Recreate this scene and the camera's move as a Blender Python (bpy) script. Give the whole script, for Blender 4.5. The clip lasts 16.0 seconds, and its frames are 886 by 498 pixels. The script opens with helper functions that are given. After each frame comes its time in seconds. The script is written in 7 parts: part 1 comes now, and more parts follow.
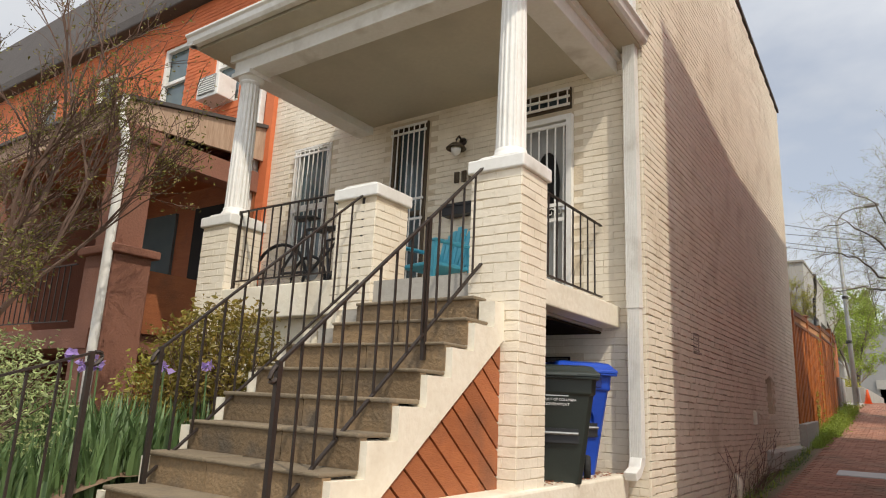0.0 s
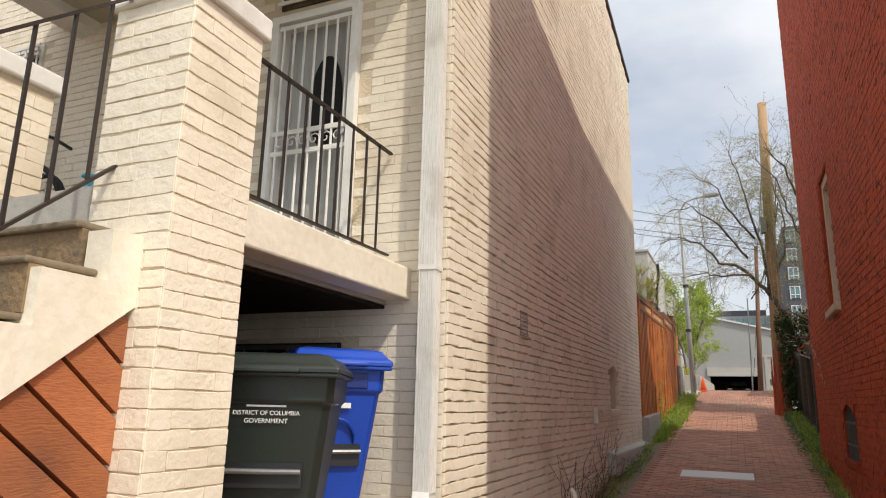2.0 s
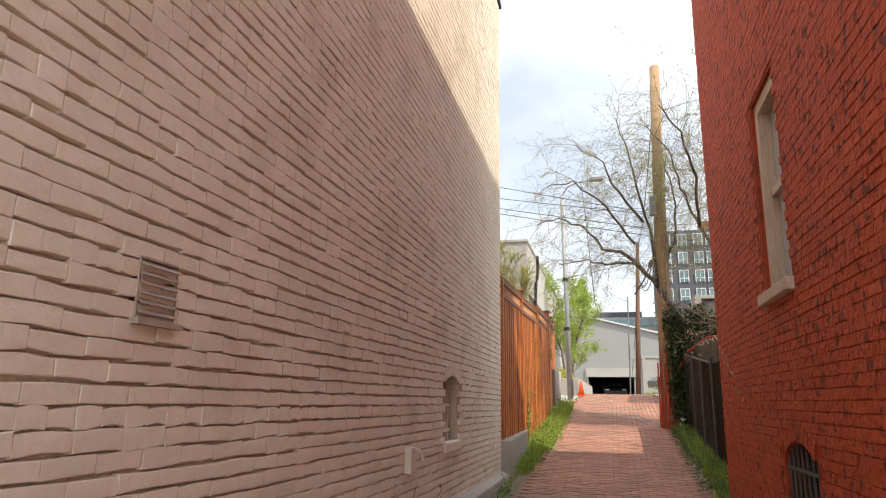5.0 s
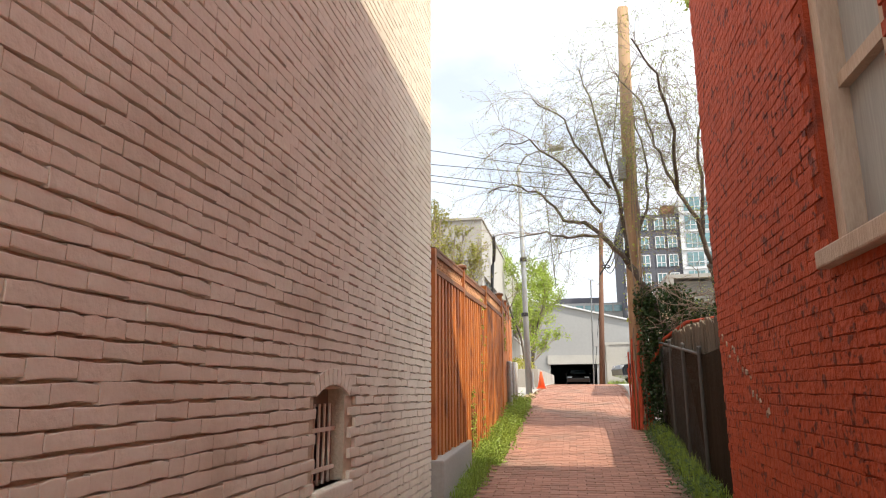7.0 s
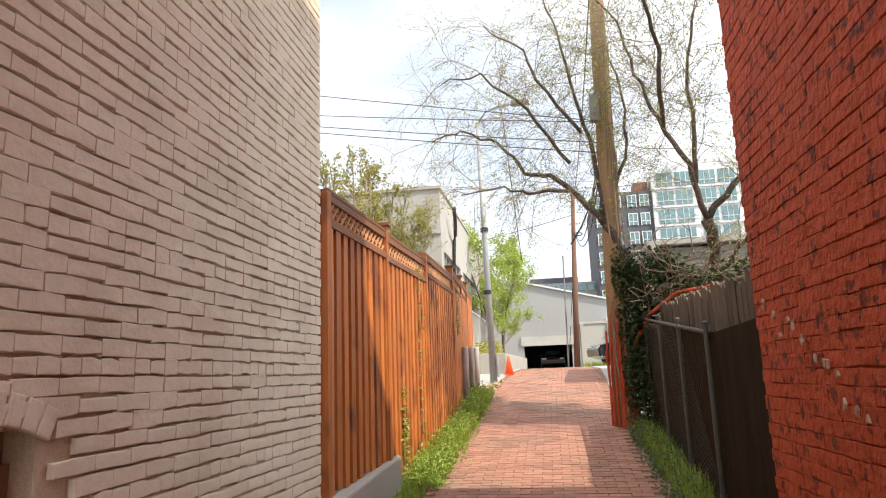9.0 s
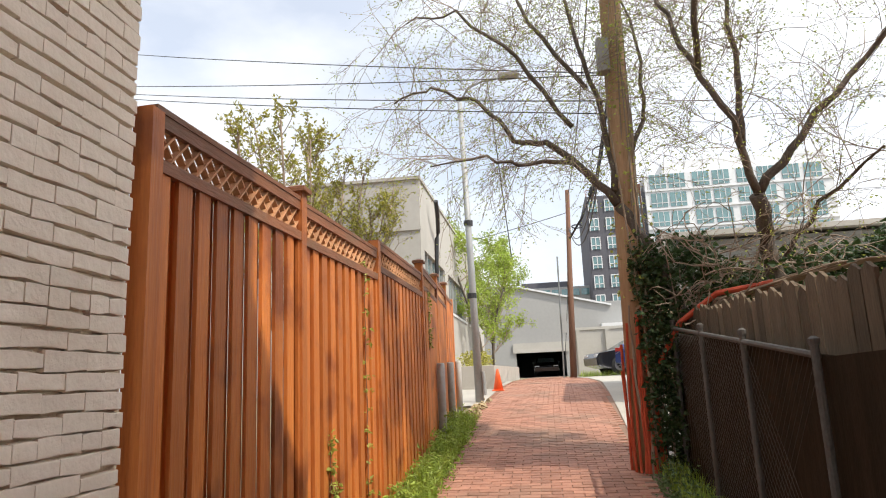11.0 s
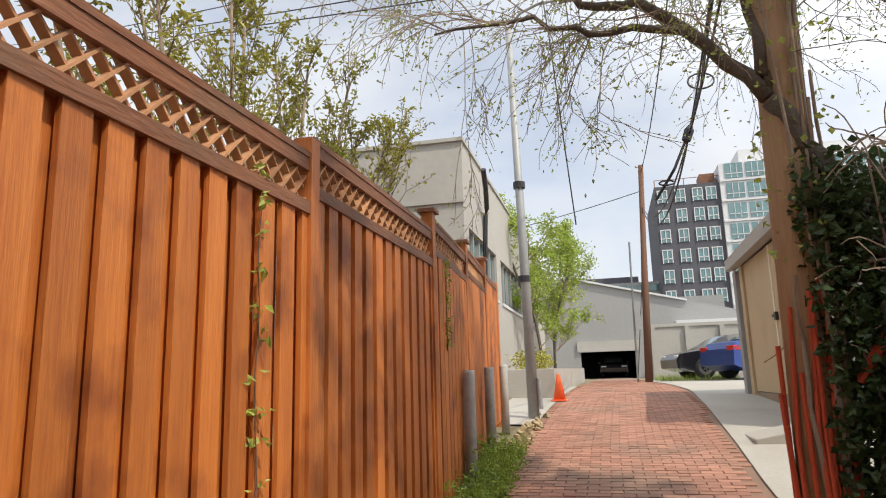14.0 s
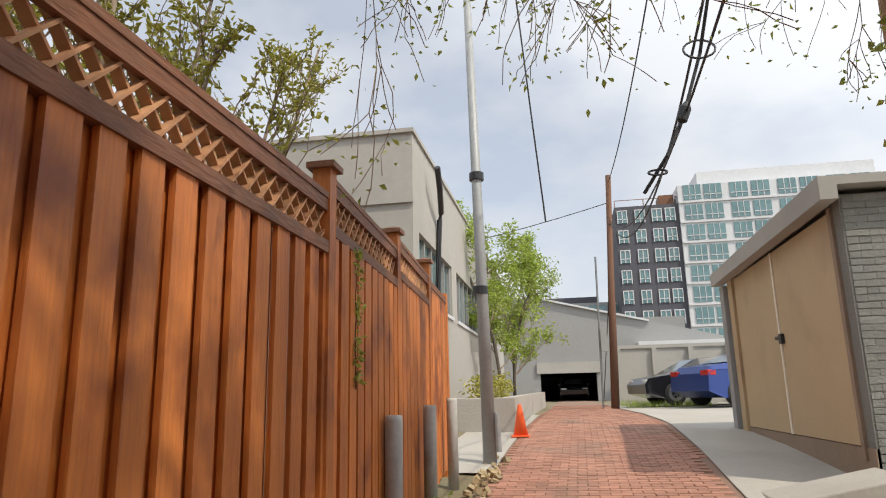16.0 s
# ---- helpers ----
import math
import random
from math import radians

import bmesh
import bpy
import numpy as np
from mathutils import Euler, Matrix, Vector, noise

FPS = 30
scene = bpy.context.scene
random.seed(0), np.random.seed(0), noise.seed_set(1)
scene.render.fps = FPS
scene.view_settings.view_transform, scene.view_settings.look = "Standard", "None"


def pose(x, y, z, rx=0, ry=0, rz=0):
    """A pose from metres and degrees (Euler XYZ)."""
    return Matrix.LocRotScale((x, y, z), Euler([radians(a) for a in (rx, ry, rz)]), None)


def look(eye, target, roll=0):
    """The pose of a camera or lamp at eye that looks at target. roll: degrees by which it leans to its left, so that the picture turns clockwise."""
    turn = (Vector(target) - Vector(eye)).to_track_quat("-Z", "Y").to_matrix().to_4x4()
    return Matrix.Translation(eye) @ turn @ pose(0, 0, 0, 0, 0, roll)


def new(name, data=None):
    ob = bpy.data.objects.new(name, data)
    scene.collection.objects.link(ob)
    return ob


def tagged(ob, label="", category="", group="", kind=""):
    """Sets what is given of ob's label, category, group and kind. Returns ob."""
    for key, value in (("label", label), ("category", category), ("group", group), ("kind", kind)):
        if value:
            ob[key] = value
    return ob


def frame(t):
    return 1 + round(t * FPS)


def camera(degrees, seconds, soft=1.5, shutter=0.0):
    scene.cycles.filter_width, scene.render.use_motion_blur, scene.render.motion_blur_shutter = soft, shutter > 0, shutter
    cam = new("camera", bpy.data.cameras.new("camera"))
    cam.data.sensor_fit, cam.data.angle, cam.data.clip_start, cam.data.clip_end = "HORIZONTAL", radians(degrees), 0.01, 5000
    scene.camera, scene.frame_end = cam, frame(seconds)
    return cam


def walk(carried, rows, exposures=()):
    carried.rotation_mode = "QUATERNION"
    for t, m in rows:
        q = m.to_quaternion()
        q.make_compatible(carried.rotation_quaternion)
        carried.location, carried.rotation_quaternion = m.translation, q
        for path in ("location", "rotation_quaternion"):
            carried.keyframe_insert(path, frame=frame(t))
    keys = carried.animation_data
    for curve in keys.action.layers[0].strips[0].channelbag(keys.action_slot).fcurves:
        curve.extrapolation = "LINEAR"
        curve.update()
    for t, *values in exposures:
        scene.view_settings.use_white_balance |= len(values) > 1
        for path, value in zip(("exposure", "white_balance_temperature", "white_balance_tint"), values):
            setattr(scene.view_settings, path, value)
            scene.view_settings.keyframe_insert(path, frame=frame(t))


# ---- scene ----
cam = camera(67.1, 16.0, soft=1.1)
METRES, EYE, TILT, LEAN, TURN = 18.0, 1.6, 0.0, 0.0, 35.3
PATH = [
    (0, (0.005, 0.016, 1.615), (-1.124, 1.604, 2.067), 2.7),
    (0.5, (-0.136, 0.529, 1.635), (-1.164, 2.185, 2.084), 2.3),
    (1, (-0.218, 1.1, 1.696), (-1.156, 2.81, 2.141), 2.0),
    (1.5, (-0.364, 1.673, 1.734), (-1.213, 3.43, 2.172), 1.3),
    (1.8, (-0.329, 2.068, 1.733), (-1.167, 3.835, 2.153), 1.2),
    (2, (-0.343, 2.281, 1.753), (-1.126, 4.067, 2.198), 1.3),
    (2.5, (-0.467, 2.847, 1.782), (-1.182, 4.659, 2.235), 1.3),
    (3, (-0.458, 3.457, 1.833), (-1.108, 5.293, 2.29), 1.2),
    (3.5, (-0.452, 4.05, 1.91), (-1.048, 5.902, 2.375), 1.5),
    (4, (-0.468, 4.635, 1.97), (-1.01, 6.501, 2.444), 1.3),
    (4.5, (-0.385, 5.229, 2.028), (-0.9, 7.104, 2.497), 1.3),
    (5, (-0.471, 5.801, 2.047), (-0.949, 7.691, 2.496), 0.8),
    (5.2, (-0.471, 6.044, 2.07), (-0.933, 7.939, 2.511), 0.5),
    (7.3, (-0.485, 8.497, 2.281), (-0.845, 10.419, 2.697), -0.6),
    (7.5, (-0.471, 8.738, 2.288), (-0.83, 10.661, 2.706), -1.1),
    (8, (-0.396, 9.349, 2.325), (-0.737, 11.277, 2.737), -1.1),
    (8.5, (-0.413, 9.915, 2.368), (-0.73, 11.85, 2.763), -1.5),
    (9, (-0.344, 10.521, 2.404), (-0.646, 12.463, 2.772), -2.1),
    (9.5, (-0.301, 11.099, 2.484), (-0.599, 13.042, 2.852), -2.2),
    (10, (-0.341, 11.715, 2.554), (-0.626, 13.66, 2.923), -2.4),
    (10.2, (-0.353, 11.94, 2.565), (-0.63, 13.887, 2.928), -2.6),
    (12.3, (-0.452, 14.194, 2.734), (-0.751, 16.125, 3.158), -1.7),
    (12.5, (-0.445, 14.409, 2.741), (-0.782, 16.335, 3.16), -1.7),
    (13, (-0.469, 14.927, 2.772), (-0.91, 16.838, 3.166), -1.6),
    (13.5, (-0.585, 15.399, 2.772), (-1.061, 17.307, 3.138), -1.6),
    (14, (-0.557, 15.893, 2.779), (-1.017, 17.801, 3.16), -1.6),
    (14.5, (-0.611, 16.343, 2.824), (-1.045, 18.256, 3.212), -1.2),
    (15, (-0.678, 16.826, 2.875), (-1.08, 18.743, 3.278), -1.2),
    (15.5, (-0.673, 17.32, 2.924), (-1.043, 19.24, 3.344), -1.0),
    (16, (-0.747, 17.819, 2.953), (-1.088, 19.742, 3.385), -1.3),
]
walk(cam, [(t, look(eye, target, roll)) for t, eye, target, roll in PATH], exposures=[(0.0, -0.42), (1.0, -0.38), (2.0, -0.24), (3.5, 0.02), (5.0, 0.28), (9.0, 0.48), (10.0, 0.40), (12.5, -0.06), (14.5, -0.13), (16.0, -0.26)])

# ---- light ----
SUN = Vector((-1.0, 0.6, -1.5)).normalized()
world = bpy.data.worlds.new("sky")
scene.world = world
world.use_nodes = True
nt = world.node_tree
bg = nt.nodes["Background"]
sky = nt.nodes.new("ShaderNodeTexSky")
sky.sky_type, sky.sun_disc = "NISHITA", False
sky.sun_elevation, sky.sun_rotation = radians(52.0), radians(121.0)
sky.air_density, sky.dust_density = 1.0, 1.5
co = nt.nodes.new("ShaderNodeTexCoord")
mp = nt.nodes.new("ShaderNodeMapping")
mp.inputs["Scale"].default_value = (1.6, 1.6, 3.2)
mp.inputs["Location"].default_value = (0.35, 0.2, 0.4)
cl = nt.nodes.new("ShaderNodeTexNoise")
cl.inputs["Scale"].default_value, cl.inputs["Detail"].default_value = 1.7, 7.0
rp = nt.nodes.new("ShaderNodeValToRGB")
rp.color_ramp.elements[0].position, rp.color_ramp.elements[1].position = 0.34, 0.56
rp.color_ramp.elements[0].color = (0.55, 0.55, 0.55, 1)
mx = nt.nodes.new("ShaderNodeMix")
mx.data_type = "RGBA"
dp = nt.nodes.new("ShaderNodeVectorMath")
dp.operation = "DOT_PRODUCT"
dp.inputs[1].default_value = -SUN
veil = nt.nodes.new("ShaderNodeMapRange")
veil.inputs["From Min"].default_value, veil.inputs["From Max"].default_value = 0.0, 1.0
veil.inputs["To Min"].default_value, veil.inputs["To Max"].default_value = 1.0, 2.0
white = nt.nodes.new("ShaderNodeVectorMath")
white.operation = "SCALE"
white.inputs[0].default_value = (9.5, 9.8, 10.3)
nt.links.new(co.outputs["Generated"], dp.inputs[0])
nt.links.new(dp.outputs["Value"], veil.inputs["Value"])
nt.links.new(veil.outputs[0], white.inputs["Scale"])
nt.links.new(white.outputs[0], mx.inputs["B"])
nt.links.new(co.outputs["Generated"], mp.inputs["Vector"])
nt.links.new(mp.outputs[0], cl.inputs["Vector"])
nt.links.new(cl.outputs["Fac"], rp.inputs["Fac"])
nt.links.new(rp.outputs["Color"], mx.inputs["Factor"])
blue = nt.nodes.new("ShaderNodeVectorMath")
blue.operation = "SCALE"
blue.inputs["Scale"].default_value = 1.9
nt.links.new(sky.outputs[0], blue.inputs[0])
nt.links.new(blue.outputs[0], mx.inputs["A"])
nt.links.new(mx.outputs["Result"], bg.inputs["Color"])
bg.inputs["Strength"].default_value = 0.1
sun = new("sun", bpy.data.lights.new("sun", "SUN"))
sun.data.energy, sun.data.angle, sun.data.color = 4.0, radians(0.6), (1.0, 0.91, 0.77)
sun.matrix_world = look((6, -4, 20), Vector((6, -4, 20)) + SUN)

# ---- materials ----
def mat(name, col, col2=None, rough=0.8, big=1.5, fine=40.0, bump=0.15, metal=0.0, rnd=0.0, stretch=(1, 1, 1), spec=0.5, amount=0.6, dirt_shade=None, dirt_shade_scale=0.6, dirt_shade_edge=(0.52, 0.72)):
    """A surface with two scales of variation; rnd: how much the pieces differ; stretch: the grain's scale along x, y, z."""
    m = bpy.data.materials.new(name)
    m.use_nodes = True
    n, l = m.node_tree.nodes, m.node_tree.links
    b = n["Principled BSDF"]
    b.inputs["Roughness"].default_value, b.inputs["Metallic"].default_value = rough, metal
    b.inputs["Specular IOR Level"].default_value = spec
    col2 = col2 or tuple(c * 0.72 for c in col)
    geo = n.new("ShaderNodeNewGeometry")
    mapn = n.new("ShaderNodeMapping")
    mapn.inputs["Scale"].default_value = stretch
    l.new(geo.outputs["Position"], mapn.inputs["Vector"])
    na, nb = n.new("ShaderNodeTexNoise"), n.new("ShaderNodeTexNoise")
    na.inputs["Scale"].default_value, na.inputs["Detail"].default_value = big, 5.0
    nb.inputs["Scale"].default_value, nb.inputs["Detail"].default_value = fine, 4.0
    l.new(mapn.outputs[0], na.inputs["Vector"])
    l.new(mapn.outputs[0], nb.inputs["Vector"])
    add = n.new("ShaderNodeMath")
    add.operation = "ADD"
    l.new(na.outputs["Fac"], add.inputs[0])
    l.new(nb.outputs["Fac"], add.inputs[1])
    mr = n.new("ShaderNodeMapRange")
    mr.inputs["From Min"].default_value, mr.inputs["From Max"].default_value = 0.75, 1.25
    mr.inputs["To Max"].default_value = amount
    l.new(add.outputs[0], mr.inputs["Value"])
    mixc = n.new("ShaderNodeMix")
    mixc.data_type = "RGBA"
    mixc.inputs["A"].default_value, mixc.inputs["B"].default_value = (*col, 1), (*col2, 1)
    l.new(mr.outputs[0], mixc.inputs["Factor"])
    last = mixc.outputs["Result"]
    # patches of dirt, and on the cedar also painted dapple shade
    if dirt_shade:
        nd = n.new("ShaderNodeTexNoise")
        nd.inputs["Scale"].default_value, nd.inputs["Detail"].default_value = dirt_shade_scale, 8.0
        l.new(geo.outputs["Position"], nd.inputs["Vector"])
        rd = n.new("ShaderNodeMapRange")
        rd.inputs["From Min"].default_value, rd.inputs["From Max"].default_value, rd.inputs["To Max"].default_value = *dirt_shade_edge, 0.75
        l.new(nd.outputs["Fac"], rd.inputs["Value"])
        md = n.new("ShaderNodeMix")
        md.data_type = "RGBA"
        l.new(last, md.inputs["A"])
        md.inputs["B"].default_value = (*dirt_shade, 1)
        l.new(rd.outputs[0], md.inputs["Factor"])
        last = md.outputs["Result"]
    if rnd:
        oi = n.new("ShaderNodeObjectInfo")
        sm = n.new("ShaderNodeMath")
        sm.operation = "ADD"
        l.new(oi.outputs["Random"], sm.inputs[0])
        l.new(geo.outputs["Random Per Island"], sm.inputs[1])
        fr = n.new("ShaderNodeMath")
        fr.operation = "FRACT"
        l.new(sm.outputs[0], fr.inputs[0])
        rv = n.new("ShaderNodeMapRange")
        rv.inputs["To Min"].default_value, rv.inputs["To Max"].default_value = 1.0 - rnd, 1.0 + rnd * 0.6
        l.new(fr.outputs[0], rv.inputs["Value"])
        hs = n.new("ShaderNodeHueSaturation")
        l.new(rv.outputs[0], hs.inputs["Value"])
        l.new(last, hs.inputs["Color"])
        last = hs.outputs["Color"]
    l.new(last, b.inputs["Base Color"])
    if bump:
        bp = n.new("ShaderNodeBump")
        bp.inputs["Strength"].default_value, bp.inputs["Distance"].default_value = bump, 0.02
        l.new(add.outputs[0], bp.inputs["Height"])
        l.new(bp.outputs[0], b.inputs["Normal"])
    return m

M_CREAM = mat("cream_paint", (0.83, 0.752, 0.61), (0.75, 0.665, 0.525), rough=0.6, big=3.0, fine=34, bump=0.3, rnd=0.04, dirt_shade=(0.62, 0.525, 0.39), dirt_shade_scale=1.6, spec=0.3)
M_MORTAR = mat("cream_paint_joint", (0.66, 0.56, 0.41), (0.52, 0.43, 0.31), rough=0.85, big=5, fine=50, bump=0.5, spec=0.1)
M_STUCCO = mat("white_stucco", (0.80, 0.74, 0.61), (0.68, 0.60, 0.46), rough=0.75, big=3, fine=22, bump=0.25, dirt_shade=(0.55, 0.47, 0.35), dirt_shade_scale=1.5)
M_WHITE = mat("white_trim_paint", (0.80, 0.785, 0.74), (0.70, 0.68, 0.62), rough=0.5, big=3, fine=25, bump=0.1, dirt_shade=(0.46, 0.42, 0.35), dirt_shade_scale=2.6, dirt_shade_edge=(0.55, 0.75))
M_SOFFIT = mat("soffit_paint", (0.52, 0.475, 0.37), (0.45, 0.41, 0.32), rough=0.6, big=2, fine=20, bump=0.05, dirt_shade=(0.38, 0.34, 0.26), dirt_shade_scale=1.1)
M_RED = mat("red_brick_paint", (0.45, 0.075, 0.024), (0.33, 0.048, 0.017), rough=0.75, big=2.5, fine=24, bump=1.0, rnd=0.08, dirt_shade=(0.065, 0.016, 0.012), dirt_shade_scale=15.0, dirt_shade_edge=(0.57, 0.62), spec=0.25)
M_REDJ = mat("red_brick_joint", (0.34, 0.056, 0.022), rough=0.9, fine=60, bump=0.6, dirt_shade=(0.10, 0.028, 0.02), dirt_shade_scale=6.0, spec=0.2)
M_ORANGE = mat("orange_brick_paint", (0.62, 0.17, 0.06), (0.52, 0.13, 0.05), rough=0.8, big=2, fine=45, bump=0.4, rnd=0.12)
M_STONE = mat("step_stone", (0.25, 0.165, 0.085), (0.13, 0.095, 0.055), rough=0.8, big=5, fine=40, bump=0.45, rnd=0.28, dirt_shade=(0.10, 0.085, 0.065), dirt_shade_scale=4.0)
M_TREAD = mat("tread_stone", (0.23, 0.18, 0.115), (0.14, 0.105, 0.068), rough=0.8, big=4, fine=40, bump=0.35, rnd=0.16, dirt_shade=(0.12, 0.10, 0.075), dirt_shade_scale=3.5)
M_PANEL = mat("brown_panel_wood", (0.40, 0.135, 0.048), (0.27, 0.08, 0.03), rough=0.6, big=3, fine=22, bump=0.3, rnd=0.2, stretch=(1, 1.2, 6), dirt_shade=(0.20, 0.08, 0.04), dirt_shade_scale=3)
# dark patches: red-brown staining together with tree dapples painted into the colour
M_FENCE = mat("orange_stained_cedar", (0.60, 0.20, 0.040), (0.36, 0.095, 0.022), rough=0.5, big=1.7, fine=14, bump=0.25, rnd=0.24, stretch=(6, 6, 0.45), dirt_shade=(0.17, 0.040, 0.014), dirt_shade_scale=2.2, dirt_shade_edge=(0.53, 0.66))
M_FRAIL = mat("fence_rail_wood", (0.25, 0.10, 0.045), (0.15, 0.065, 0.035), rough=0.6, big=2, fine=16, bump=0.3, rnd=0.2, stretch=(4, 0.6, 4), dirt_shade=(0.16, 0.09, 0.05), dirt_shade_scale=2.5)
M_LATT = mat("lattice_wood", (0.52, 0.28, 0.14), (0.38, 0.18, 0.09), rough=0.7, big=3, fine=30, bump=0.2, rnd=0.2)
M_GREYWOOD = mat("weathered_grey_wood", (0.15, 0.115, 0.078), (0.045, 0.034, 0.024), rough=0.9, big=1.5, fine=18, bump=0.4, rnd=0.35, stretch=(5, 5, 0.5), spec=0.2)
# fence screen colour, also used as painted shade under the porch
M_SHEET_SHADE = mat("dark_screen_and_shade", (0.024, 0.017, 0.011), (0.05, 0.035, 0.022), rough=0.95, big=2, fine=30, bump=0.4, stretch=(5, 5, 0.6), spec=0.03)
M_OLDGALV = mat("dull_galvanized_steel", (0.11, 0.105, 0.097), (0.06, 0.053, 0.047), rough=0.7, big=6, fine=50, bump=0.1, metal=0.2, spec=0.3)
M_DULLPAINT = mat("faded_brown_paint", (0.30, 0.22, 0.16), (0.22, 0.16, 0.11), rough=0.8, big=4, fine=30, bump=0.2)
M_VENT = mat("dull_vent_paint", (0.42, 0.36, 0.29), (0.32, 0.27, 0.21), rough=0.7, big=8, fine=60, bump=0.2)
M_IRON = mat("black_iron", (0.035, 0.028, 0.024), (0.06, 0.04, 0.03), rough=0.5, big=6, fine=60, bump=0.1, metal=0.4)
M_GALV = mat("galvanized_steel", (0.30, 0.31, 0.31), (0.20, 0.20, 0.20), rough=0.45, big=4, fine=40, bump=0.05, metal=0.8)
M_PIPE = mat("grey_pipe", (0.46, 0.46, 0.44), (0.33, 0.33, 0.31), rough=0.7, big=4, fine=30, bump=0.2, dirt_shade=(0.25, 0.22, 0.18), dirt_shade_scale=3.0)
M_PAVER = mat("alley_brick", (0.40, 0.20, 0.135), (0.27, 0.130, 0.090), rough=0.8, big=1.2, fine=30, bump=0.3, rnd=0.22, dirt_shade=(0.21, 0.145, 0.105), dirt_shade_scale=0.9)
M_LAMPPOST = mat("lamp_post_paint", (0.34, 0.35, 0.35), (0.25, 0.26, 0.26), rough=0.55, big=4, fine=30, bump=0.1, metal=0.2)
M_JOINT = mat("sand_joint", (0.24, 0.150, 0.108), rough=0.95, fine=60, bump=0.3)
M_SOIL = mat("soil", (0.15, 0.09, 0.055), (0.28, 0.19, 0.12), rough=0.95, big=4, fine=25, bump=0.8)
M_EARTH = mat("earth_ground", (0.20, 0.16, 0.10), (0.12, 0.12, 0.06), rough=0.95, big=0.5, fine=12, bump=0.6)
M_CONC = mat("concrete", (0.40, 0.375, 0.33), (0.31, 0.29, 0.255), rough=0.85, big=1.0, fine=30, bump=0.2, dirt_shade=(0.31, 0.28, 0.24), dirt_shade_scale=0.7)
M_BCONC = mat("building_concrete", (0.40, 0.385, 0.35), (0.34, 0.325, 0.295), rough=0.8, big=0.5, fine=8, bump=0.1, dirt_shade=(0.29, 0.28, 0.25), dirt_shade_scale=0.4)
M_GREYWALL = mat("grey_siding", (0.30, 0.30, 0.29), (0.26, 0.26, 0.255), rough=0.7, big=0.4, fine=5, bump=0.08)
M_GREYBRICK = mat("grey_brick_paint", (0.25, 0.25, 0.225), (0.17, 0.17, 0.155), rough=0.8, big=2, fine=40, bump=0.4, rnd=0.14)
M_TAN = mat("tan_door_paint", (0.50, 0.37, 0.22), (0.45, 0.33, 0.19), rough=0.6, big=2, fine=30, bump=0.1, dirt_shade=(0.38, 0.27, 0.16), dirt_shade_scale=1.2)
M_DKBRICK = mat("dark_brick", (0.085, 0.085, 0.10), (0.06, 0.06, 0.07), rough=0.8, big=0.3, fine=3, bump=0.05)
M_PALE = mat("pale_cladding", (0.60, 0.61, 0.62), (0.50, 0.51, 0.52), rough=0.6, big=0.2, fine=2, bump=0.03)
M_GLASS = mat("window_glass", (0.10, 0.14, 0.15), (0.05, 0.07, 0.08), rough=0.06, big=0.4, fine=3, bump=0.0, spec=0.8)
M_TEAL = mat("tinted_glass", (0.12, 0.24, 0.25), (0.05, 0.10, 0.11), rough=0.07, big=0.35, fine=2, bump=0.0, spec=0.9)
# near-black that carries the shade of rooms, garage and deep gaps
M_DARK = mat("interior_shade", (0.012, 0.012, 0.013), (0.02, 0.018, 0.016), rough=0.9, bump=0.0)
M_BLIND = mat("pale_curtain", (0.42, 0.42, 0.40), (0.30, 0.30, 0.29), rough=0.8, big=3, fine=12, bump=0.1, stretch=(5, 5, 0.4))
M_POLE2 = mat("old_pole_wood", (0.17, 0.085, 0.05), (0.10, 0.05, 0.032), rough=0.85, big=1.0, fine=14, bump=0.4, stretch=(5, 5, 0.35))
M_POLE = mat("pole_wood", (0.44, 0.29, 0.165), (0.27, 0.165, 0.09), rough=0.85, big=1.0, fine=14, bump=0.4, stretch=(5, 5, 0.35), dirt_shade=(0.18, 0.11, 0.065), dirt_shade_scale=1.0)
M_BARK = mat("grey_bark", (0.085, 0.068, 0.052), (0.16, 0.135, 0.11), rough=0.9, big=5, fine=45, bump=0.6)
M_TWIG = mat("grey_twig", (0.30, 0.235, 0.175), (0.19, 0.145, 0.105), rough=0.85, big=5, fine=40, bump=0.2)
M_RTWIG = mat("reddish_twig", (0.14, 0.085, 0.06), (0.085, 0.05, 0.038), rough=0.85, big=5, fine=40, bump=0.2)

def leaf_mat(name, col, col2, rnd=0.35):
    m = mat(name, col, col2, rough=0.5, big=4, fine=30, bump=0.0, rnd=rnd)
    n, l = m.node_tree.nodes, m.node_tree.links
    b, out = n["Principled BSDF"], n["Material Output"]
    tr = n.new("ShaderNodeBsdfTranslucent")
    src = b.inputs["Base Color"].links[0].from_socket
    l.new(src, tr.inputs["Color"])
    ms = n.new("ShaderNodeMixShader")
    ms.inputs["Fac"].default_value = 0.35
    l.new(b.outputs[0], ms.inputs[1])
    l.new(tr.outputs[0], ms.inputs[2])
    l.new(ms.outputs[0], out.inputs["Surface"])
    return m

M_LEAF = leaf_mat("young_leaf", (0.42, 0.48, 0.10), (0.30, 0.36, 0.07))
M_LIME = leaf_mat("lime_leaf", (0.38, 0.48, 0.075), (0.27, 0.37, 0.055))
M_OLIVE = leaf_mat("olive_leaf", (0.42, 0.40, 0.075), (0.26, 0.27, 0.05))
M_GOLIVE = leaf_mat("garden_olive_leaf", (0.22, 0.20, 0.045), (0.13, 0.13, 0.03), 0.45)
M_DKLEAF = leaf_mat("dark_ivy_leaf", (0.035, 0.07, 0.02), (0.06, 0.10, 0.03))
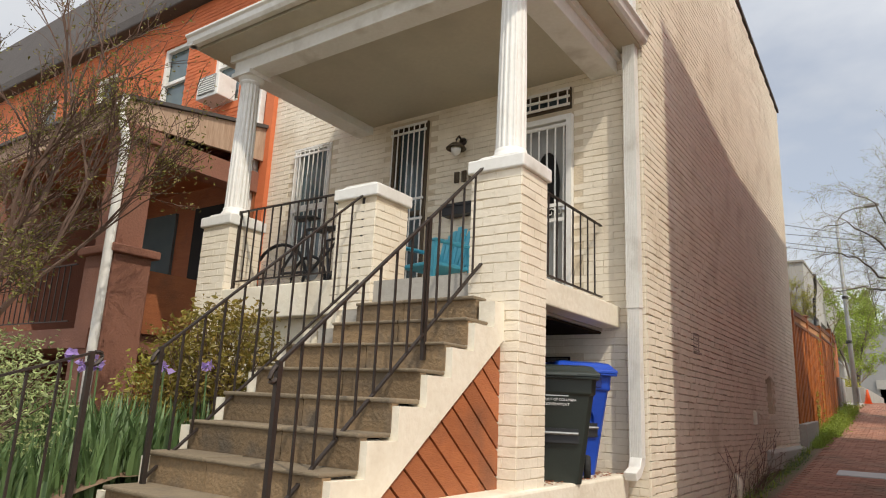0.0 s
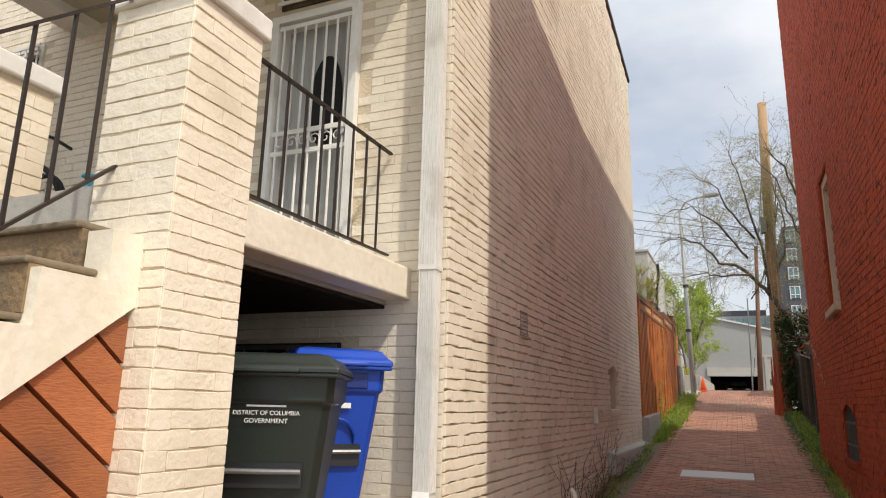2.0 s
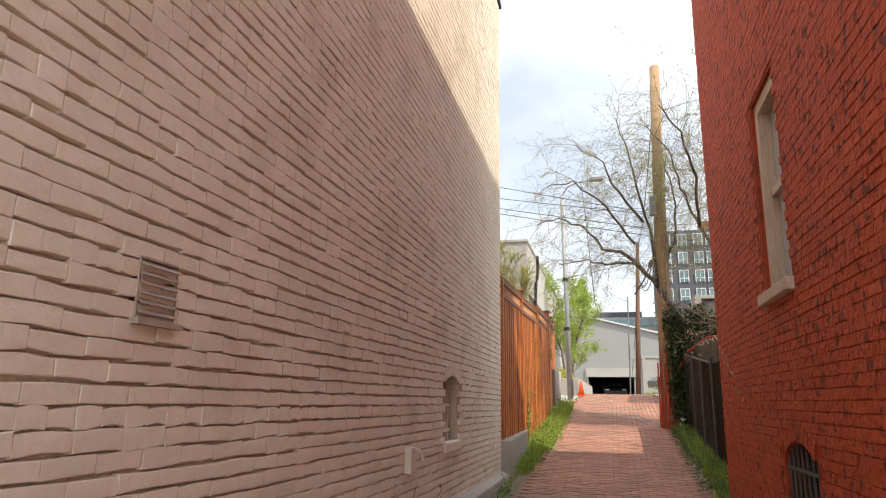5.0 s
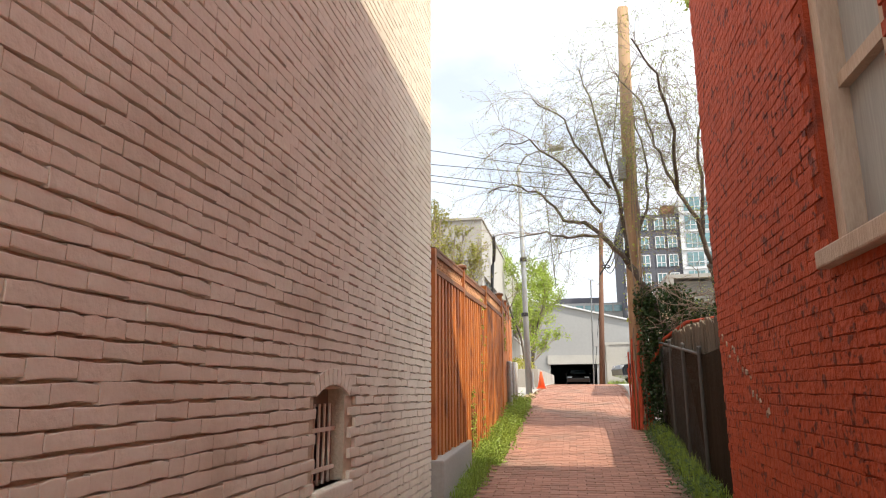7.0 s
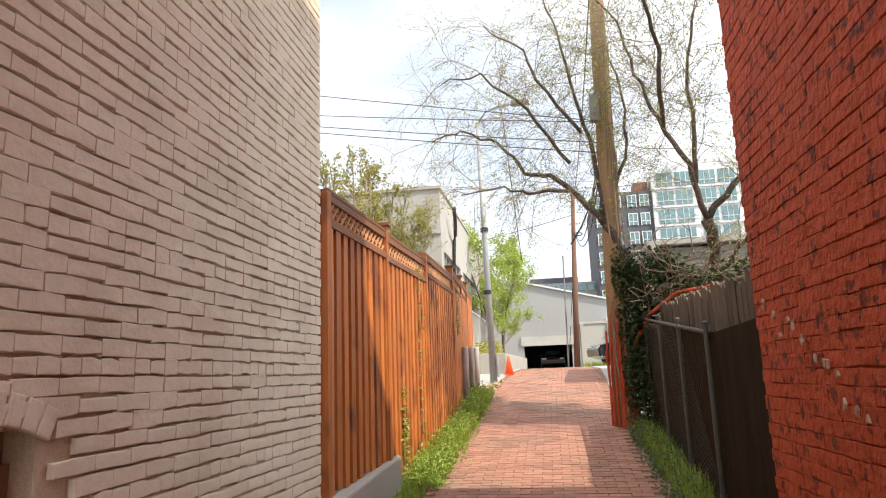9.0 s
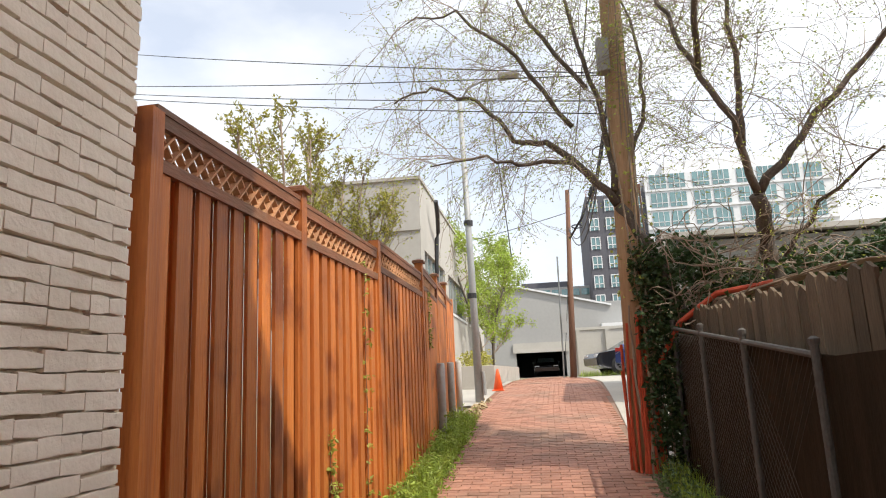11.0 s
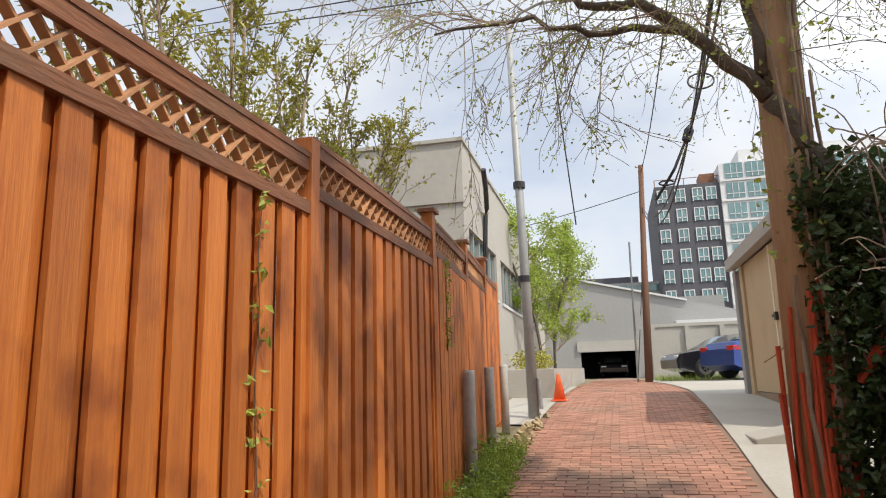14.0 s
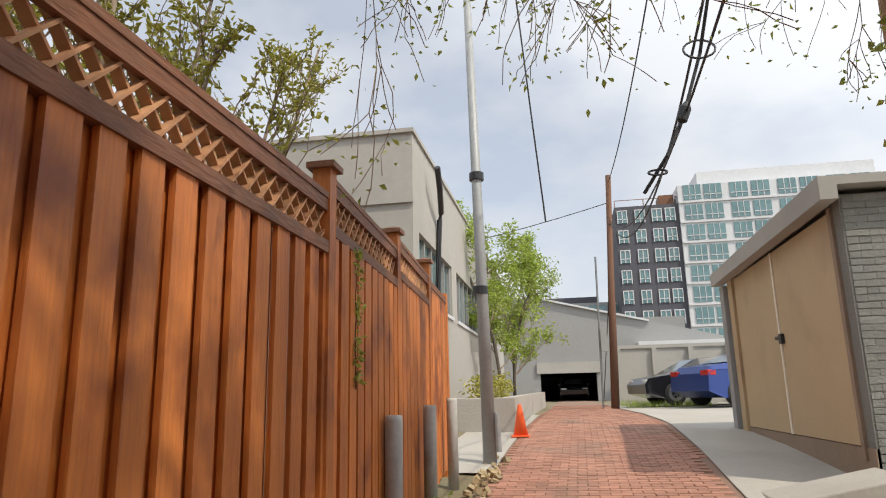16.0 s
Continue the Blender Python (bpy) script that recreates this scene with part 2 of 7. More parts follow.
M_GRASS = leaf_mat("grass_blade", (0.28, 0.40, 0.055), (0.36, 0.44, 0.09))
M_IRIS = leaf_mat("iris_blade", (0.12, 0.20, 0.07), (0.18, 0.26, 0.10))
M_VARI = leaf_mat("variegated_leaf", (0.45, 0.50, 0.22), (0.16, 0.24, 0.06), 0.5)
M_BRONZE = leaf_mat("bronze_leaf", (0.30, 0.20, 0.04), (0.16, 0.19, 0.035), 0.4)
M_PURPLE = leaf_mat("purple_petal", (0.45, 0.32, 0.65), (0.34, 0.22, 0.55), 0.2)
M_STRAW = mat("dry_stalk", (0.42, 0.34, 0.20), (0.30, 0.22, 0.12), rough=0.9, bump=0.1, rnd=0.3)
M_BINGREEN = mat("dark_green_plastic", (0.020, 0.028, 0.023), (0.015, 0.021, 0.018), rough=0.45, big=3, fine=60, bump=0.05)
M_BINBLUE = mat("blue_plastic", (0.008, 0.062, 0.44), (0.007, 0.05, 0.36), rough=0.4, big=3, fine=60, bump=0.05)
# darker copy of the blue plastic, painted shade for the bin's recess
M_BLUE_SHADE = mat("blue_plastic_shade", (0.004, 0.022, 0.17), (0.004, 0.018, 0.14), rough=0.5, bump=0.05)
M_PRINT = mat("white_print", (0.80, 0.80, 0.78), rough=0.6, bump=0.0)
M_BLACK = mat("black_plastic", (0.018, 0.018, 0.02), rough=0.45, bump=0.05)
M_RUBBER = mat("tyre_rubber", (0.02, 0.02, 0.02), rough=0.8, bump=0.2)
M_CONE = mat("orange_cone_plastic", (0.85, 0.13, 0.03), (0.75, 0.11, 0.03), rough=0.5, bump=0.03)
M_CHAIR = mat("turquoise_plastic", (0.10, 0.50, 0.66), (0.09, 0.44, 0.58), rough=0.45, bump=0.03)
M_CARB = mat("blue_car_paint", (0.015, 0.045, 0.22), (0.012, 0.035, 0.18), rough=0.18, bump=0.0, metal=0.3, spec=0.8)
M_CARK = mat("black_car_paint", (0.02, 0.02, 0.022), rough=0.15, bump=0.0, metal=0.2, spec=0.8)
M_TAIL = mat("red_lens", (0.45, 0.015, 0.01), rough=0.15, bump=0.0)
M_CHROME = mat("alloy_rim", (0.62, 0.62, 0.63), rough=0.3, bump=0.0, metal=0.9)
M_CONDUIT = mat("orange_conduit", (0.50, 0.075, 0.028), (0.36, 0.05, 0.02), rough=0.6, big=4, fine=40, bump=0.2)
M_CABLE = mat("black_cable", (0.02, 0.02, 0.022), rough=0.6, bump=0.0)
M_SHINGLE = mat("slate_roof", (0.085, 0.072, 0.065), (0.055, 0.046, 0.042), rough=0.8, big=2, fine=30, bump=0.4)
M_PEEL = mat("peeling_fascia", (0.48, 0.34, 0.24), (0.24, 0.13, 0.075), rough=0.8, big=3, fine=10, bump=0.3, stretch=(7, 7, 0.6))
M_PEELW = mat("peeling_pale_paint", (0.56, 0.44, 0.34), (0.40, 0.28, 0.20), rough=0.8, big=4, fine=20, bump=0.3, stretch=(4, 4, 0.8))
M_BRONZEBR = mat("brownstone", (0.26, 0.115, 0.075), (0.19, 0.085, 0.055), rough=0.8, big=2, fine=40, bump=0.4)

# ---- building blocks ----
class Mb:
    """Gathers boxes, tubes and quads into one mesh."""
    def __init__(self):
        self.v, self.f = [], []
    def raw(self, verts, faces):
        k = len(self.v)
        self.v += [tuple(p) for p in verts]
        self.f += [tuple(i + k for i in q) for q in faces]
        return self
    def box(self, x0, x1, y0, y1, z0, z1, m=None):
        vs = [Vector((x, y, z)) for z in (z0, z1) for y in (y0, y1) for x in (x0, x1)]
        if m:
            vs = [m @ p for p in vs]
        return self.raw(vs, [(0, 2, 3, 1), (4, 5, 7, 6), (0, 1, 5, 4), (2, 6, 7, 3), (0, 4, 6, 2), (1, 3, 7, 5)])
    def tube(self, pts, r, n=6, r1=None, cap=True):
        pts = [Vector(p) for p in pts]
        rr = [r + ((r if r1 is None else r1) - r) * i / max(1, len(pts) - 1) for i in range(len(pts))]
        vs, fs = [], []
        for i, p in enumerate(pts):
            d = (pts[min(i + 1, len(pts) - 1)] - pts[max(i - 1, 0)]).normalized()
            a = d.orthogonal().normalized() if abs(d.z) < 0.999 else Vector((1, 0, 0))
            if abs(d.z) < 0.95:
                a = d.cross(Vector((0, 0, 1))).normalized()
            b = d.cross(a)
            vs += [p + (a * math.cos(2 * math.pi * k / n) + b * math.sin(2 * math.pi * k / n)) * rr[i] for k in range(n)]
        for i in range(len(pts) - 1):
            fs += [(i * n + k, i * n + (k + 1) % n, (i + 1) * n + (k + 1) % n, (i + 1) * n + k) for k in range(n)]
        if cap:
            fs += [tuple(range(n))[::-1], tuple(range((len(pts) - 1) * n, len(pts) * n))]
        return self.raw(vs, fs)
    def bar(self, a, b, w, d, side=(0, 0, 1)):
        """A straight bar of section w by d from a to b."""
        a, b = Vector(a), Vector(b)
        u = (b - a).normalized()
        s = u.cross(Vector(side)).normalized() if abs(u.dot(Vector(side))) < 0.99 else Vector((1, 0, 0))
        t = u.cross(s)
        vs = [p + s * i * w / 2 + t * j * d / 2 for p in (a, b) for i, j in ((-1, -1), (1, -1), (1, 1), (-1, 1))]
        return self.raw(vs, [(3, 2, 1, 0), (4, 5, 6, 7), (0, 1, 5, 4), (1, 2, 6, 5), (2, 3, 7, 6), (3, 0, 4, 7)])
    def lathe(self, prof, c=(0, 0, 0), n=20, m=None):
        vs = [Vector((c[0] + r * math.cos(2 * math.pi * k / n), c[1] + r * math.sin(2 * math.pi * k / n), c[2] + z)) for r, z in prof for k in range(n)]
        if m:
            vs = [m @ p for p in vs]
        fs = [(i * n + k, i * n + (k + 1) % n, (i + 1) * n + (k + 1) % n, (i + 1) * n + k) for i in range(len(prof) - 1) for k in range(n)]
        fs += [tuple(range(n))[::-1], tuple(range((len(prof) - 1) * n, len(prof) * n))]
        return self.raw(vs, fs)
    def prism(self, poly, axis, a, b):
        """A polygon, in the two other axes, drawn out along an axis from a to b."""
        def at(p, w):
            q = list(p)
            q.insert("xyz".index(axis), w)
            return q
        n = len(poly)
        vs = [at(p, a) for p in poly] + [at(p, b) for p in poly]
        return self.raw(vs, [tuple(range(n))[::-1], tuple(range(n, 2 * n))] + [(i, (i + 1) % n, n + (i + 1) % n, n + i) for i in range(n)])
    def mesh(self, name, material, smooth=False):
        me = bpy.data.meshes.new(name)
        me.from_pydata(self.v, [], self.f)
        if smooth:
            me.shade_smooth()
        me.materials.append(material)
        return me

def thing(name, loc, label, category, group="", kind=""):
    return tagged(place(new(name), loc), label, category, group, kind)

def place(ob, loc):
    ob.location = loc
    return ob

def part(name, mb, material, parent=None, label="", smooth=False, bevel=0.0, kind=""):
    me = mb if isinstance(mb, bpy.types.Mesh) else mb.mesh(name, material, smooth)
    ob = new(name, me)
    if parent:
        base = Matrix.Translation(parent.location) if parent.parent is None else Matrix.Identity(4)
        ob.parent = parent
        if parent.parent is None:
            ob.matrix_parent_inverse = base.inverted()
    if bevel:
        bv = ob.modifiers.new("edge", "BEVEL")
        bv.width, bv.segments, bv.limit_method = bevel, 2, "ANGLE"
    if label or kind:
        tagged(ob, label, kind=kind)
    return ob

def solo(name, mb, material, label, category, group="", kind="", smooth=False, bevel=0.0):
    return tagged(part(name, mb, material, smooth=smooth, bevel=bevel), label, category, group, kind)

def lerp(a, b, t):
    return a + (b - a) * t

PROFILE = [(-40, -2.5), (-10, -0.85), (0, -0.12), (8, 0.48), (14.2, 1.0), (18, 1.38), (21, 1.70), (24, 2.0), (27, 2.24), (30, 2.39), (34, 2.48), (42, 2.5), (62, 2.5), (400, 3.0)]
def ground_z(y):
    for (a, za), (b, zb) in zip(PROFILE, PROFILE[1:]):
        if y <= b:
            return lerp(za, zb, (y - a) / (b - a))
    return PROFILE[-1][1]

COURSE, UNIT = 0.069, 0.208
def brick_shapes(n, seed, length, height, depth, rough):
    """Pillow-shaped bricks under thick old paint: uneven faces, rounded arrises."""
    rr = random.Random(seed)
    out = []
    ring = ((-1, -1), (0, -1), (1, -1), (1, 1), (0, 1), (-1, 1))
    for _ in range(n):
        j = lambda s: rr.uniform(-s, s)
        L, H = length / 2 + rr.uniform(-0.0015, 0.0008), height / 2 + j(rough * 0.7)
        d = depth * rr.uniform(0.93, 1.04)
        wave = [(j(rough * 0.2), j(rough)) for _ in ring]
        vs = [(x * L, -0.004, z * H) for x, z in ring]
        vs += [(x * L + w[0], d * 0.6, z * H + w[1]) for (x, z), w in zip(ring, wave)]
        vs += [(x * (L - 0.0008) + w[0], d * 0.97 + j(rough * 0.06), z * (H - 0.0012) + w[1]) for (x, z), w in zip(ring, wave)]
        vs += [(x * (L - 0.003) + w[0], d + j(rough * 0.1), z * (H - 0.0045) + w[1]) for (x, z), w in zip(ring, wave)]
        fs = [(k * 6 + i, k * 6 + (i + 1) % 6, k * 6 + 6 + (i + 1) % 6, k * 6 + 6 + i) for k in range(3) for i in range(6)]
        fs += [(18, 19, 22, 23), (19, 20, 21, 22)]
        out.append((vs, fs))
    return out

def brickwork(parent, material, frame_m, u0, u1, z0, z1, holes=(), near=None, top=None, depth=0.008, rough=0.004, seed=1, unit=UNIT, course=COURSE, own="brick", headers=True, joint=0.009, spalled=0.0):
    """Bricks on a wall's face. frame_m carries (along, out, up) to the world; near: the stretch whose bricks are parts of their own."""
    rr = random.Random(seed)
    full = brick_shapes(36, seed, unit - 0.0012, course - joint, depth, rough)
    half = brick_shapes(16, seed + 9, unit / 2 - 0.0012, course - joint, depth, rough)
    mesh_full = [Mb().raw(*s).mesh(own, material) for s in full] if near else []
    rest, count = Mb(), 0
    for row in range(int((z1 - z0) / course)):
        zc = z0 + (row + 0.5) * course
        u = u0
        is_head = headers and row % 7 == 3
        first = True
        while u < u1 - 0.03:
            w = unit / 2 if is_head or (first and row % 2) else unit
            first = False
            w = min(w, u1 - u)
            uc = u + w / 2
            u += w
            if top and zc + course / 2 > top(uc):
                continue
            if any(a - w * 0.42 < uc < b + w * 0.42 and c - course / 2 < zc < d + course / 2 for a, b, c, d in holes):
                continue
            m = frame_m @ Matrix.Translation((uc, rr.uniform(-0.001, 0.001), zc + 0.006 * math.sin(uc * 0.9 + row * 0.11) + rr.uniform(-0.002, 0.002))) @ Matrix.Rotation(rr.uniform(-0.012, 0.012), 4, "Y")
            if near and abs(w - unit) < 1e-6 and near[0] < uc < near[1] and near[2] < zc < near[3] and count < 300:
                ob = new(own, rr.choice(mesh_full))
                ob.parent = parent
                ob.matrix_parent_inverse = Matrix.Translation(parent.location).inverted()
                ob.matrix_basis = m
                count += 1
                continue
            vs, fs = rr.choice(full if w > unit * 0.75 else half)
            k = w / (unit if w > unit * 0.75 else unit / 2)
            kz = 1.0
            if rr.random() < spalled:
                k, kz = k * rr.uniform(0.55, 0.85), rr.uniform(0.55, 0.8)
            rest.raw([m @ Vector((x * k, y, z * kz)) for x, y, z in vs], fs)
    return part("brick_field", rest, material, parent, kind="stuff")

def frame_of(origin, along, out):
    a, o = Vector(along), Vector(out)
    m = Matrix.Identity(4)
    for i in range(3):
        m[i][0], m[i][1], m[i][2], m[i][3] = a[i], o[i], (0, 0, 1)[i], origin[i]
    return m
F_SIDE = frame_of((-2.013, 0, 0), (0, 1, 0), (1, 0, 0))
F_FRONT = frame_of((0, 6.12, 0), (1, 0, 0), (0, -1, 0))
F_RED = frame_of((0.77, 0, 0), (0, 1, 0), (-1, 0, 0))

def wall_with_holes(mb, axis, at0, at1, u0, u1, z0, z1, holes):
    """A slab between at0 and at1 across the axis, cut by the holes (u0, u1, z0, z1)."""
    us = sorted({u0, u1, *[h[0] for h in holes], *[h[1] for h in holes]})
    for a, b in zip(us, us[1:]):
        zs = [z0]
        for h in sorted((h for h in holes if h[0] <= a and h[1] >= b), key=lambda h: h[2]):
            zs += [h[2], h[3]]
        zs.append(z1)
        for c, d in zip(zs[::2], zs[1::2]):
            if d - c > 1e-4:
                if axis == "x":
                    mb.box(at0, at1, a, b, c, d)
                else:
                    mb.box(a, b, at0, at1, c, d)
    return mb

# leaves and twigs
def leaf_cloud(mb, pts, size, per, spread, rr, aspect=0.5, droop=0.3):
    for p in pts:
        for _ in range(per):
            c = Vector(p) + Vector([max(-1.7, min(1.7, rr.gauss(0, 1))) * spread for _ in range(3)])
            a = Vector((rr.gauss(0, 1), rr.gauss(0, 1), rr.gauss(0, 0.6) - droop)).normalized()
            b = a.orthogonal().normalized()
            b = (b * math.cos(rr.uniform(0, 6.28)) + a.cross(b) * math.sin(rr.uniform(0, 6.28))).normalized()
            s = size * rr.uniform(0.6, 1.3)
            n = a.cross(b) * s * 0.12
            mb.raw([c, c + a * s * 0.42 + b * s * aspect * 0.5 + n, c + a * s - n, c + a * s * 0.42 - b * s * aspect * 0.5 + n, c + a * s * 0.5 - n * 0.5], [(0, 1, 4), (1, 2, 4), (2, 3, 4), (3, 0, 4)])

def grow(mb, rr, p, d, length, r, depth, tips, bend=0.25, up=0.1, kids=(2, 4), angle=0.6, shrink=0.68, seg=4, rmin=0.0025, sides=5):
    pts = [Vector(p)]
    d = Vector(d).normalized()
    for _ in range(seg):
        d = (d + Vector((rr.gauss(0, bend), rr.gauss(0, bend), rr.gauss(0, bend) + up)) * 0.5).normalized()
        pts.append(pts[-1] + d * length / seg)
    mb.tube(pts, r, n=sides if r > 0.012 else 3, r1=max(rmin, r * 0.62), cap=False)
    if depth == 0:
        tips += pts[1:]
        return
    n = rr.randint(*kids)
    for i in range(n + 1):
        k = seg if i == 0 else rr.randint(1, seg)
        s = Vector((rr.gauss(0, 1), rr.gauss(0, 1), rr.gauss(0, 1))).normalized()
        nd = (d * math.cos(angle) + s * math.sin(angle) * rr.uniform(0.6, 1.3)).normalized()
        grow(mb, rr, pts[k], nd, length * shrink * rr.uniform(0.75, 1.2), max(rmin, r * 0.58), depth - 1, tips, bend, up, kids, angle, shrink, seg, rmin, sides)

def blades(mb, rr, n, region, h, w, lean=0.35):
    for _ in range(n):
        x, y, z = region(rr)
        hh = h * rr.uniform(0.5, 1.2)
        a = rr.uniform(0, 6.283)
        dx, dy = math.cos(a), math.sin(a)
        l = lean * hh * rr.uniform(0.2, 1.2)
        b = Vector((x, y, z))
        s = Vector((-dy, dx, 0)) * w * 0.5
        m1 = b + Vector((dx * l * 0.35, dy * l * 0.35, hh * 0.6))
        t = b + Vector((dx * l, dy * l, hh))
        mb.raw([b - s, b + s, m1 + s * 0.8, m1 - s * 0.8, t], [(0, 1, 2, 3), (3, 2, 4)])

# ---- ground ----
ys = [-40, -20, -10, -5, 0, 4, 8, 11, 14.2, 16, 18, 21, 24, 27, 30, 34, 42, 62, 120, 400]
xs = [-400, -60, -8, -2.6, -1.8, -1.5, 0.7, 1.0, 8, 60, 400]
gm = Mb()
vs = [(x, y, ground_z(y) - (0.03 if -1.9 < x < 15.0 else -0.02)) for y in ys for x in xs]
gm.raw(vs, [(j * len(xs) + i, j * len(xs) + i + 1, (j + 1) * len(xs) + i + 1, (j + 1) * len(xs) + i) for j in range(len(ys) - 1) for i in range(len(xs) - 1)])
solo("ground", gm, M_EARTH, "bare earth ground rising gently along the alley", "ground", kind="structure")

def left_edge(y):
    return -1.62 if y < 24 else lerp(-1.62, -1.3, min(1, (y - 24) / 16))
def right_edge(y):
    return 0.62 if y < 22 else lerp(0.62, 1.0, min(1, (y - 22) / 9)) if y < 31 else lerp(1.0, 0.7, min(1, (y - 31) / 9))
road = thing("road", (-0.5, 14, 1.0), "red clay brick alley paving with sandy joints", "road", kind="structure")
bed = Mb()
rows_y = [-6 + 0.75 * i for i in range(93)]
bed.raw([(x, y, ground_z(y) - 0.012) for y in rows_y for x in (left_edge(y) - 0.05, right_edge(y) + 0.05)], [(2 * i, 2 * i + 1, 2 * i + 3, 2 * i + 2) for i in range(len(rows_y) - 1)])
part("joint_bed", bed, M_JOINT, road)

# ---- house beside the alley ----
def house_top(y):
    return 9.42 - (y - 6.12) * 0.135
NICHE = (11.97, 12.52, 1.70, 2.28)
house = thing("house", (-4.75, 10.6, 0.9), "cream-painted brick row house with barred windows", "house", kind="structure")
side = Mb()
wall_with_holes(side, "x", -2.28, -2.013, 6.12, 15.2, -0.2, 8.1, [NICHE])
side.prism([(6.12, 8.1), (15.2, 8.1), (15.2, house_top(15.2)), (6.12, house_top(6.12))], "x", -2.28, -2.013)
part("side_wall", side, M_MORTAR, house)
part("coping", Mb().prism([(6.0, house_top(6.0)), (15.26, house_top(15.26)), (15.26, house_top(15.26) + 0.07), (6.0, house_top(6.0) + 0.07)], "x", -2.32, -1.955), M_SHINGLE, house, "dark roof edge")
WIN_A, WIN_B, DOOR, TRANSOM, CELLAR = (-6.95, -6.27, 3.35, 5.04), (-5.18, -4.62, 2.72, 5.0), (-3.50, -2.72, 2.68, 4.66), (-3.46, -2.74, 4.74, 4.98), (-3.9, -2.75, 1.55, 2.12)
HOLES = [WIN_A, WIN_B, DOOR, TRANSOM, CELLAR]
fr = Mb()
wall_with_holes(fr, "y", 6.12, 6.42, -7.5, -2.28, -0.2, 9.4, HOLES)
part("front_wall", fr, M_MORTAR, house)
part("back_wall", Mb().box(-7.5, -2.28, 14.92, 15.2, -0.2, 8.1), M_CREAM, house)
part("party_wall", Mb().box(-7.5, -7.25, 6.42, 14.92, -0.2, 8.1), M_CREAM, house)
part("roof", Mb().prism([(6.3, 9.1), (15.0, 7.95), (15.0, 8.05), (6.3, 9.2)], "x", -7.5, -2.28), M_SHINGLE, house)
# black sheet painted as the dimness of the rooms
part("room_shade_backing", Mb().box(-7.2, -2.3, 6.95, 7.0, 1.2, 5.3), M_DARK, house)

# window in the cellar niche of the side wall
niche = thing("window_1", (-2.0, 12.25, 1.7), "small cellar window with iron bars in an arched recess", "window", kind="structure")
# near-black pane, the cellar's darkness put into its colour
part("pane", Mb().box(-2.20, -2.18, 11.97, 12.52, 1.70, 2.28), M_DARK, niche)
part("sill", Mb().box(-2.12, -1.955, 11.92, 12.58, 1.60, 1.70), M_STUCCO, niche, bevel=0.012)
part("head_board", Mb().box(-2.17, -2.13, 11.97, 12.52, 2.17, 2.28), M_DULLPAINT, niche, "faded brown head board")
part("jamb", Mb().box(-2.18, -2.10, 11.97, 12.00, 1.70, 2.17), M_DULLPAINT, niche)
part("jamb", Mb().box(-2.18, -2.10, 12.47, 12.52, 1.70, 2.17), M_DULLPAINT, niche)
for yy in (12.06, 12.15, 12.24, 12.33, 12.42):
    part("bar", Mb().tube([(-2.08, yy, 1.70), (-2.08, yy, 2.19)], 0.010), M_STUCCO, niche)
for zz in (1.79, 2.03):
    part("cross_bar", Mb().bar((-2.075, 11.98, zz), (-2.075, 12.50, zz), 0.012, 0.026), M_STUCCO, niche)
# smeared segmental arch over the recess
for i in range(9):
    a0 = (i - 4) * 0.105
    part("arch_brick", Mb().box(-2.01, -1.981, -0.034, 0.034, 0.0, 0.105, Matrix.Translation((0, 12.245 + 0.66 * math.sin(a0), 1.645 + 0.66 * math.cos(a0))) @ Matrix.Rotation(-a0, 4, "X")), M_CREAM, niche, bevel=0.006)
vent = thing("wall_vent", (-2.0, 7.82, 2.31), "dull painted metal louvre vent set in the brick wall", "vent")
part("frame", Mb().box(-1.990, -1.981, 7.668, 7.677, 2.305, 2.515).box(-1.990, -1.981, 7.868, 7.877, 2.305, 2.515).box(-1.990, -1.975, 7.677, 7.868, 2.305, 2.315).box(-1.990, -1.975, 7.677, 7.868, 2.505, 2.515), M_VENT, vent, bevel=0.003)
# black backing paints the shade between the slats
part("backing", Mb().box(-2.012, -1.990, 7.67, 7.875, 2.31, 2.51), M_DARK, vent)
for i in range(6):
    z = 2.318 + i * 0.032
    part("slat", Mb().prism([(-1.989, z + 0.022), (-1.986, z + 0.024), (-1.968, z + 0.006), (-1.970, z + 0.003)], "y", 7.677, 7.868), M_VENT, vent)
part("sill", Mb().box(-1.990, -1.955, 7.655, 7.89, 2.285, 2.305), M_VENT, vent)
hb = thing("wall_outlet", (-1.99, 10.8, 1.52), "cream-painted outlet box on the brick wall", "outlet box")
part("box", Mb().box(-1.99, -1.93, 10.72, 10.86, 1.53, 1.72), M_STUCCO, hb, bevel=0.01)
part("spout", Mb().tube([(-1.95, 10.88, 1.70), (-1.92, 10.93, 1.68), (-1.91, 10.95, 1.62)], 0.015), M_STUCCO, hb)
solo("footing", Mb().prism([(-2.0, 0.85), (-1.86, 0.85), (-1.875, 1.12), (-2.0, 1.16)], "y", 11.6, 15.2), M_CONC, "low pale concrete footing at the wall foot", "footing", kind="structure", bevel=0.02)
solo("drain_pipe", Mb().tube([(-1.93, 9.35, 0.55), (-1.93, 9.35, 0.86), (-1.985, 9.35, 0.92)], 0.035, n=10), M_STUCCO, "short white drain pipe at the foot of the wall", "pipe", smooth=True)

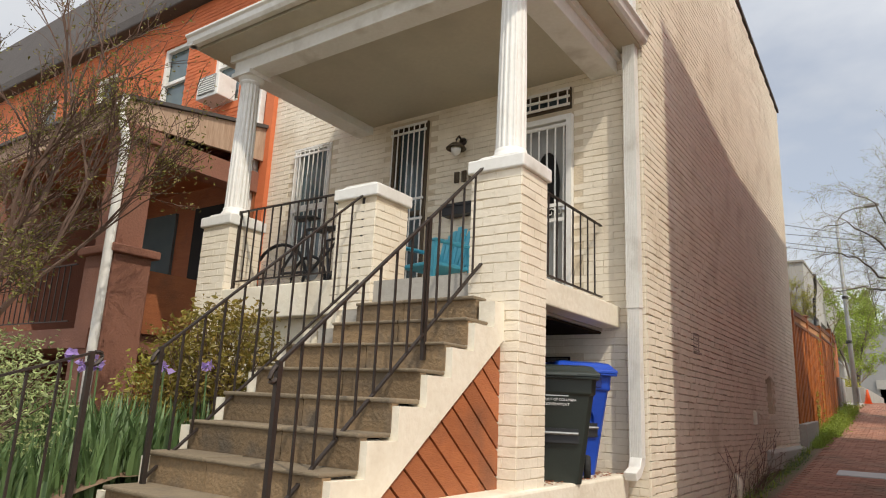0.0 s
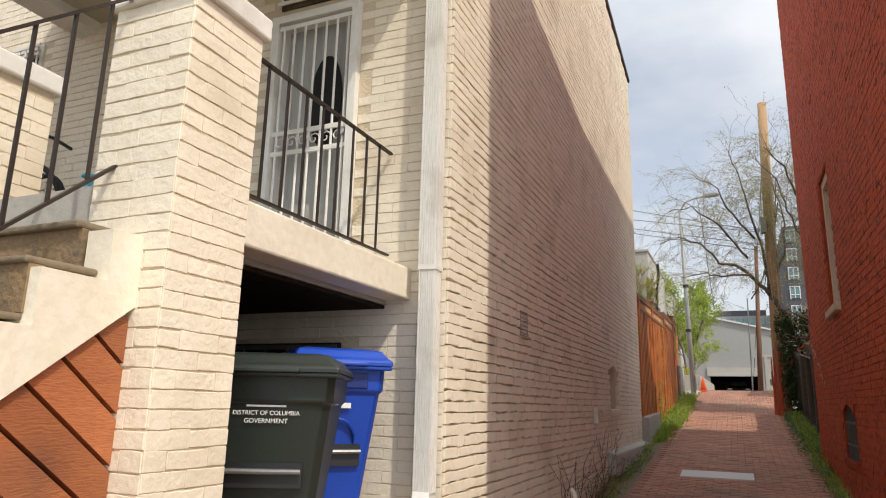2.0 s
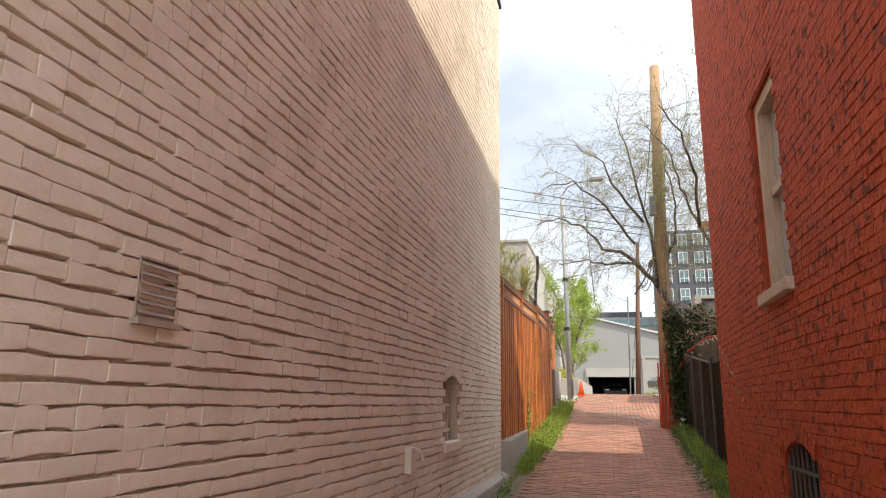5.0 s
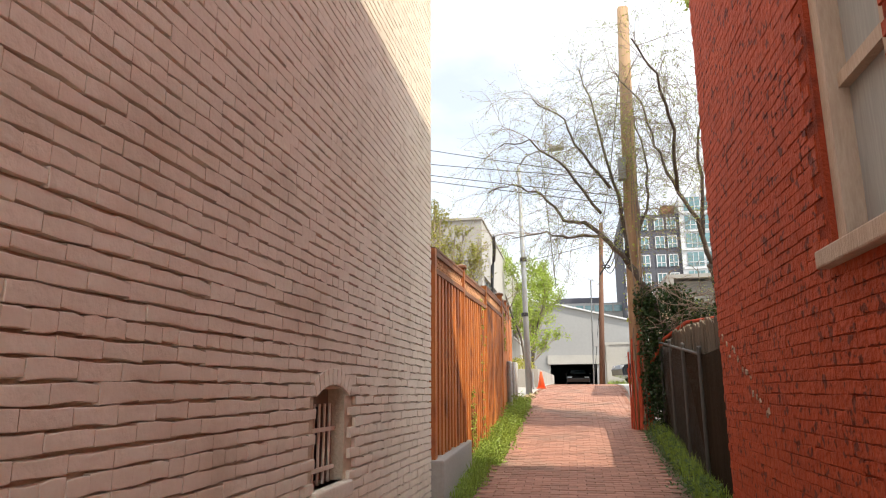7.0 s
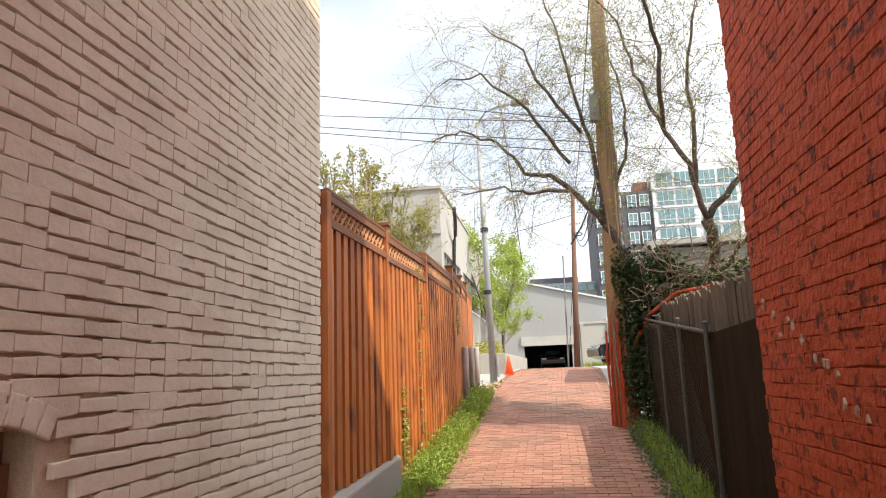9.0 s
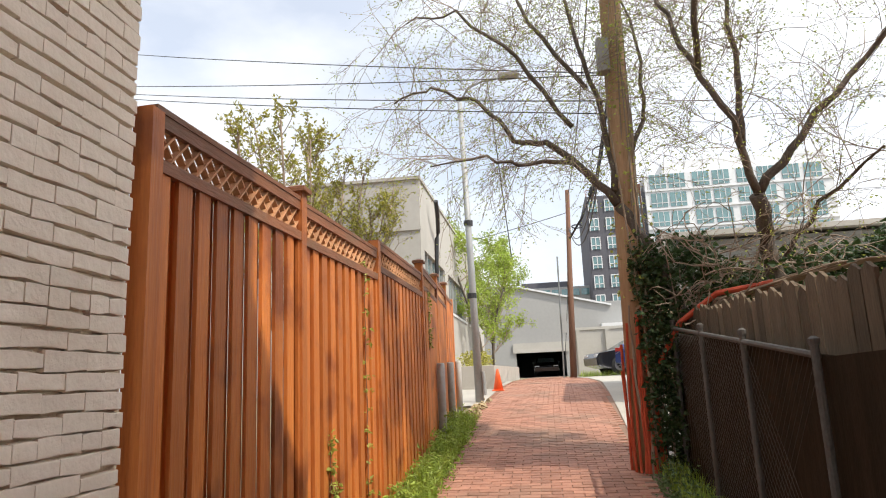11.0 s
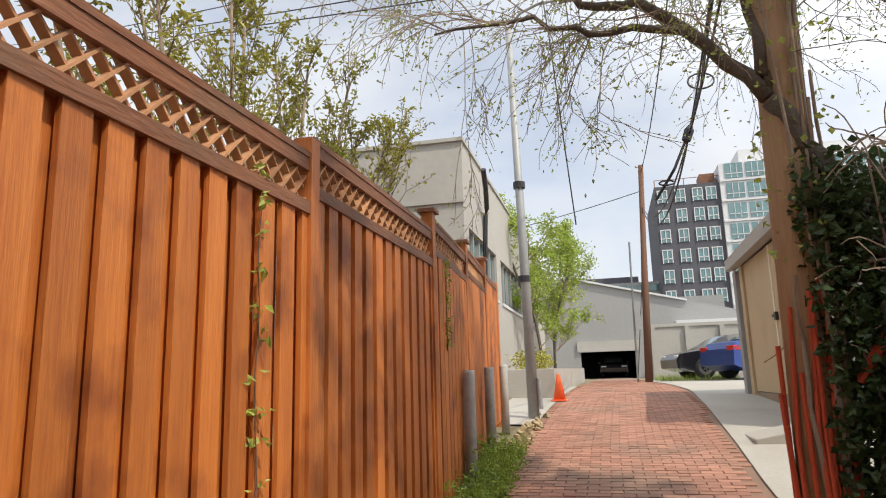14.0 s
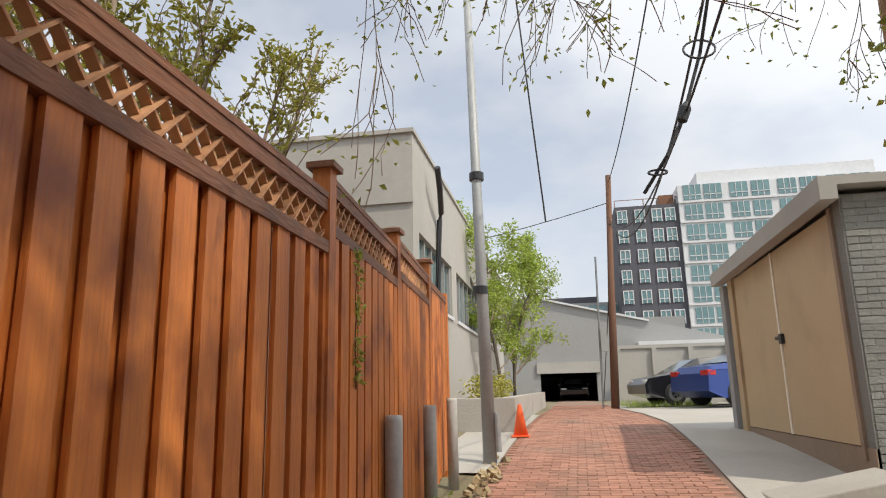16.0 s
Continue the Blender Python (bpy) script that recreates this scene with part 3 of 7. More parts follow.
# barred openings of the front wall
def barred(name, hole, label, bars, frame_mat, pane_mat, cross=(), curtain=True, category="window", bar_mat=None):
    x0, x1, z0, z1 = hole
    w = thing(name, ((x0 + x1) / 2, 6.12, z0), label, category, kind="structure")
    f = 0.05
    part("frame", Mb().box(x0, x0 + f, 6.10, 6.24, z0, z1).box(x1 - f, x1, 6.10, 6.24, z0, z1).box(x0 + f, x1 - f, 6.10, 6.24, z1 - f, z1).box(x0 + f, x1 - f, 6.10, 6.24, z0, z0 + f), frame_mat, w)
    part("pane", Mb().box(x0 + f, x1 - f, 6.20, 6.21, z0 + f, z1 - f), pane_mat, w)
    if z1 - z0 > 0.8:
        part("meeting_rail", Mb().box(x0 + f, x1 - f, 6.17, 6.215, (z0 + z1) / 2 - 0.03, (z0 + z1) / 2 + 0.03), frame_mat, w)
    if curtain:
        part("curtain", Mb().box(x0 + f, x1 - f, 6.30, 6.32, z0 + (z1 - z0) * 0.45, z1), M_BLIND, w)
    for i in range(bars):
        x = x0 + 0.03 + (x1 - x0 - 0.06) * i / (bars - 1)
        part("bar", Mb().tube([(x, 6.065, z0 + 0.02), (x, 6.065, z1 - 0.02)], 0.009, n=6), bar_mat or M_WHITE, w)
    for z in (z0 + 0.03, z1 - 0.03, z1 - 0.12, *cross):
        part("cross_bar", Mb().bar((x0, 6.06, z), (x1, 6.06, z), 0.012, 0.028), bar_mat or M_WHITE, w)
    return w
barred("window_2", WIN_A, "sash window behind white iron bars on the porch", 8, M_WHITE, M_GLASS, (4.1,))
barred("window_3", WIN_B, "tall narrow window behind white iron bars with dark wood frame", 7, M_GREYWOOD, M_GLASS, (3.75, 4.0))
barred("window_4", TRANSOM, "transom window with white bars above the door", 7, M_GREYWOOD, M_GLASS, curtain=False)
barred("window_5", CELLAR, "dark cellar window with iron grille under the porch", 7, M_SHEET_SHADE, M_DARK, (1.83,), curtain=False, bar_mat=M_OLDGALV)
dr = thing("door_1", (-3.11, 6.12, 2.68), "white iron security door before a front door with oval glass", "door", kind="structure")
x0, x1, z0, z1 = DOOR
part("frame", Mb().box(x0, x0 + 0.06, 6.06, 6.3, z0, z1).box(x1 - 0.06, x1, 6.06, 6.3, z0, z1).box(x0 + 0.06, x1 - 0.06, 6.06, 6.3, z1 - 0.06, z1), M_WHITE, dr)
leaf = part("leaf", Mb().box(x0 + 0.06, x1 - 0.06, 6.22, 6.26, z0, z1 - 0.06), M_BLIND, dr, "pale door leaf")
part("oval_glass", Mb().lathe([(0.0, 0.0), (0.13, 0.0), (0.145, 0.006), (0.0, 0.008)], n=24, m=Matrix.Translation((-3.06, 6.212, 3.95)) @ Matrix.Rotation(math.pi / 2, 4, "X") @ Matrix.Diagonal((1, 2.6, 1, 1))), M_DARK, dr, "dark oval glass")
for i in range(7):
    x = x0 + 0.10 + (x1 - x0 - 0.2) * i / 6
    part("bar", Mb().tube([(x, 6.09, z0 + 0.06), (x, 6.09, z1 - 0.1)], 0.010), M_WHITE, dr)
for z in (z0 + 0.06, 3.52, 3.68, z1 - 0.1):
    part("rail", Mb().bar((x0 + 0.06, 6.09, z), (x1 - 0.06, 6.09, z), 0.02, 0.035), M_WHITE, dr)
for i in range(6):
    c = Vector((x0 + 0.14 + i * 0.1, 6.085, 3.60))
    part("scroll", Mb().tube([c + Vector((math.cos(a * 0.7) * (0.05 - a * 0.004), 0, math.sin(a * 0.7) * (0.05 - a * 0.004))) for a in range(11)], 0.006, n=4), M_WHITE, dr)
part("knob", Mb().lathe([(0.005, 0), (0.03, 0.02), (0.03, 0.04), (0.005, 0.05)], n=12, m=Matrix.Translation((x1 - 0.1, 6.10, 3.62)) @ Matrix.Rotation(math.pi / 2, 4, "X")), M_CHROME, dr)
part("threshold", Mb().box(x0 - 0.05, x1 + 0.05, 5.98, 6.12, 2.56, 2.68), M_STUCCO, dr)

wl = thing("wall_lamp", (-4.11, 6.12, 4.5), "small bronze porch lamp on the cream wall", "lamp")
part("bracket", Mb().tube([(-4.11, 6.12, 4.62), (-4.11, 6.02, 4.66), (-4.11, 5.97, 4.60), (-4.11, 5.97, 4.55)], 0.012).lathe([(0.05, 0), (0.05, 0.02)], n=12, m=Matrix.Translation((-4.11, 6.12, 4.62)) @ Matrix.Rotation(math.pi / 2, 4, "X")), M_IRON, wl)
part("shade", Mb().lathe([(0.02, 0.07), (0.06, 0.055), (0.12, 0.0), (0.115, -0.01), (0.02, 0.03)], (-4.11, 5.97, 4.49), n=18), M_GREYWOOD, wl, smooth=True)
part("globe", Mb().lathe([(0.01, -0.09), (0.05, -0.06), (0.06, -0.01), (0.05, 0.02)], (-4.11, 5.97, 4.49), n=14), M_WHITE, wl, smooth=True)
hn = thing("house_number", (-4.08, 6.1, 4.12), "small metal number plate bars on the wall", "sign")
for i in range(3):
    part("bar", Mb().box(-4.20 + i * 0.10, -4.14 + i * 0.10, 6.085, 6.105, 4.12, 4.25), M_GREYWOOD, hn)
mb_ = thing("mailbox", (-4.08, 6.1, 3.70), "black wall mailbox with a sloped lid", "mailbox")
part("box", Mb().prism([(6.11, 3.70), (5.98, 3.70), (5.98, 3.82), (6.11, 3.88)], "x", -4.28, -3.88), M_BLACK, mb_, bevel=0.006)
part("lid", Mb().prism([(6.11, 3.885), (5.965, 3.828), (5.965, 3.80), (5.975, 3.80), (5.975, 3.82), (6.11, 3.872)], "x", -4.29, -3.87), M_BLACK, mb_)

# ---- porch ----
FLOOR = 2.56
porch = thing("porch", (-4.0, 5.0, 1.1), "raised porch on painted brick piers with a hipped roof", "porch", kind="structure")
part("floor_slab", Mb().box(-5.85, -2.42, 4.05, 6.12, 2.36, FLOOR), M_CONC, porch)
part("side_beam", Mb().box(-2.42, -2.24, 4.40, 6.115, 2.385, 2.59), M_STUCCO, porch, bevel=0.012)
# added walls that keep light out of the space under the porch
part("under_blocker", Mb().box(-3.98, -3.86, 4.44, 6.12, 0.9, 2.35), M_SHEET_SHADE, porch)
# added sheet, its near-black colour stands for shade below the floor
part("under_shade_sheet", Mb().box(-3.86, -2.43, 4.44, 6.11, 2.335, 2.355), M_SHEET_SHADE, porch, "added dark sheet standing for shade under the porch floor")
part("under_blocker", Mb().box(-5.44, -3.98, 4.16, 4.28, 0.9, 2.30), M_STUCCO, porch)
part("front_beam", Mb().box(-5.5, -3.96, 4.02, 4.15, 2.30, 2.60), M_STUCCO, porch, bevel=0.012)
def pier(x0, x1, y0, y1, z0, cap_z, label, seed, near):
    p = thing("porch_pier", ((x0 + x1) / 2, (y0 + y1) / 2, z0), label, "pier", "porch piers", "structure")
    part("core", Mb().box(x0, x1, y0, y1, z0, cap_z - 0.12), M_MORTAR, p)
    for o, al, out, a, b in (((0, y0, 0), (1, 0, 0), (0, -1, 0), x0, x1), ((x1, 0, 0), (0, 1, 0), (1, 0, 0), y0, y1), ((x0, 0, 0), (0, 1, 0), (-1, 0, 0), y0, y1)):
        brickwork(p, M_CREAM, frame_of(o, al, out), a, b, z0, cap_z - 0.12, near=(a, b, z0, cap_z) if near and out != (-1, 0, 0) else None, depth=0.005, rough=0.003, seed=seed, unit=(b - a) / 2, headers=False, joint=0.006)
    cx, cy = (x0 + x1) / 2, (y0 + y1) / 2
    part("cap", Mb().box(x0 - 0.03, x1 + 0.03, y0 - 0.03, y1 + 0.03, cap_z - 0.12, cap_z - 0.015).prism([(x0 - 0.03, cap_z - 0.015), (x1 + 0.03, cap_z - 0.015), (x1 - 0.06, cap_z + 0.02), (x0 + 0.06, cap_z + 0.02)], "y", y0 + 0.02, y1 - 0.02), M_WHITE, p, "white-painted stone cap", bevel=0.012)
    return p
pier(-2.60, -2.18, 4.02, 4.42, 1.02, 3.42, "cream-painted brick porch pier with white cap", 3, True)
pier(-3.98, -3.54, 4.02, 4.44, 1.02, 3.40, "low cream-painted brick pier beside the steps", 4, False)
pier(-5.86, -5.44, 4.02, 4.42, 1.02, 3.38, "cream-painted brick porch pier carrying a column", 5, False)
def column(x, y, z0, z1):
    c = thing("porch_column", (x, y, z0), "white fluted porch column", "column", "porch columns", "structure")
    n = 64
    sh = Mb()
    rings = [(z0 + 0.10, 0.118), (z0 + (z1 - z0) * 0.5, 0.112), (z1 - 0.12, 0.100)]
    vs = []
    for z, r in rings:
        for k in range(n):
            rr = r * (0.93 if k % 4 in (1, 2) else 1.0)
            vs.append((x + rr * math.cos(2 * math.pi * k / n), y + rr * math.sin(2 * math.pi * k / n), z))
    sh.raw(vs, [(i * n + k, i * n + (k + 1) % n, (i + 1) * n + (k + 1) % n, (i + 1) * n + k) for i in range(2) for k in range(n)])
    part("shaft", sh, M_WHITE, c)
    part("base", Mb().lathe([(0.145, 0), (0.15, 0.03), (0.135, 0.06), (0.125, 0.075), (0.125, 0.1)], (x, y, z0), n=28), M_WHITE, c, smooth=True)
    part("capital", Mb().lathe([(0.102, 0), (0.115, 0.02), (0.112, 0.04), (0.14, 0.075)], (x, y, z1 - 0.125), n=28).box(x - 0.15, x + 0.15, y - 0.15, y + 0.15, z1 - 0.05, z1), M_WHITE, c)
column(-2.39, 4.22, 3.42, 5.0)
column(-5.65, 4.22, 3.38, 5.0)
roof = thing("porch_roof", (-4.0, 4.9, 5.0), "white-trimmed hipped porch roof with metal gutters", "roof", kind="structure")
part("front_lintel", Mb().box(-5.80, -2.24, 4.10, 4.34, 5.0, 5.22), M_WHITE, roof, bevel=0.008)
part("side_lintel", Mb().box(-2.52, -2.24, 4.34, 6.12, 5.0, 5.22), M_WHITE, roof, bevel=0.008)
part("side_lintel", Mb().box(-5.80, -5.54, 4.34, 6.12, 5.0, 5.22), M_WHITE, roof, bevel=0.008)
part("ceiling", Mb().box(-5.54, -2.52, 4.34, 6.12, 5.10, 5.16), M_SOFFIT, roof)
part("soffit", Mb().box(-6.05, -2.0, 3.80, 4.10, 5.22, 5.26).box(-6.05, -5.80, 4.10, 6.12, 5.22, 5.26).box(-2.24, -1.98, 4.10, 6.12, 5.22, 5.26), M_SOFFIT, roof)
part("frieze", Mb().box(-5.84, -2.2, 4.06, 4.10, 5.14, 5.22).box(-2.24, -2.2, 4.10, 6.12, 5.14, 5.22), M_WHITE, roof)
def gutter(a, b, out):
    """An ogee gutter from a to b."""
    g = Mb()
    prof = [(0, 0), (0.06, 0.0), (0.085, 0.03), (0.095, 0.08), (0.12, 0.10), (0.12, 0.12), (0.105, 0.12), (0.0, 0.12)]
    o = Vector(out)
    vs = [Vector(p) + o * u + Vector((0, 0, w)) for p in (a, b) for u, w in prof]
    n = len(prof)
    g.raw(vs, [(i, (i + 1) % n, n + (i + 1) % n, n + i) for i in range(n)] + [tuple(range(n))[::-1], tuple(range(n, 2 * n))])
    return g
part("gutter", gutter((-6.12, 3.78, 5.24), (-1.92, 3.78, 5.24), (0, -1, 0)), M_WHITE, roof, "white ogee gutter")
part("gutter", gutter((-2.0, 3.70, 5.24), (-2.0, 6.10, 5.24), (1, 0, 0)), M_WHITE, roof, "white ogee gutter")
part("gutter", gutter((-6.03, 3.70, 5.24), (-6.03, 6.10, 5.24), (-1, 0, 0)), M_WHITE, roof, "white ogee gutter")
part("covering", Mb().raw([(-6.05, 3.78, 5.27), (-1.99, 3.78, 5.27), (-1.99, 6.12, 5.27), (-6.05, 6.12, 5.27), (-5.2, 5.2, 5.72), (-2.8, 5.2, 5.72), (-2.8, 6.12, 5.8), (-5.2, 6.12, 5.8)], [(0, 1, 5, 4), (1, 2, 6, 5), (3, 0, 4, 7), (4, 5, 6, 7), (0, 3, 2, 1)]), M_SHINGLE, roof, "dark shingle covering")

dsp = thing("downspout", (-2.07, 6.06, 1.1), "white corrugated metal downspout at the house corner", "downspout")
def spout(x0, x1, y0, y1, z0, z1):
    m = Mb()
    n = 7
    prof = []
    for i in range(n):
        u = lerp(x0, x1, i / n)
        w = (x1 - x0) / n
        prof += [(u, y0), (u + w * 0.6, y0)] + ([(u + w * 0.6, y0 + 0.006), (u + w, y0 + 0.006)] if i < n - 1 else [])
    prof += [(x1, y0)]
    for i in range(4):
        v = lerp(y0, y1, i / 4)
        w = (y1 - y0) / 4
        prof += ([(x1, v)] if i else []) + [(x1, v + w * 0.6)] + ([(x1 - 0.006, v + w * 0.6), (x1 - 0.006, v + w)] if i < 3 else [])
    prof += [(x1, y1), (x0, y1)]
    return m.prism(prof, "z", z0, z1)
part("pipe", spout(-2.135, -2.015, 5.985, 6.085, 2.58, 5.26), M_WHITE, dsp)
part("pipe", spout(-2.13, -2.02, 5.99, 6.085, 1.22, 2.56), M_WHITE, dsp)
part("pipe", spout(-2.13, -2.02, 5.99, 6.085, 5.62, 9.3), M_WHITE, dsp)
part("band", Mb().box(-2.136, -2.014, 5.984, 6.10, 2.555, 2.585), M_WHITE, dsp)
part("elbow", Mb().prism([(5.99, 1.24), (6.085, 1.24), (6.085, 1.18), (5.97, 1.08), (5.86, 1.05), (5.83, 1.12), (5.95, 1.16)], "x", -2.13, -2.02), M_WHITE, dsp, bevel=0.008)

# ---- steps ----
stairs = thing("front_steps", (-3.0, 3.0, 0.0), "worn stone front steps with white stucco side wall", "steps", kind="structure")
def nose(i):
    return 2.654 + 0.2424 * (i - 2), 1.451 + 0.18 * (i - 2)
rr = random.Random(5)
for i in range(-4, 9):
    y, z = nose(i)
    xl = -3.76 if i < 6 else -3.54
    xr = -2.34 if i < 7 else -2.44
    cuts = [xl, lerp(xl, xr, rr.uniform(0.35, 0.6)), xr] if i != 5 else [xl, lerp(xl, xr, 0.55), xr]
    for a, b in zip(cuts, cuts[1:]):
        part("riser", Mb().box(a + 0.003, b - 0.003, y + 0.012, y + 0.07, z - 0.18, z - 0.024), M_STONE, stairs)
        yb = y + 0.2424 + 0.02
        part("tread", Mb().box(a + 0.002, b - 0.002, y - 0.006 + rr.uniform(-0.008, 0.006), yb, z - 0.024, z + rr.uniform(-0.003, 0.004)), M_TREAD, stairs, bevel=0.009)
core = Mb()
for i in range(-4, 9):
    y, z = nose(i)
    core.box(-3.74, -2.42, y + 0.06, 4.1, z - 0.18, z - 0.036)
part("core", core, M_CONC, stairs)
saw = []
for i in range(-4, 8):
    y, z = nose(i)
    saw += [(y + 0.02, z - 0.22), (y + 0.02, z - 0.037)]
saw += [(4.02, nose(7)[1] - 0.037), (4.02, 2.03)]
low = [(4.02, 2.06), (2.80, 1.13), (2.45, 0.85), (1.1, 0.0)]
part("side_wall", Mb().prism(saw[:-1] + low, "x", -2.42, -2.295), M_STUCCO, stairs, "white stucco stringer wall")
part("side_wall", Mb().prism(saw[:-1] + [(4.02, 0.9), (1.1, 0.0)], "x", -3.86, -3.765), M_STUCCO, stairs, "white stucco stringer wall")
pan = thing("timber_cladding", (-2.33, 3.6, 1.1), "brown timber panel of diagonal boards under the steps", "wood panel")
for i in range(13):
    c0, c1 = i * 0.135 + 0.008, i * 0.135 + 0.127
    def clip(poly, f):
        out = []
        for p, q in zip(poly, poly[1:] + poly[:1]):
            a, b = f(p), f(q)
            if a >= 0:
                out.append(p)
            if a * b < 0:
                t = a / (a - b)
                out.append((lerp(p[0], q[0], t), lerp(p[1], q[1], t)))
        return out
    nx, nz = 0.62, 0.785
    ox, oz = 2.35, 1.10
    tri = [(4.03, 2.08), (2.74, 1.09), (4.03, 1.09)]
    f0 = lambda p: (p[0] - ox) * nx + (p[1] - oz) * nz - c0 + 0.0
    f1 = lambda p: c1 - (p[0] - ox) * nx - (p[1] - oz) * nz
    poly = clip(clip(tri, f0), f1)
    if len(poly) > 2:
        part("board", Mb().prism(poly, "x", -2.37, -2.318), M_PANEL, pan)
# black backing paints the shade in the gaps between boards
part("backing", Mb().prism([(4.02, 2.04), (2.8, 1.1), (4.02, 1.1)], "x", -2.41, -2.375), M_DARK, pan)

# ledge, planting beds
ledge = thing("porch_ledge", (-3.2, 5.0, 0.2), "low cream stucco retaining wall below the porch", "retaining wall", kind="structure")
part("wall", Mb().box(-2.36, -2.14, 2.5, 6.0, -0.2, 1.09).box(-2.6, -2.14, 2.36, 2.5, -0.2, 1.02), M_STUCCO, ledge, bevel=0.02)
part("fill", Mb().box(-3.85, -2.36, 4.3, 6.12, 0.3, 1.075), M_SOIL, ledge)
yard = Mb()
rr = random.Random(12)
gx, gy = 26, 14
vs = [(lerp(-13, -3.86, i / gx), lerp(0.8, 4.3, j / gy), lerp(0.55, 1.12, min(1, j / 6)) + rr.uniform(-0.03, 0.04)) for j in range(gy + 1) for i in range(gx + 1)]
yard.raw(vs, [(j * (gx + 1) + i, j * (gx + 1) + i + 1, (j + 1) * (gx + 1) + i + 1, (j + 1) * (gx + 1) + i) for j in range(gy) for i in range(gx)])
solo("garden_bed", yard, M_SOIL, "dark soil of the raised front garden bed", "garden bed", kind="structure")

# ---- railings ----
def railing(name, a, b, h, label, n, post_a=True, post_b=True, low=0.10, scroll=False, posts=()):
    a, b = Vector(a), Vector(b)
    r = thing(name, a, label, "railing", "iron railings")
    up = Vector((0, 0, 1))
    part("top_rail", Mb().bar(a + up * h, b + up * h, 0.026, 0.013), M_IRON, r)
    part("bottom_rail", Mb().bar(a + up * low, b + up * low, 0.024, 0.012), M_IRON, r)
    for i in range(1, n):
        p = a.lerp(b, i / n)
        part("baluster", Mb().bar(p + up * low, p + up * h, 0.012, 0.012, (1, 0, 0)), M_IRON, r)
    for k, on in ((0.0, post_a), (1.0, post_b), *[(q, True) for q in posts]):
        if on:
            p = a.lerp(b, k)
            part("post", Mb().bar(p - up * 0.05, p + up * (h + 0.01), 0.027, 0.027, (1, 0, 0)), M_IRON, r)
    if scroll:
        d = (a - b).normalized()
        c = a + up * (h - 0.035)
        part("scroll", Mb().tube([c + d * (0.02 + 0.045 * math.sin(t * 0.5)) + up * (0.035 * math.cos(t * 0.5)) for t in range(10)], 0.012, n=6), M_IRON, r)
    return r
def rail_at(i):
    y, z = nose(i)
    return y + 0.06, z
ya, za = rail_at(0)
railing("stair_railing", (-2.50, ya, za - 0.18), (-2.50, 4.05, 2.52), 0.86, "black iron handrail climbing the steps", 13, post_b=False, low=0.12, scroll=True, posts=(0.63,))
railing("stair_railing", (-3.68, ya + 0.12, za - 0.09), (-3.68, 4.03, 2.46), 0.86, "black iron handrail climbing the steps", 12, low=0.12, scroll=True)
railing("stair_railing", (-3.70, 1.95, 0.85), (-3.70, 0.7, 0.42), 0.95, "black iron handrail of the lower steps", 8, low=0.14, scroll=True)
railing("porch_railing", (-2.42, 4.44, 2.60), (-2.42, 6.10, 2.60), 0.80, "black iron porch railing between pier and wall", 10, post_a=False, post_b=False, low=0.09)
railing("porch_railing", (-5.42, 4.12, 2.60), (-4.0, 4.12, 2.60), 0.80, "black iron porch railing between two piers", 12, post_a=True, post_b=False, low=0.09)

# ---- red building across the alley ----
def red_top(y):
    return lerp(9.95, 9.3, (y - 5.4) / 3.5) if y < 8.9 else lerp(9.3, 9.15, (y - 8.9) / 5.5)
RWIN, RCEL = (10.82, 11.62, 2.93, 4.55), (10.70, 11.56, 1.22, 1.80)
red = thing("red_building", (3.5, 10, 0.5), "red-painted brick building with pitted old paint", "building", kind="structure")
rw = Mb()
wall_with_holes(rw, "x", 0.77, 1.07, 5.22, 14.4, -0.3, 9.0, [RWIN, RCEL])
rw.prism([(5.22, 9.0), (14.4, 9.0), (14.4, red_top(14.4)), (8.9, red_top(8.9)), (5.22, red_top(5.22))], "x", 0.77, 1.07)
part("side_wall", rw, M_REDJ, red)
part("back_wall", Mb().prism([(1.07, -0.3), (6.5, -0.3), (6.5, 8.7), (2.5, 8.4), (1.07, 7.65)], "y", 14.1, 14.4), M_RED, red)
part("front_wall", Mb().box(1.07, 6.5, 5.22, 5.7, -0.3, 9.9), M_RED, red)
part("far_wall", Mb().box(6.2, 6.5, 5.7, 14.1, -0.3, 7.4), M_RED, red)
part("roof", Mb().prism([(5.7, 8.9), (14.1, 7.3), (14.1, 7.4), (5.7, 9.0)], "x", 1.07, 6.2), M_SHINGLE, red)
part("coping", Mb().prism([(5.18, red_top(5.22)), (8.9, red_top(8.9)), (14.44, red_top(14.4)), (14.44, red_top(14.4) + 0.05), (8.9, red_top(8.9) + 0.05), (5.18, red_top(5.22) + 0.05)], "x", 0.73, 1.1), M_SHINGLE, red)
w = thing("window_6", (0.77, 11.22, 2.93), "tall boarded window with peeling pale frame in the red wall", "window", kind="structure")
y0, y1, z0, z1 = RWIN
part("frame", Mb().box(0.80, 0.95, y0, y0 + 0.10, z0, z1).box(0.80, 0.95, y1 - 0.10, y1, z0, z1).box(0.80, 0.95, y0 + 0.10, y1 - 0.10, z1 - 0.10, z1), M_PEELW, w)
part("pane", Mb().box(0.90, 0.91, y0 + 0.10, y1 - 0.10, z0, z1 - 0.10), M_BLIND, w)
part("meeting_rail", Mb().box(0.85, 0.90, y0 + 0.10, y1 - 0.10, 3.72, 3.79), M_PEELW, w)
part("sill", Mb().box(0.70, 0.95, y0 - 0.06, y1 + 0.06, z0 - 0.09, z0), M_PEELW, w, "pale stone sill", bevel=0.01)
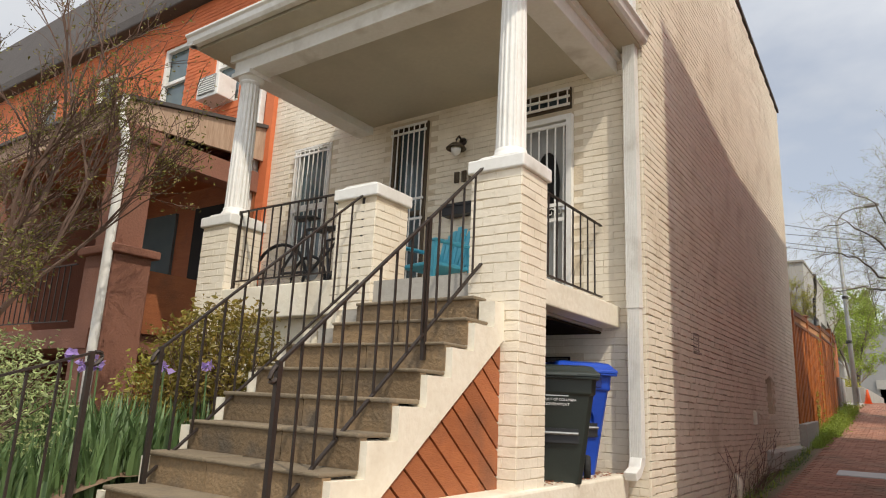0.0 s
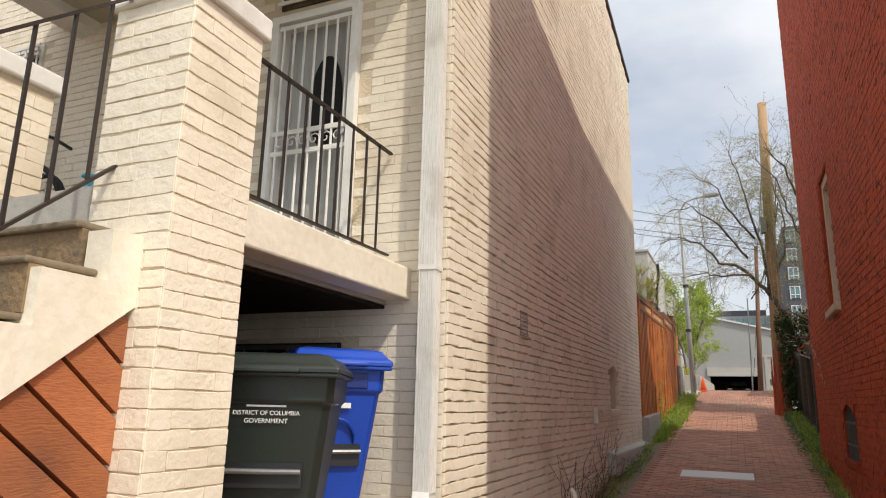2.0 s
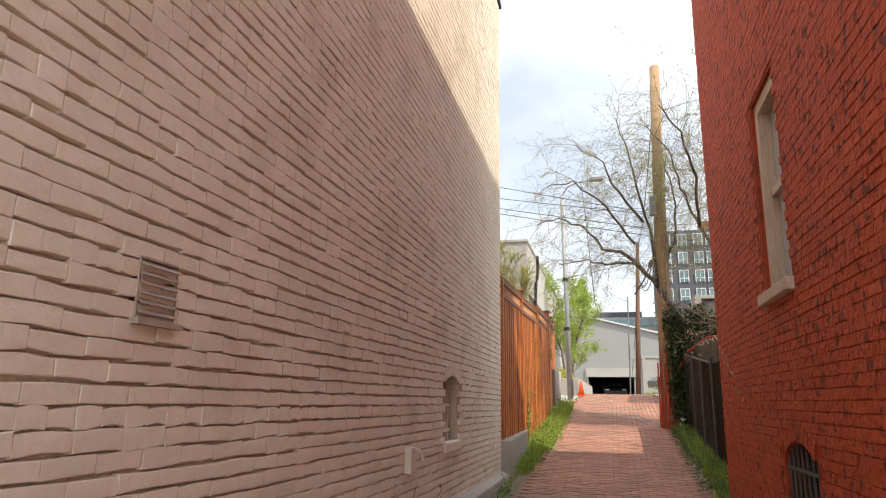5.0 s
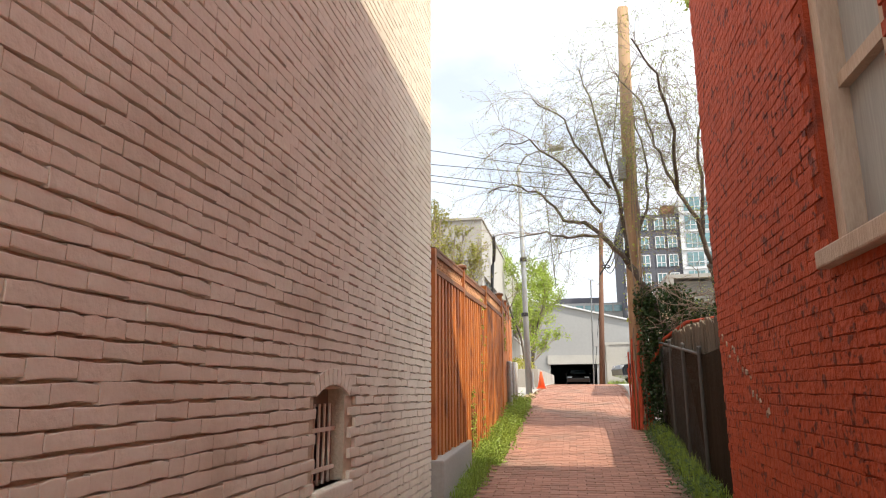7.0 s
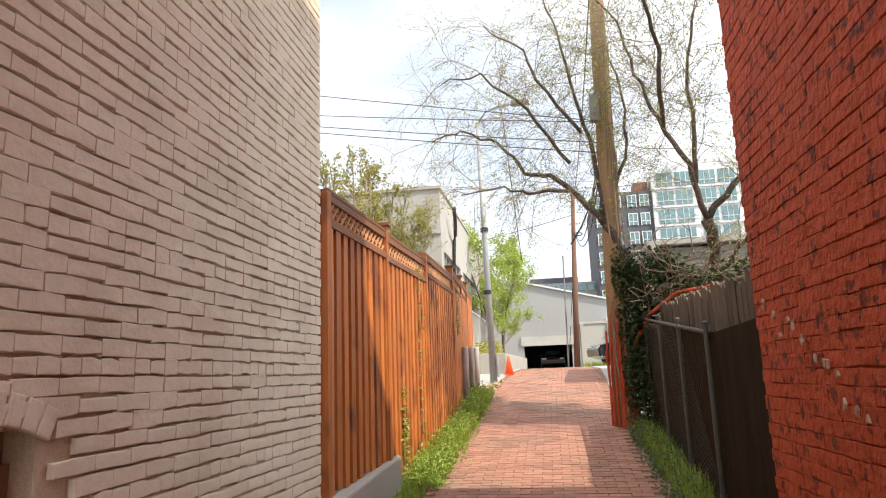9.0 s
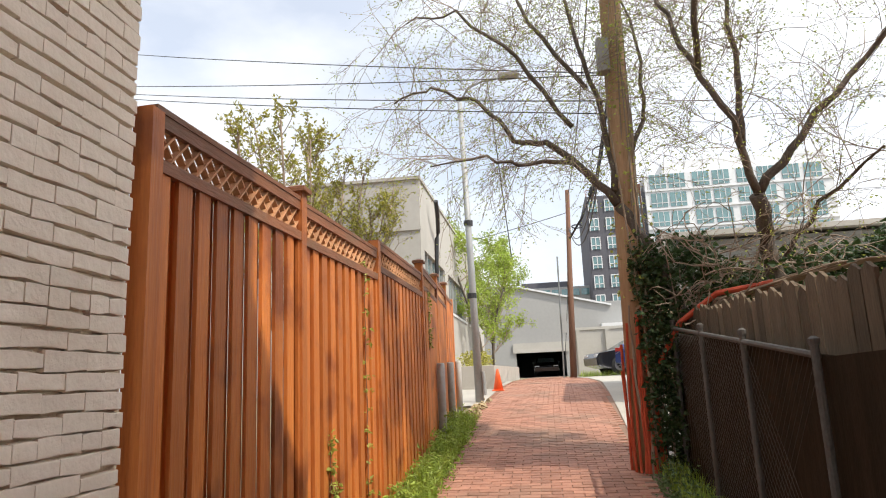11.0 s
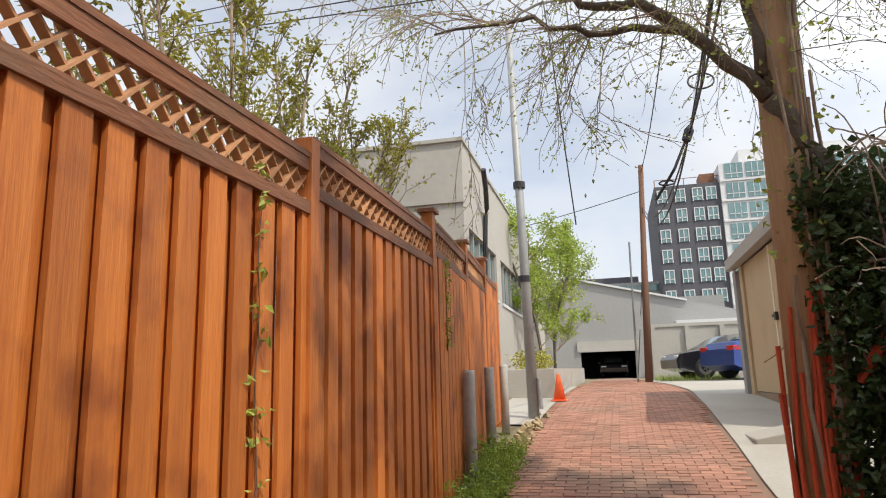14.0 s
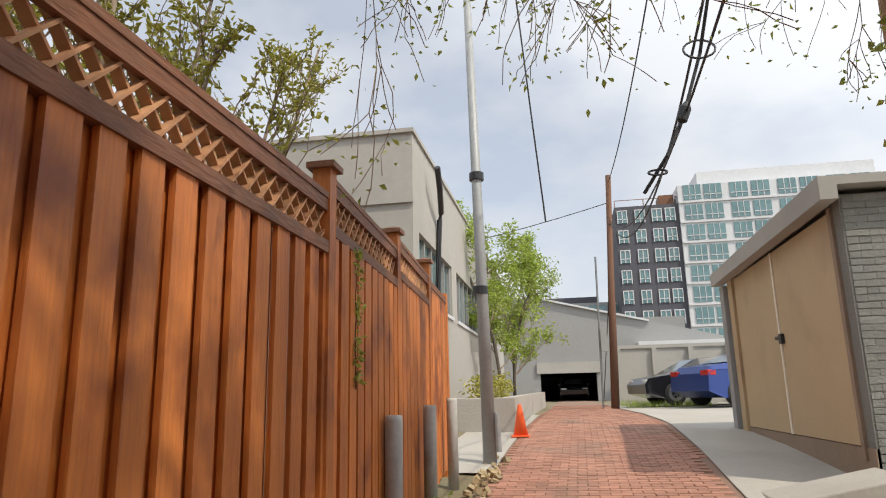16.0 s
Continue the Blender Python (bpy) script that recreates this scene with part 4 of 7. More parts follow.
w = thing("window_7", (0.77, 11.1, 1.15), "cellar window behind iron bars in the red wall", "window", kind="structure")
y0, y1, z0, z1 = RCEL
part("pane", Mb().box(0.93, 0.94, y0, y1, z0, z1), M_DARK, w)
part("sill", Mb().box(0.73, 0.93, y0 - 0.04, y1 + 0.04, z0 - 0.06, z0), M_REDJ, w)
for i in range(7):
    yy = lerp(y0 + 0.06, y1 - 0.06, i / 6)
    part("bar", Mb().tube([(0.79, yy, z0), (0.79, yy, z1 + 0.05)], 0.011), M_OLDGALV, w)
for zz in (1.38, 1.62):
    part("cross_bar", Mb().bar((0.785, y0, zz), (0.785, y1, zz), 0.012, 0.025), M_OLDGALV, w)
ra = Mb()
for i in range(11):
    a = -0.5 + 0.1 * i
    ra.box(-0.034, 0.034, -0.02, 0.016, 0.0, 0.12, Matrix.Translation((0.77, 11.09, 1.10)) @ Matrix.Rotation(-math.pi / 2, 4, "Z") @ Matrix.Rotation(a, 4, "Y") @ Matrix.Translation((0, 0, 0.72)) @ pose(0, 0, 0, 0, 0, 180))
part("arch", ra, M_RED, w)
# old plaster flakes left on the red paint
fl = Mb()
rr = random.Random(44)
for i in range(16):
    k = i / 15
    cy, cz = lerp(14.25, 13.0, k) + rr.gauss(0, 0.03), lerp(2.70, 2.12, k) + rr.gauss(0, 0.035)
    n = 7
    ring = [(cy + rr.uniform(0.15, 1.0) * 0.022 * math.cos(q * 6.283 / n), cz + rr.uniform(0.15, 1.0) * 0.034 * math.sin(q * 6.283 / n)) for q in range(n)]
    fl.prism(ring, "x", 0.752, 0.762)
part("plaster_flakes", fl, M_PEEL, red, "pale plaster flakes", kind="stuff")

# ---- neighbour's house ----
nb = thing("neighbour_house", (-10.5, 7, 1.0), "orange-painted brick row house with a slate mansard", "house", kind="structure")
NW = [(-10.85, -10.05, 6.35, 7.75), (-9.25, -8.5, 6.2, 7.75), (-13.2, -12.4, 6.3, 7.75), (-15.6, -14.8, 6.3, 7.75)]
m = Mb()
wall_with_holes(m, "y", 6.12, 6.4, -26.0, -7.5, -0.2, 8.35, NW)
part("front_wall", m, M_ORANGE, nb)
brickwork(nb, M_ORANGE, F_FRONT, -16.5, -7.52, 4.2, 8.3, NW, seed=21)
part("corner_trim", Mb().box(-7.68, -7.50, 6.04, 6.118, 1.0, 8.35), M_ORANGE, nb)
part("cornice", Mb().box(-26.0, -7.5, 5.85, 6.12, 8.35, 8.6), M_SHINGLE, nb, bevel=0.03)
part("mansard", Mb().prism([(5.95, 8.6), (6.6, 10.6), (9.5, 10.6), (9.5, 8.6)], "x", -26.0, -7.5), M_SHINGLE, nb, "grey slate mansard roof")
part("chimney", Mb().box(-12.4, -11.7, 6.9, 7.5, 10.0, 11.9), M_ORANGE, nb)
for x0, x1, z0, z1 in NW:
    wn = part("window", Mb().box(x0, x1, 6.25, 6.26, z0, z1), M_GLASS, nb)
    part("sash", Mb().box(x0, x0 + 0.07, 6.16, 6.24, z0, z1).box(x1 - 0.07, x1, 6.16, 6.24, z0, z1).box(x0 + 0.07, x1 - 0.07, 6.16, 6.24, z1 - 0.07, z1).box(x0 + 0.07, x1 - 0.07, 6.16, 6.24, z0, z0 + 0.07).box(x0 + 0.07, x1 - 0.07, 6.18, 6.24, (z0 + z1) / 2 - 0.03, (z0 + z1) / 2 + 0.03), M_WHITE, wn)
part("downspout", Mb().box(-7.86, -7.74, 5.98, 6.08, 1.0, 8.3), M_WHITE, nb, "white downspout", bevel=0.01)
ac = thing("window_air_conditioner", (-8.9, 5.8, 6.2), "white window air conditioner on the orange wall", "air conditioner")
part("case", Mb().box(-9.15, -8.60, 5.80, 6.14, 6.2, 6.58), M_WHITE, ac, bevel=0.015)
part("grille", Mb().box(-9.08, -8.67, 5.78, 5.802, 6.26, 6.56), M_GREYWALL, ac)
for i in range(7):
    part("fin", Mb().box(-9.08, -8.67, 5.772, 5.783, 6.275 + i * 0.04, 6.29 + i * 0.04), M_WHITE, ac)
nbp = thing("neighbour_porch", (-9.6, 4.8, 1.0), "neighbour's brownstone porch with peeling wooden fascia", "porch", kind="structure")
part("fascia", Mb().box(-11.5, -7.60, 3.94, 4.0, 4.80, 5.08), M_PEEL, nbp, "peeling brown fascia board")
part("fascia", Mb().prism([(4.0, 4.80), (6.1, 4.98), (6.1, 5.50), (4.0, 5.08)], "x", -7.66, -7.60), M_PEEL, nbp, "peeling brown fascia board")
part("roof", Mb().prism([(3.86, 5.07), (6.12, 5.50), (6.12, 5.55), (3.86, 5.12)], "x", -11.6, -7.56), M_SHINGLE, nbp)
part("ceiling", Mb().box(-11.5, -7.78, 3.97, 6.1, 4.74, 4.77), M_PANEL, nbp)
part("pier", Mb().box(-8.10, -7.45, 3.98, 4.45, 0.9, 3.15), M_BRONZEBR, nbp, "brownstone pier", bevel=0.015)
part("pier_cap", Mb().box(-8.17, -7.38, 3.91, 4.52, 3.15, 3.25), M_BRONZEBR, nbp, bevel=0.015)
part("post", Mb().box(-8.02, -7.62, 4.03, 4.40, 3.25, 4.62), M_BRONZEBR, nbp)
part("post_cap", Mb().box(-8.08, -7.56, 3.99, 4.46, 4.62, 4.80), M_BRONZEBR, nbp, bevel=0.02)
part("lintel", Mb().box(-7.98, -7.66, 4.40, 6.10, 4.50, 4.80), M_BRONZEBR, nbp)
part("downspout", Mb().tube([(-7.60, 3.90, 5.10), (-7.62, 3.84, 4.92), (-7.50, 3.88, 4.66), (-7.45, 3.90, 4.50), (-7.45, 3.90, 2.0), (-7.43, 3.90, 1.1)], 0.055, n=8), M_WHITE, nbp, "white painted downspout", smooth=True)
part("floor", Mb().box(-11.5, -7.7, 3.95, 6.12, 2.05, 2.28), M_BRONZEBR, nbp)
part("side_wall", Mb().box(-11.5, -11.2, 3.97, 6.1, 1.0, 4.7), M_BRONZEBR, nbp)
# brown instead of orange: porch shade is put into the wall colour
part("inner_wall", Mb().box(-11.2, -7.70, 6.02, 6.10, 2.28, 4.74), M_PANEL, nbp)
part("side_rail", Mb().box(-7.72, -7.64, 4.45, 6.02, 2.28, 3.05), M_PANEL, nbp, "brown boarded balustrade")
# added black door shape that deepens the porch shade
part("shade_door", Mb().box(-9.0, -8.2, 5.97, 6.015, 2.28, 4.4), M_DARK, nbp)
part("inner_window", Mb().box(-10.6, -9.5, 5.97, 6.015, 3.0, 4.4), M_GLASS, nbp)
railing("neighbour_railing", (-11.2, 4.0, 2.28), (-8.3, 4.0, 2.28), 0.8, "black iron porch railing with scrolls", 20, post_a=False, post_b=False)

# ---- bins and things on the porch ----
def bin_(name, cx, cy, z0, h, w, d, turn, mat_, label, seed):
    b = thing(name, (0, 0, 0), label, "bin")
    W, D = w / 2, d / 2
    body = Mb()
    rings = [(0.0, 0.64, 0.52), (0.05, 0.67, 0.55), (h * 0.55, 0.86, 0.80), (h * 0.74, 0.93, 0.90), (h * 0.755, 0.98, 0.97), (h * 0.88, 1.0, 1.0)]
    vs = []
    for z, a, c in rings:
        q = 0.12 * W
        for sx, sy in ((-1, -1), (1, -1), (1, 1), (-1, 1)):
            X, Y = W * a, D * c
            pts = [(sx * X, sy * (Y - q)), (sx * (X - q), sy * Y)]
            if sx * sy < 0:
                pts = pts[::-1]
            vs += [(px, py, z) for px, py in pts]
    n = 8
    body.raw(vs, [(i * n + j, i * n + (j + 1) % n, (i + 1) * n + (j + 1) % n, (i + 1) * n + j) for i in range(len(rings) - 1) for j in range(n)] + [tuple(range(n))[::-1]])
    part("body", body, mat_, b, bevel=0.008)
    lid = Mb()
    lid.box(-W * 1.07, W * 1.07, -D * 1.16, D * 1.05, h * 0.875, h * 0.90)
    steps = [(1.08, 1.18, 0.90), (1.08, 1.18, 0.925), (1.0, 1.08, 0.945), (0.9, 0.95, 0.985), (0.66, 0.66, 1.0)]
    n4 = len(steps)
    lid.raw([(sx * W * a, (-D * c if sy < 0 else D * 1.06 * (0.5 + 0.5 * a)), h * z) for a, c, z in steps for sx, sy in ((-1, -1), (1, -1), (1, 1), (-1, 1))],
            [(i * 4 + q, i * 4 + (q + 1) % 4, i * 4 + 4 + (q + 1) % 4, i * 4 + 4 + q) for i in range(n4 - 1) for q in range(4)] + [tuple(range(n4 * 4 - 4, n4 * 4))])
    part("lid", lid, mat_, b, bevel=0.008)
    part("lid_grip", Mb().box(-W * 0.5, W * 0.5, -D * 1.23, -D * 1.15, h * 0.895, h * 0.915), mat_, b, bevel=0.005)
    part("handle", Mb().tube([(-W * 0.7, D * 1.05, h * 0.87), (-W * 0.7, D * 1.22, h * 0.89), (W * 0.7, D * 1.22, h * 0.89), (W * 0.7, D * 1.05, h * 0.87)], 0.014), mat_, b)
    part("catch_bar", Mb().tube([(-W * 0.55, -D * 0.83, h * 0.42), (W * 0.55, -D * 0.83, h * 0.42)], 0.012, n=8), M_GALV, b)
    # black box painted as the shade of a hollow
    part("hollow_shade", Mb().box(-W * 0.56, W * 0.56, -D * 0.77, -D * 0.70, h * 0.34, h * 0.46), M_BLACK, b)
    if seed == 2:
        # flat darker box gives the look of a shaded recess
        part("recess", Mb().box(-W * 0.6, W * 0.6, -D * 1.005, -D * 0.93, h * 0.77, h * 0.86), M_BLUE_SHADE, b, bevel=0.006)
        part("arch_rib", Mb().tube([(W * 0.42 * math.cos(q * math.pi / 10), -D * (0.80 + 0.10 * math.sin(q * math.pi / 10)), h * (0.47 + 0.13 * math.sin(q * math.pi / 10))) for q in range(11)], 0.010, n=6), mat_, b)
    for s in (-1, 1):
        part("wheel", Mb().lathe([(0.03, -0.025), (0.085, -0.025), (0.095, -0.012), (0.095, 0.012), (0.085, 0.025), (0.03, 0.025)], n=20, m=pose(s * W * 0.86, D * 0.85, 0.095, 0, 90, 0)), M_RUBBER, b, smooth=True)
    return b, pose(cx, cy, z0, 0, 0, turn)
def lettering(parent, text, size, m, material, name="lettering"):
    cu = bpy.data.curves.new(name, "FONT")
    cu.body, cu.size, cu.align_x, cu.extrude = text, size, "CENTER", 0.0015
    tmp = bpy.data.objects.new("tmp_text", cu)
    scene.collection.objects.link(tmp)
    me = bpy.data.meshes.new_from_object(tmp.evaluated_get(bpy.context.evaluated_depsgraph_get()))
    bpy.data.objects.remove(tmp)
    me.materials.append(material)
    ob = new(name, me)
    ob.parent = parent
    ob.matrix_basis = m
    return ob
gb, gpose = bin_("wheeled_bin", -2.34, 4.95, 1.08, 0.87, 0.58, 0.62, 26, M_BINGREEN, "dark green wheeled rubbish bin with white lettering", 1)
face = lambda z: pose(0, -0.206 - 0.112 * z - 0.006, z, 83.6, 0, 0)
lettering(gb, "DISTRICT OF COLUMBIA", 0.026, face(0.600), M_PRINT)
lettering(gb, "GOVERNMENT", 0.028, face(0.566), M_PRINT)
so = new("code_bar", Mb().box(-0.06, 0.06, -0.014, 0.014, 0, 0.002).mesh("code_bar", M_PRINT))
so.parent, so.matrix_basis = gb, pose(0.29 * 0.935 + 0.003, -0.05, 0.66, 90, 0, 90) @ pose(0, 0, 0, -5, 0, 0)
for k in (-1, 0, 1):
    st = Mb()
    pts = [(0.024 * (1 if i % 2 == 0 else 0.42) * math.sin(i * math.pi / 5) + k * 0.06, 0.024 * (1 if i % 2 == 0 else 0.42) * math.cos(i * math.pi / 5)) for i in range(10)]
    st.prism(pts, "z", 0, 0.002)
    so = new("star", st.mesh("star", M_PRINT))
    so.parent, so.matrix_basis = gb, face(0.690)
for k, z in ((0, 0.654), (1, 0.638)):
    so = new("stripe", Mb().box(-0.085, 0.085, -0.004, 0.004, 0, 0.002).mesh("stripe", M_PRINT))
    so.parent, so.matrix_basis = gb, face(z)
gb.matrix_basis = gpose
bb, bpose = bin_("wheeled_bin", -2.52, 5.62, 1.08, 0.95, 0.52, 0.58, 48, M_BINBLUE, "bright blue wheeled recycling bin under the porch", 2)
so = new("code_bar", Mb().box(-0.07, 0.07, -0.014, 0.014, 0, 0.002).mesh("code_bar", M_PRINT))
so.parent, so.matrix_basis = bb, pose(0, -0.290 * 0.90 - 0.004, 0.64, 84, 0, 0)
bb.matrix_basis = bpose

def plastic_chair(x, y, z, turn):
    c = thing("plastic_chair", (0, 0, 0), "turquoise plastic garden armchair on the porch", "chair")
    part("seat", Mb().box(-0.25, 0.25, -0.24, 0.24, 0.36, 0.40), M_CHAIR, c, bevel=0.015)
    bk = Mb()
    for i in range(7):
        u = -0.21 + 0.07 * i
        bk.bar((u * 0.9, 0.22, 0.40), (u * 1.1, 0.33, 0.88 - abs(u) * 0.5), 0.055, 0.016, (0, 1, 0))
    bk.bar((-0.25, 0.33, 0.74), (0.25, 0.33, 0.74), 0.02, 0.05)
    part("backrest", bk, M_CHAIR, c)
    for s in (-1, 1):
        part("armrest", Mb().box(s * 0.27 - 0.035, s * 0.27 + 0.035, -0.26, 0.28, 0.58, 0.61), M_CHAIR, c, bevel=0.012)
        part("leg", Mb().bar((s * 0.25, -0.22, 0.60), (s * 0.28, -0.27, 0), 0.05, 0.035), M_CHAIR, c)
        part("leg", Mb().bar((s * 0.24, 0.22, 0.60), (s * 0.27, 0.30, 0), 0.05, 0.035), M_CHAIR, c)
    c.matrix_basis = pose(x, y, z, 0, 0, turn)
plastic_chair(-3.88, 5.35, FLOOR, -14)
def bicycle(x, y, z, turn, label):
    b = thing("bicycle", (0, 0, 0), label, "bicycle", "bicycles on the porch")
    for cx in (-0.5, 0.5):
        wh = part("wheel", Mb().tube([(cx + 0.32 * math.cos(a * math.pi / 12), 0, 0.33 + 0.32 * math.sin(a * math.pi / 12)) for a in range(25)], 0.018, n=6), M_RUBBER, b)
        sp = Mb()
        for a in range(14):
            sp.tube([(cx, 0, 0.33), (cx + 0.31 * math.cos(a * 0.449), 0, 0.33 + 0.31 * math.sin(a * 0.449))], 0.002, n=3)
        part("spokes", sp, M_GALV, wh)
    fm = Mb()
    for p, q in (((-0.5, 0.33), (-0.12, 0.34)), ((-0.12, 0.34), (-0.2, 0.80)), ((-0.2, 0.80), (0.36, 0.82)), ((0.36, 0.82), (-0.12, 0.34)), ((-0.5, 0.33), (-0.2, 0.78)), ((0.36, 0.90), (0.5, 0.33))):
        fm.tube([(p[0], 0, p[1]), (q[0], 0, q[1])], 0.016, n=6)
    part("frame", fm, M_BLACK, b)
    part("saddle", Mb().prism([(-0.34, 0.90), (-0.08, 0.92), (-0.08, 0.94), (-0.34, 0.95)], "y", -0.06, 0.06), M_BLACK, b, bevel=0.02)
    part("handlebar", Mb().tube([(0.30, -0.28, 0.98), (0.37, -0.1, 0.99), (0.37, 0.1, 0.99), (0.30, 0.28, 0.98)], 0.013, n=6), M_BLACK, b)
    part("seat_post", Mb().tube([(-0.2, 0, 0.8), (-0.21, 0, 0.92)], 0.013), M_GALV, b)
    part("crank", Mb().lathe([(0.02, -0.005), (0.09, -0.005), (0.09, 0.005), (0.02, 0.005)], n=16, m=pose(-0.12, 0.03, 0.34, 90, 0, 0)), M_GALV, b)
    b.matrix_basis = pose(x, y, z, 0, 0, turn)
bicycle(-5.0, 4.85, FLOOR, 12, "black bicycle leaning inside the porch railing")
bicycle(-5.15, 5.25, FLOOR, -6, "dark bicycle standing behind another on the porch")

# ---- cedar fence ----
LINE = [(-2.02, 15.22), (-1.88, 18.75), (-1.86, 20.9), (-1.95, 22.5), (-2.05, 24.1), (-2.12, 25.4)]
def fence_x(y):
    for (xa, ya), (xb, yb) in zip(LINE, LINE[1:]):
        if y <= yb:
            return lerp(xa, xb, (y - ya) / (yb - ya))
    return LINE[-1][0]
fence = thing("fence", (-1.95, 20, 1.5), "orange-stained cedar board fence topped with diagonal lattice", "fence")
BAYS = [(15.3, 16.9, 3.83), (16.9, 18.66, 3.81), (18.66, 20.77, 3.90), (20.77, 22.42, 4.0), (22.42, 24.05, 4.08), (24.05, 25.4, 4.05)]
rr = random.Random(8)
for k, (ya, yb, top) in enumerate(BAYS):
    xa, xb = fence_x(ya), fence_x(yb)
    P = lambda y, dx=0.0: fence_x(y) + dx
    mid = top - 0.25 if k < 5 else top - 0.02
    part("top_rail", Mb().bar((xa + 0.01, ya, top), (xb + 0.01, yb, top), 0.09, 0.028), M_FRAIL, fence)
    part("top_rail", Mb().bar((xa + 0.035, ya, top - 0.045), (xb + 0.035, yb, top - 0.045), 0.03, 0.06), M_FRAIL, fence)
    part("mid_rail", Mb().bar((xa + 0.035, ya, mid), (xb + 0.035, yb, mid), 0.045, 0.058), M_FRAIL, fence)
    y = ya + 0.02
    while y < yb - 0.06:
        wd = rr.uniform(0.104, 0.120)
        gap = rr.uniform(0.048, 0.060)
        for yy, ww, out in ((y, wd, 0.036), (y + wd - 0.03, gap + 0.06, 0.000)):
            zb = ground_z(yy) + (0.42 - 0.07 * (yy - 16.0) if yy < 17.1 else 0.10) + rr.uniform(-0.02, 0.02)
            part("board", Mb().box(P(yy) - 0.012 + out, P(yy) + 0.010 + out, yy, min(yy + ww, yb), zb, mid - 0.02 - (0.0 if out > 0.01 else -0.018) + rr.uniform(-0.006, 0.004)), M_FENCE, fence)
        y += wd + gap
    part("bottom_rail", Mb().bar((xa - 0.04, ya, ground_z(ya) + 0.55), (xb - 0.04, yb, ground_z(yb) + 0.55), 0.04, 0.09), M_FRAIL, fence)
    if k < 5:
        lo, hi = mid + 0.03, top - 0.03
        hh = hi - lo
        y = ya - hh
        while y < yb:
            for s, dx in ((1, 0.018), (-1, 0.006)):
                a, b = (y, lo), (y + hh, hi)
                if s < 0:
                    a, b = (y + hh, lo), (y, hi)
                def cut(p, q):
                    t0, t1 = 0.0, 1.0
                    dy = q[0] - p[0]
                    for lim, sg in ((ya, 1), (yb, -1)):
                        t = (lim - p[0]) / dy
                        if (dy > 0) == (sg > 0):
                            t0 = max(t0, t)
                        else:
                            t1 = min(t1, t)
                    return t0, t1
                t0, t1 = cut(a, b)
                if t1 - t0 > 0.08:
                    pa, pb = [(lerp(a[0], b[0], t), lerp(a[1], b[1], t)) for t in (t0, t1)]
                    part("lattice_slat", Mb().bar((P(pa[0], dx), *pa), (P(pb[0], dx), *pb), 0.010, 0.036, (1, 0, 0)), M_LATT, fence)
            y += 0.105
for y, top, cap in ((15.3, 3.82, 0), (16.9, 3.88, 1), (18.66, 3.90, 0), (20.77, 4.04, 1), (22.42, 4.12, 1), (24.05, 4.22, 1), (25.4, 4.12, 0)):
    x = fence_x(y) + 0.015
    po = part("post", Mb().box(x - 0.045, x + 0.045, y - 0.045, y + 0.045, ground_z(y) - 0.05, top), M_FENCE, fence)
    if cap:
        cp = Mb().box(x - 0.07, x + 0.07, y - 0.07, y + 0.07, top, top + 0.03)
        cp.raw([(x - 0.07, y - 0.07, top + 0.03), (x + 0.07, y - 0.07, top + 0.03), (x + 0.07, y + 0.07, top + 0.03), (x - 0.07, y + 0.07, top + 0.03), (x, y, top + 0.06)], [(0, 1, 4), (1, 2, 4), (2, 3, 4), (3, 0, 4)])
        part("cap", cp, M_FRAIL, po, "dark square post cap")
solo("fence_kerb", Mb().prism([(15.22, 0.8), (17.15, 1.0), (17.15, 1.64), (15.22, 1.56)], "x", -2.25, -1.86), M_CONC, "rough concrete kerb under the end of the fence", "kerb", kind="structure", bevel=0.02)

for x, y, z in ((-1.80, 21.9, 2.85), (-1.86, 23.3, 2.89), (-1.93, 24.8, 2.94)):
    solo("bollard", Mb().lathe([(0.055, 0), (0.055, z - ground_z(y) + 0.02), (0.05, z - ground_z(y) + 0.05), (0.03, z - ground_z(y) + 0.05), (0.028, z - ground_z(y) - 0.02)], (x, y, ground_z(y) - 0.05), n=16), M_PIPE, "grey steel pipe bollard beside the fence", "bollard", "pipe bollards", smooth=True)

# ---- grey wood fence and chain link on the other side ----
dk = thing("fence", (1.15, 17.5, 1.2), "weathered grey wooden fence with uneven board tops", "fence")
rr = random.Random(31)
y = 14.45
while y < 20.6:
    wd = rr.uniform(0.12, 0.15)
    top = lerp(3.0, 3.2, min(1, (y - 14.4) / 5)) + rr.uniform(-0.03, 0.05)
    x = 1.12 + rr.uniform(-0.006, 0.006)
    part("board", Mb().prism([(y, ground_z(y)), (y + wd - 0.012, ground_z(y)), (y + wd - 0.012, top - 0.04), (y + wd * 0.5, top), (y, top - 0.04)], "x", x, x + 0.022), M_GREYWOOD, dk)
    y += wd
for z in (0.5, 1.4):
    part("rail", Mb().bar((1.16, 14.45, ground_z(14.45) + z), (1.16, 20.6, ground_z(20.6) + z), 0.04, 0.09), M_GREYWOOD, dk)
part("corner_post", Mb().box(0.84, 0.98, 14.42, 14.56, 0.9, 2.72), M_SHEET_SHADE, dk)
part("sheet", Mb().prism([(14.58, 0.98), (20.4, 1.58), (20.4, 3.02), (16.3, 2.66), (14.58, 2.70)], "x", 0.97, 0.99), M_SHEET_SHADE, dk, "dark weathered screen behind the chain link")
ch = thing("chain_link_fence", (0.95, 18, 1.3), "galvanized chain-link fence along the alley edge", "fence")
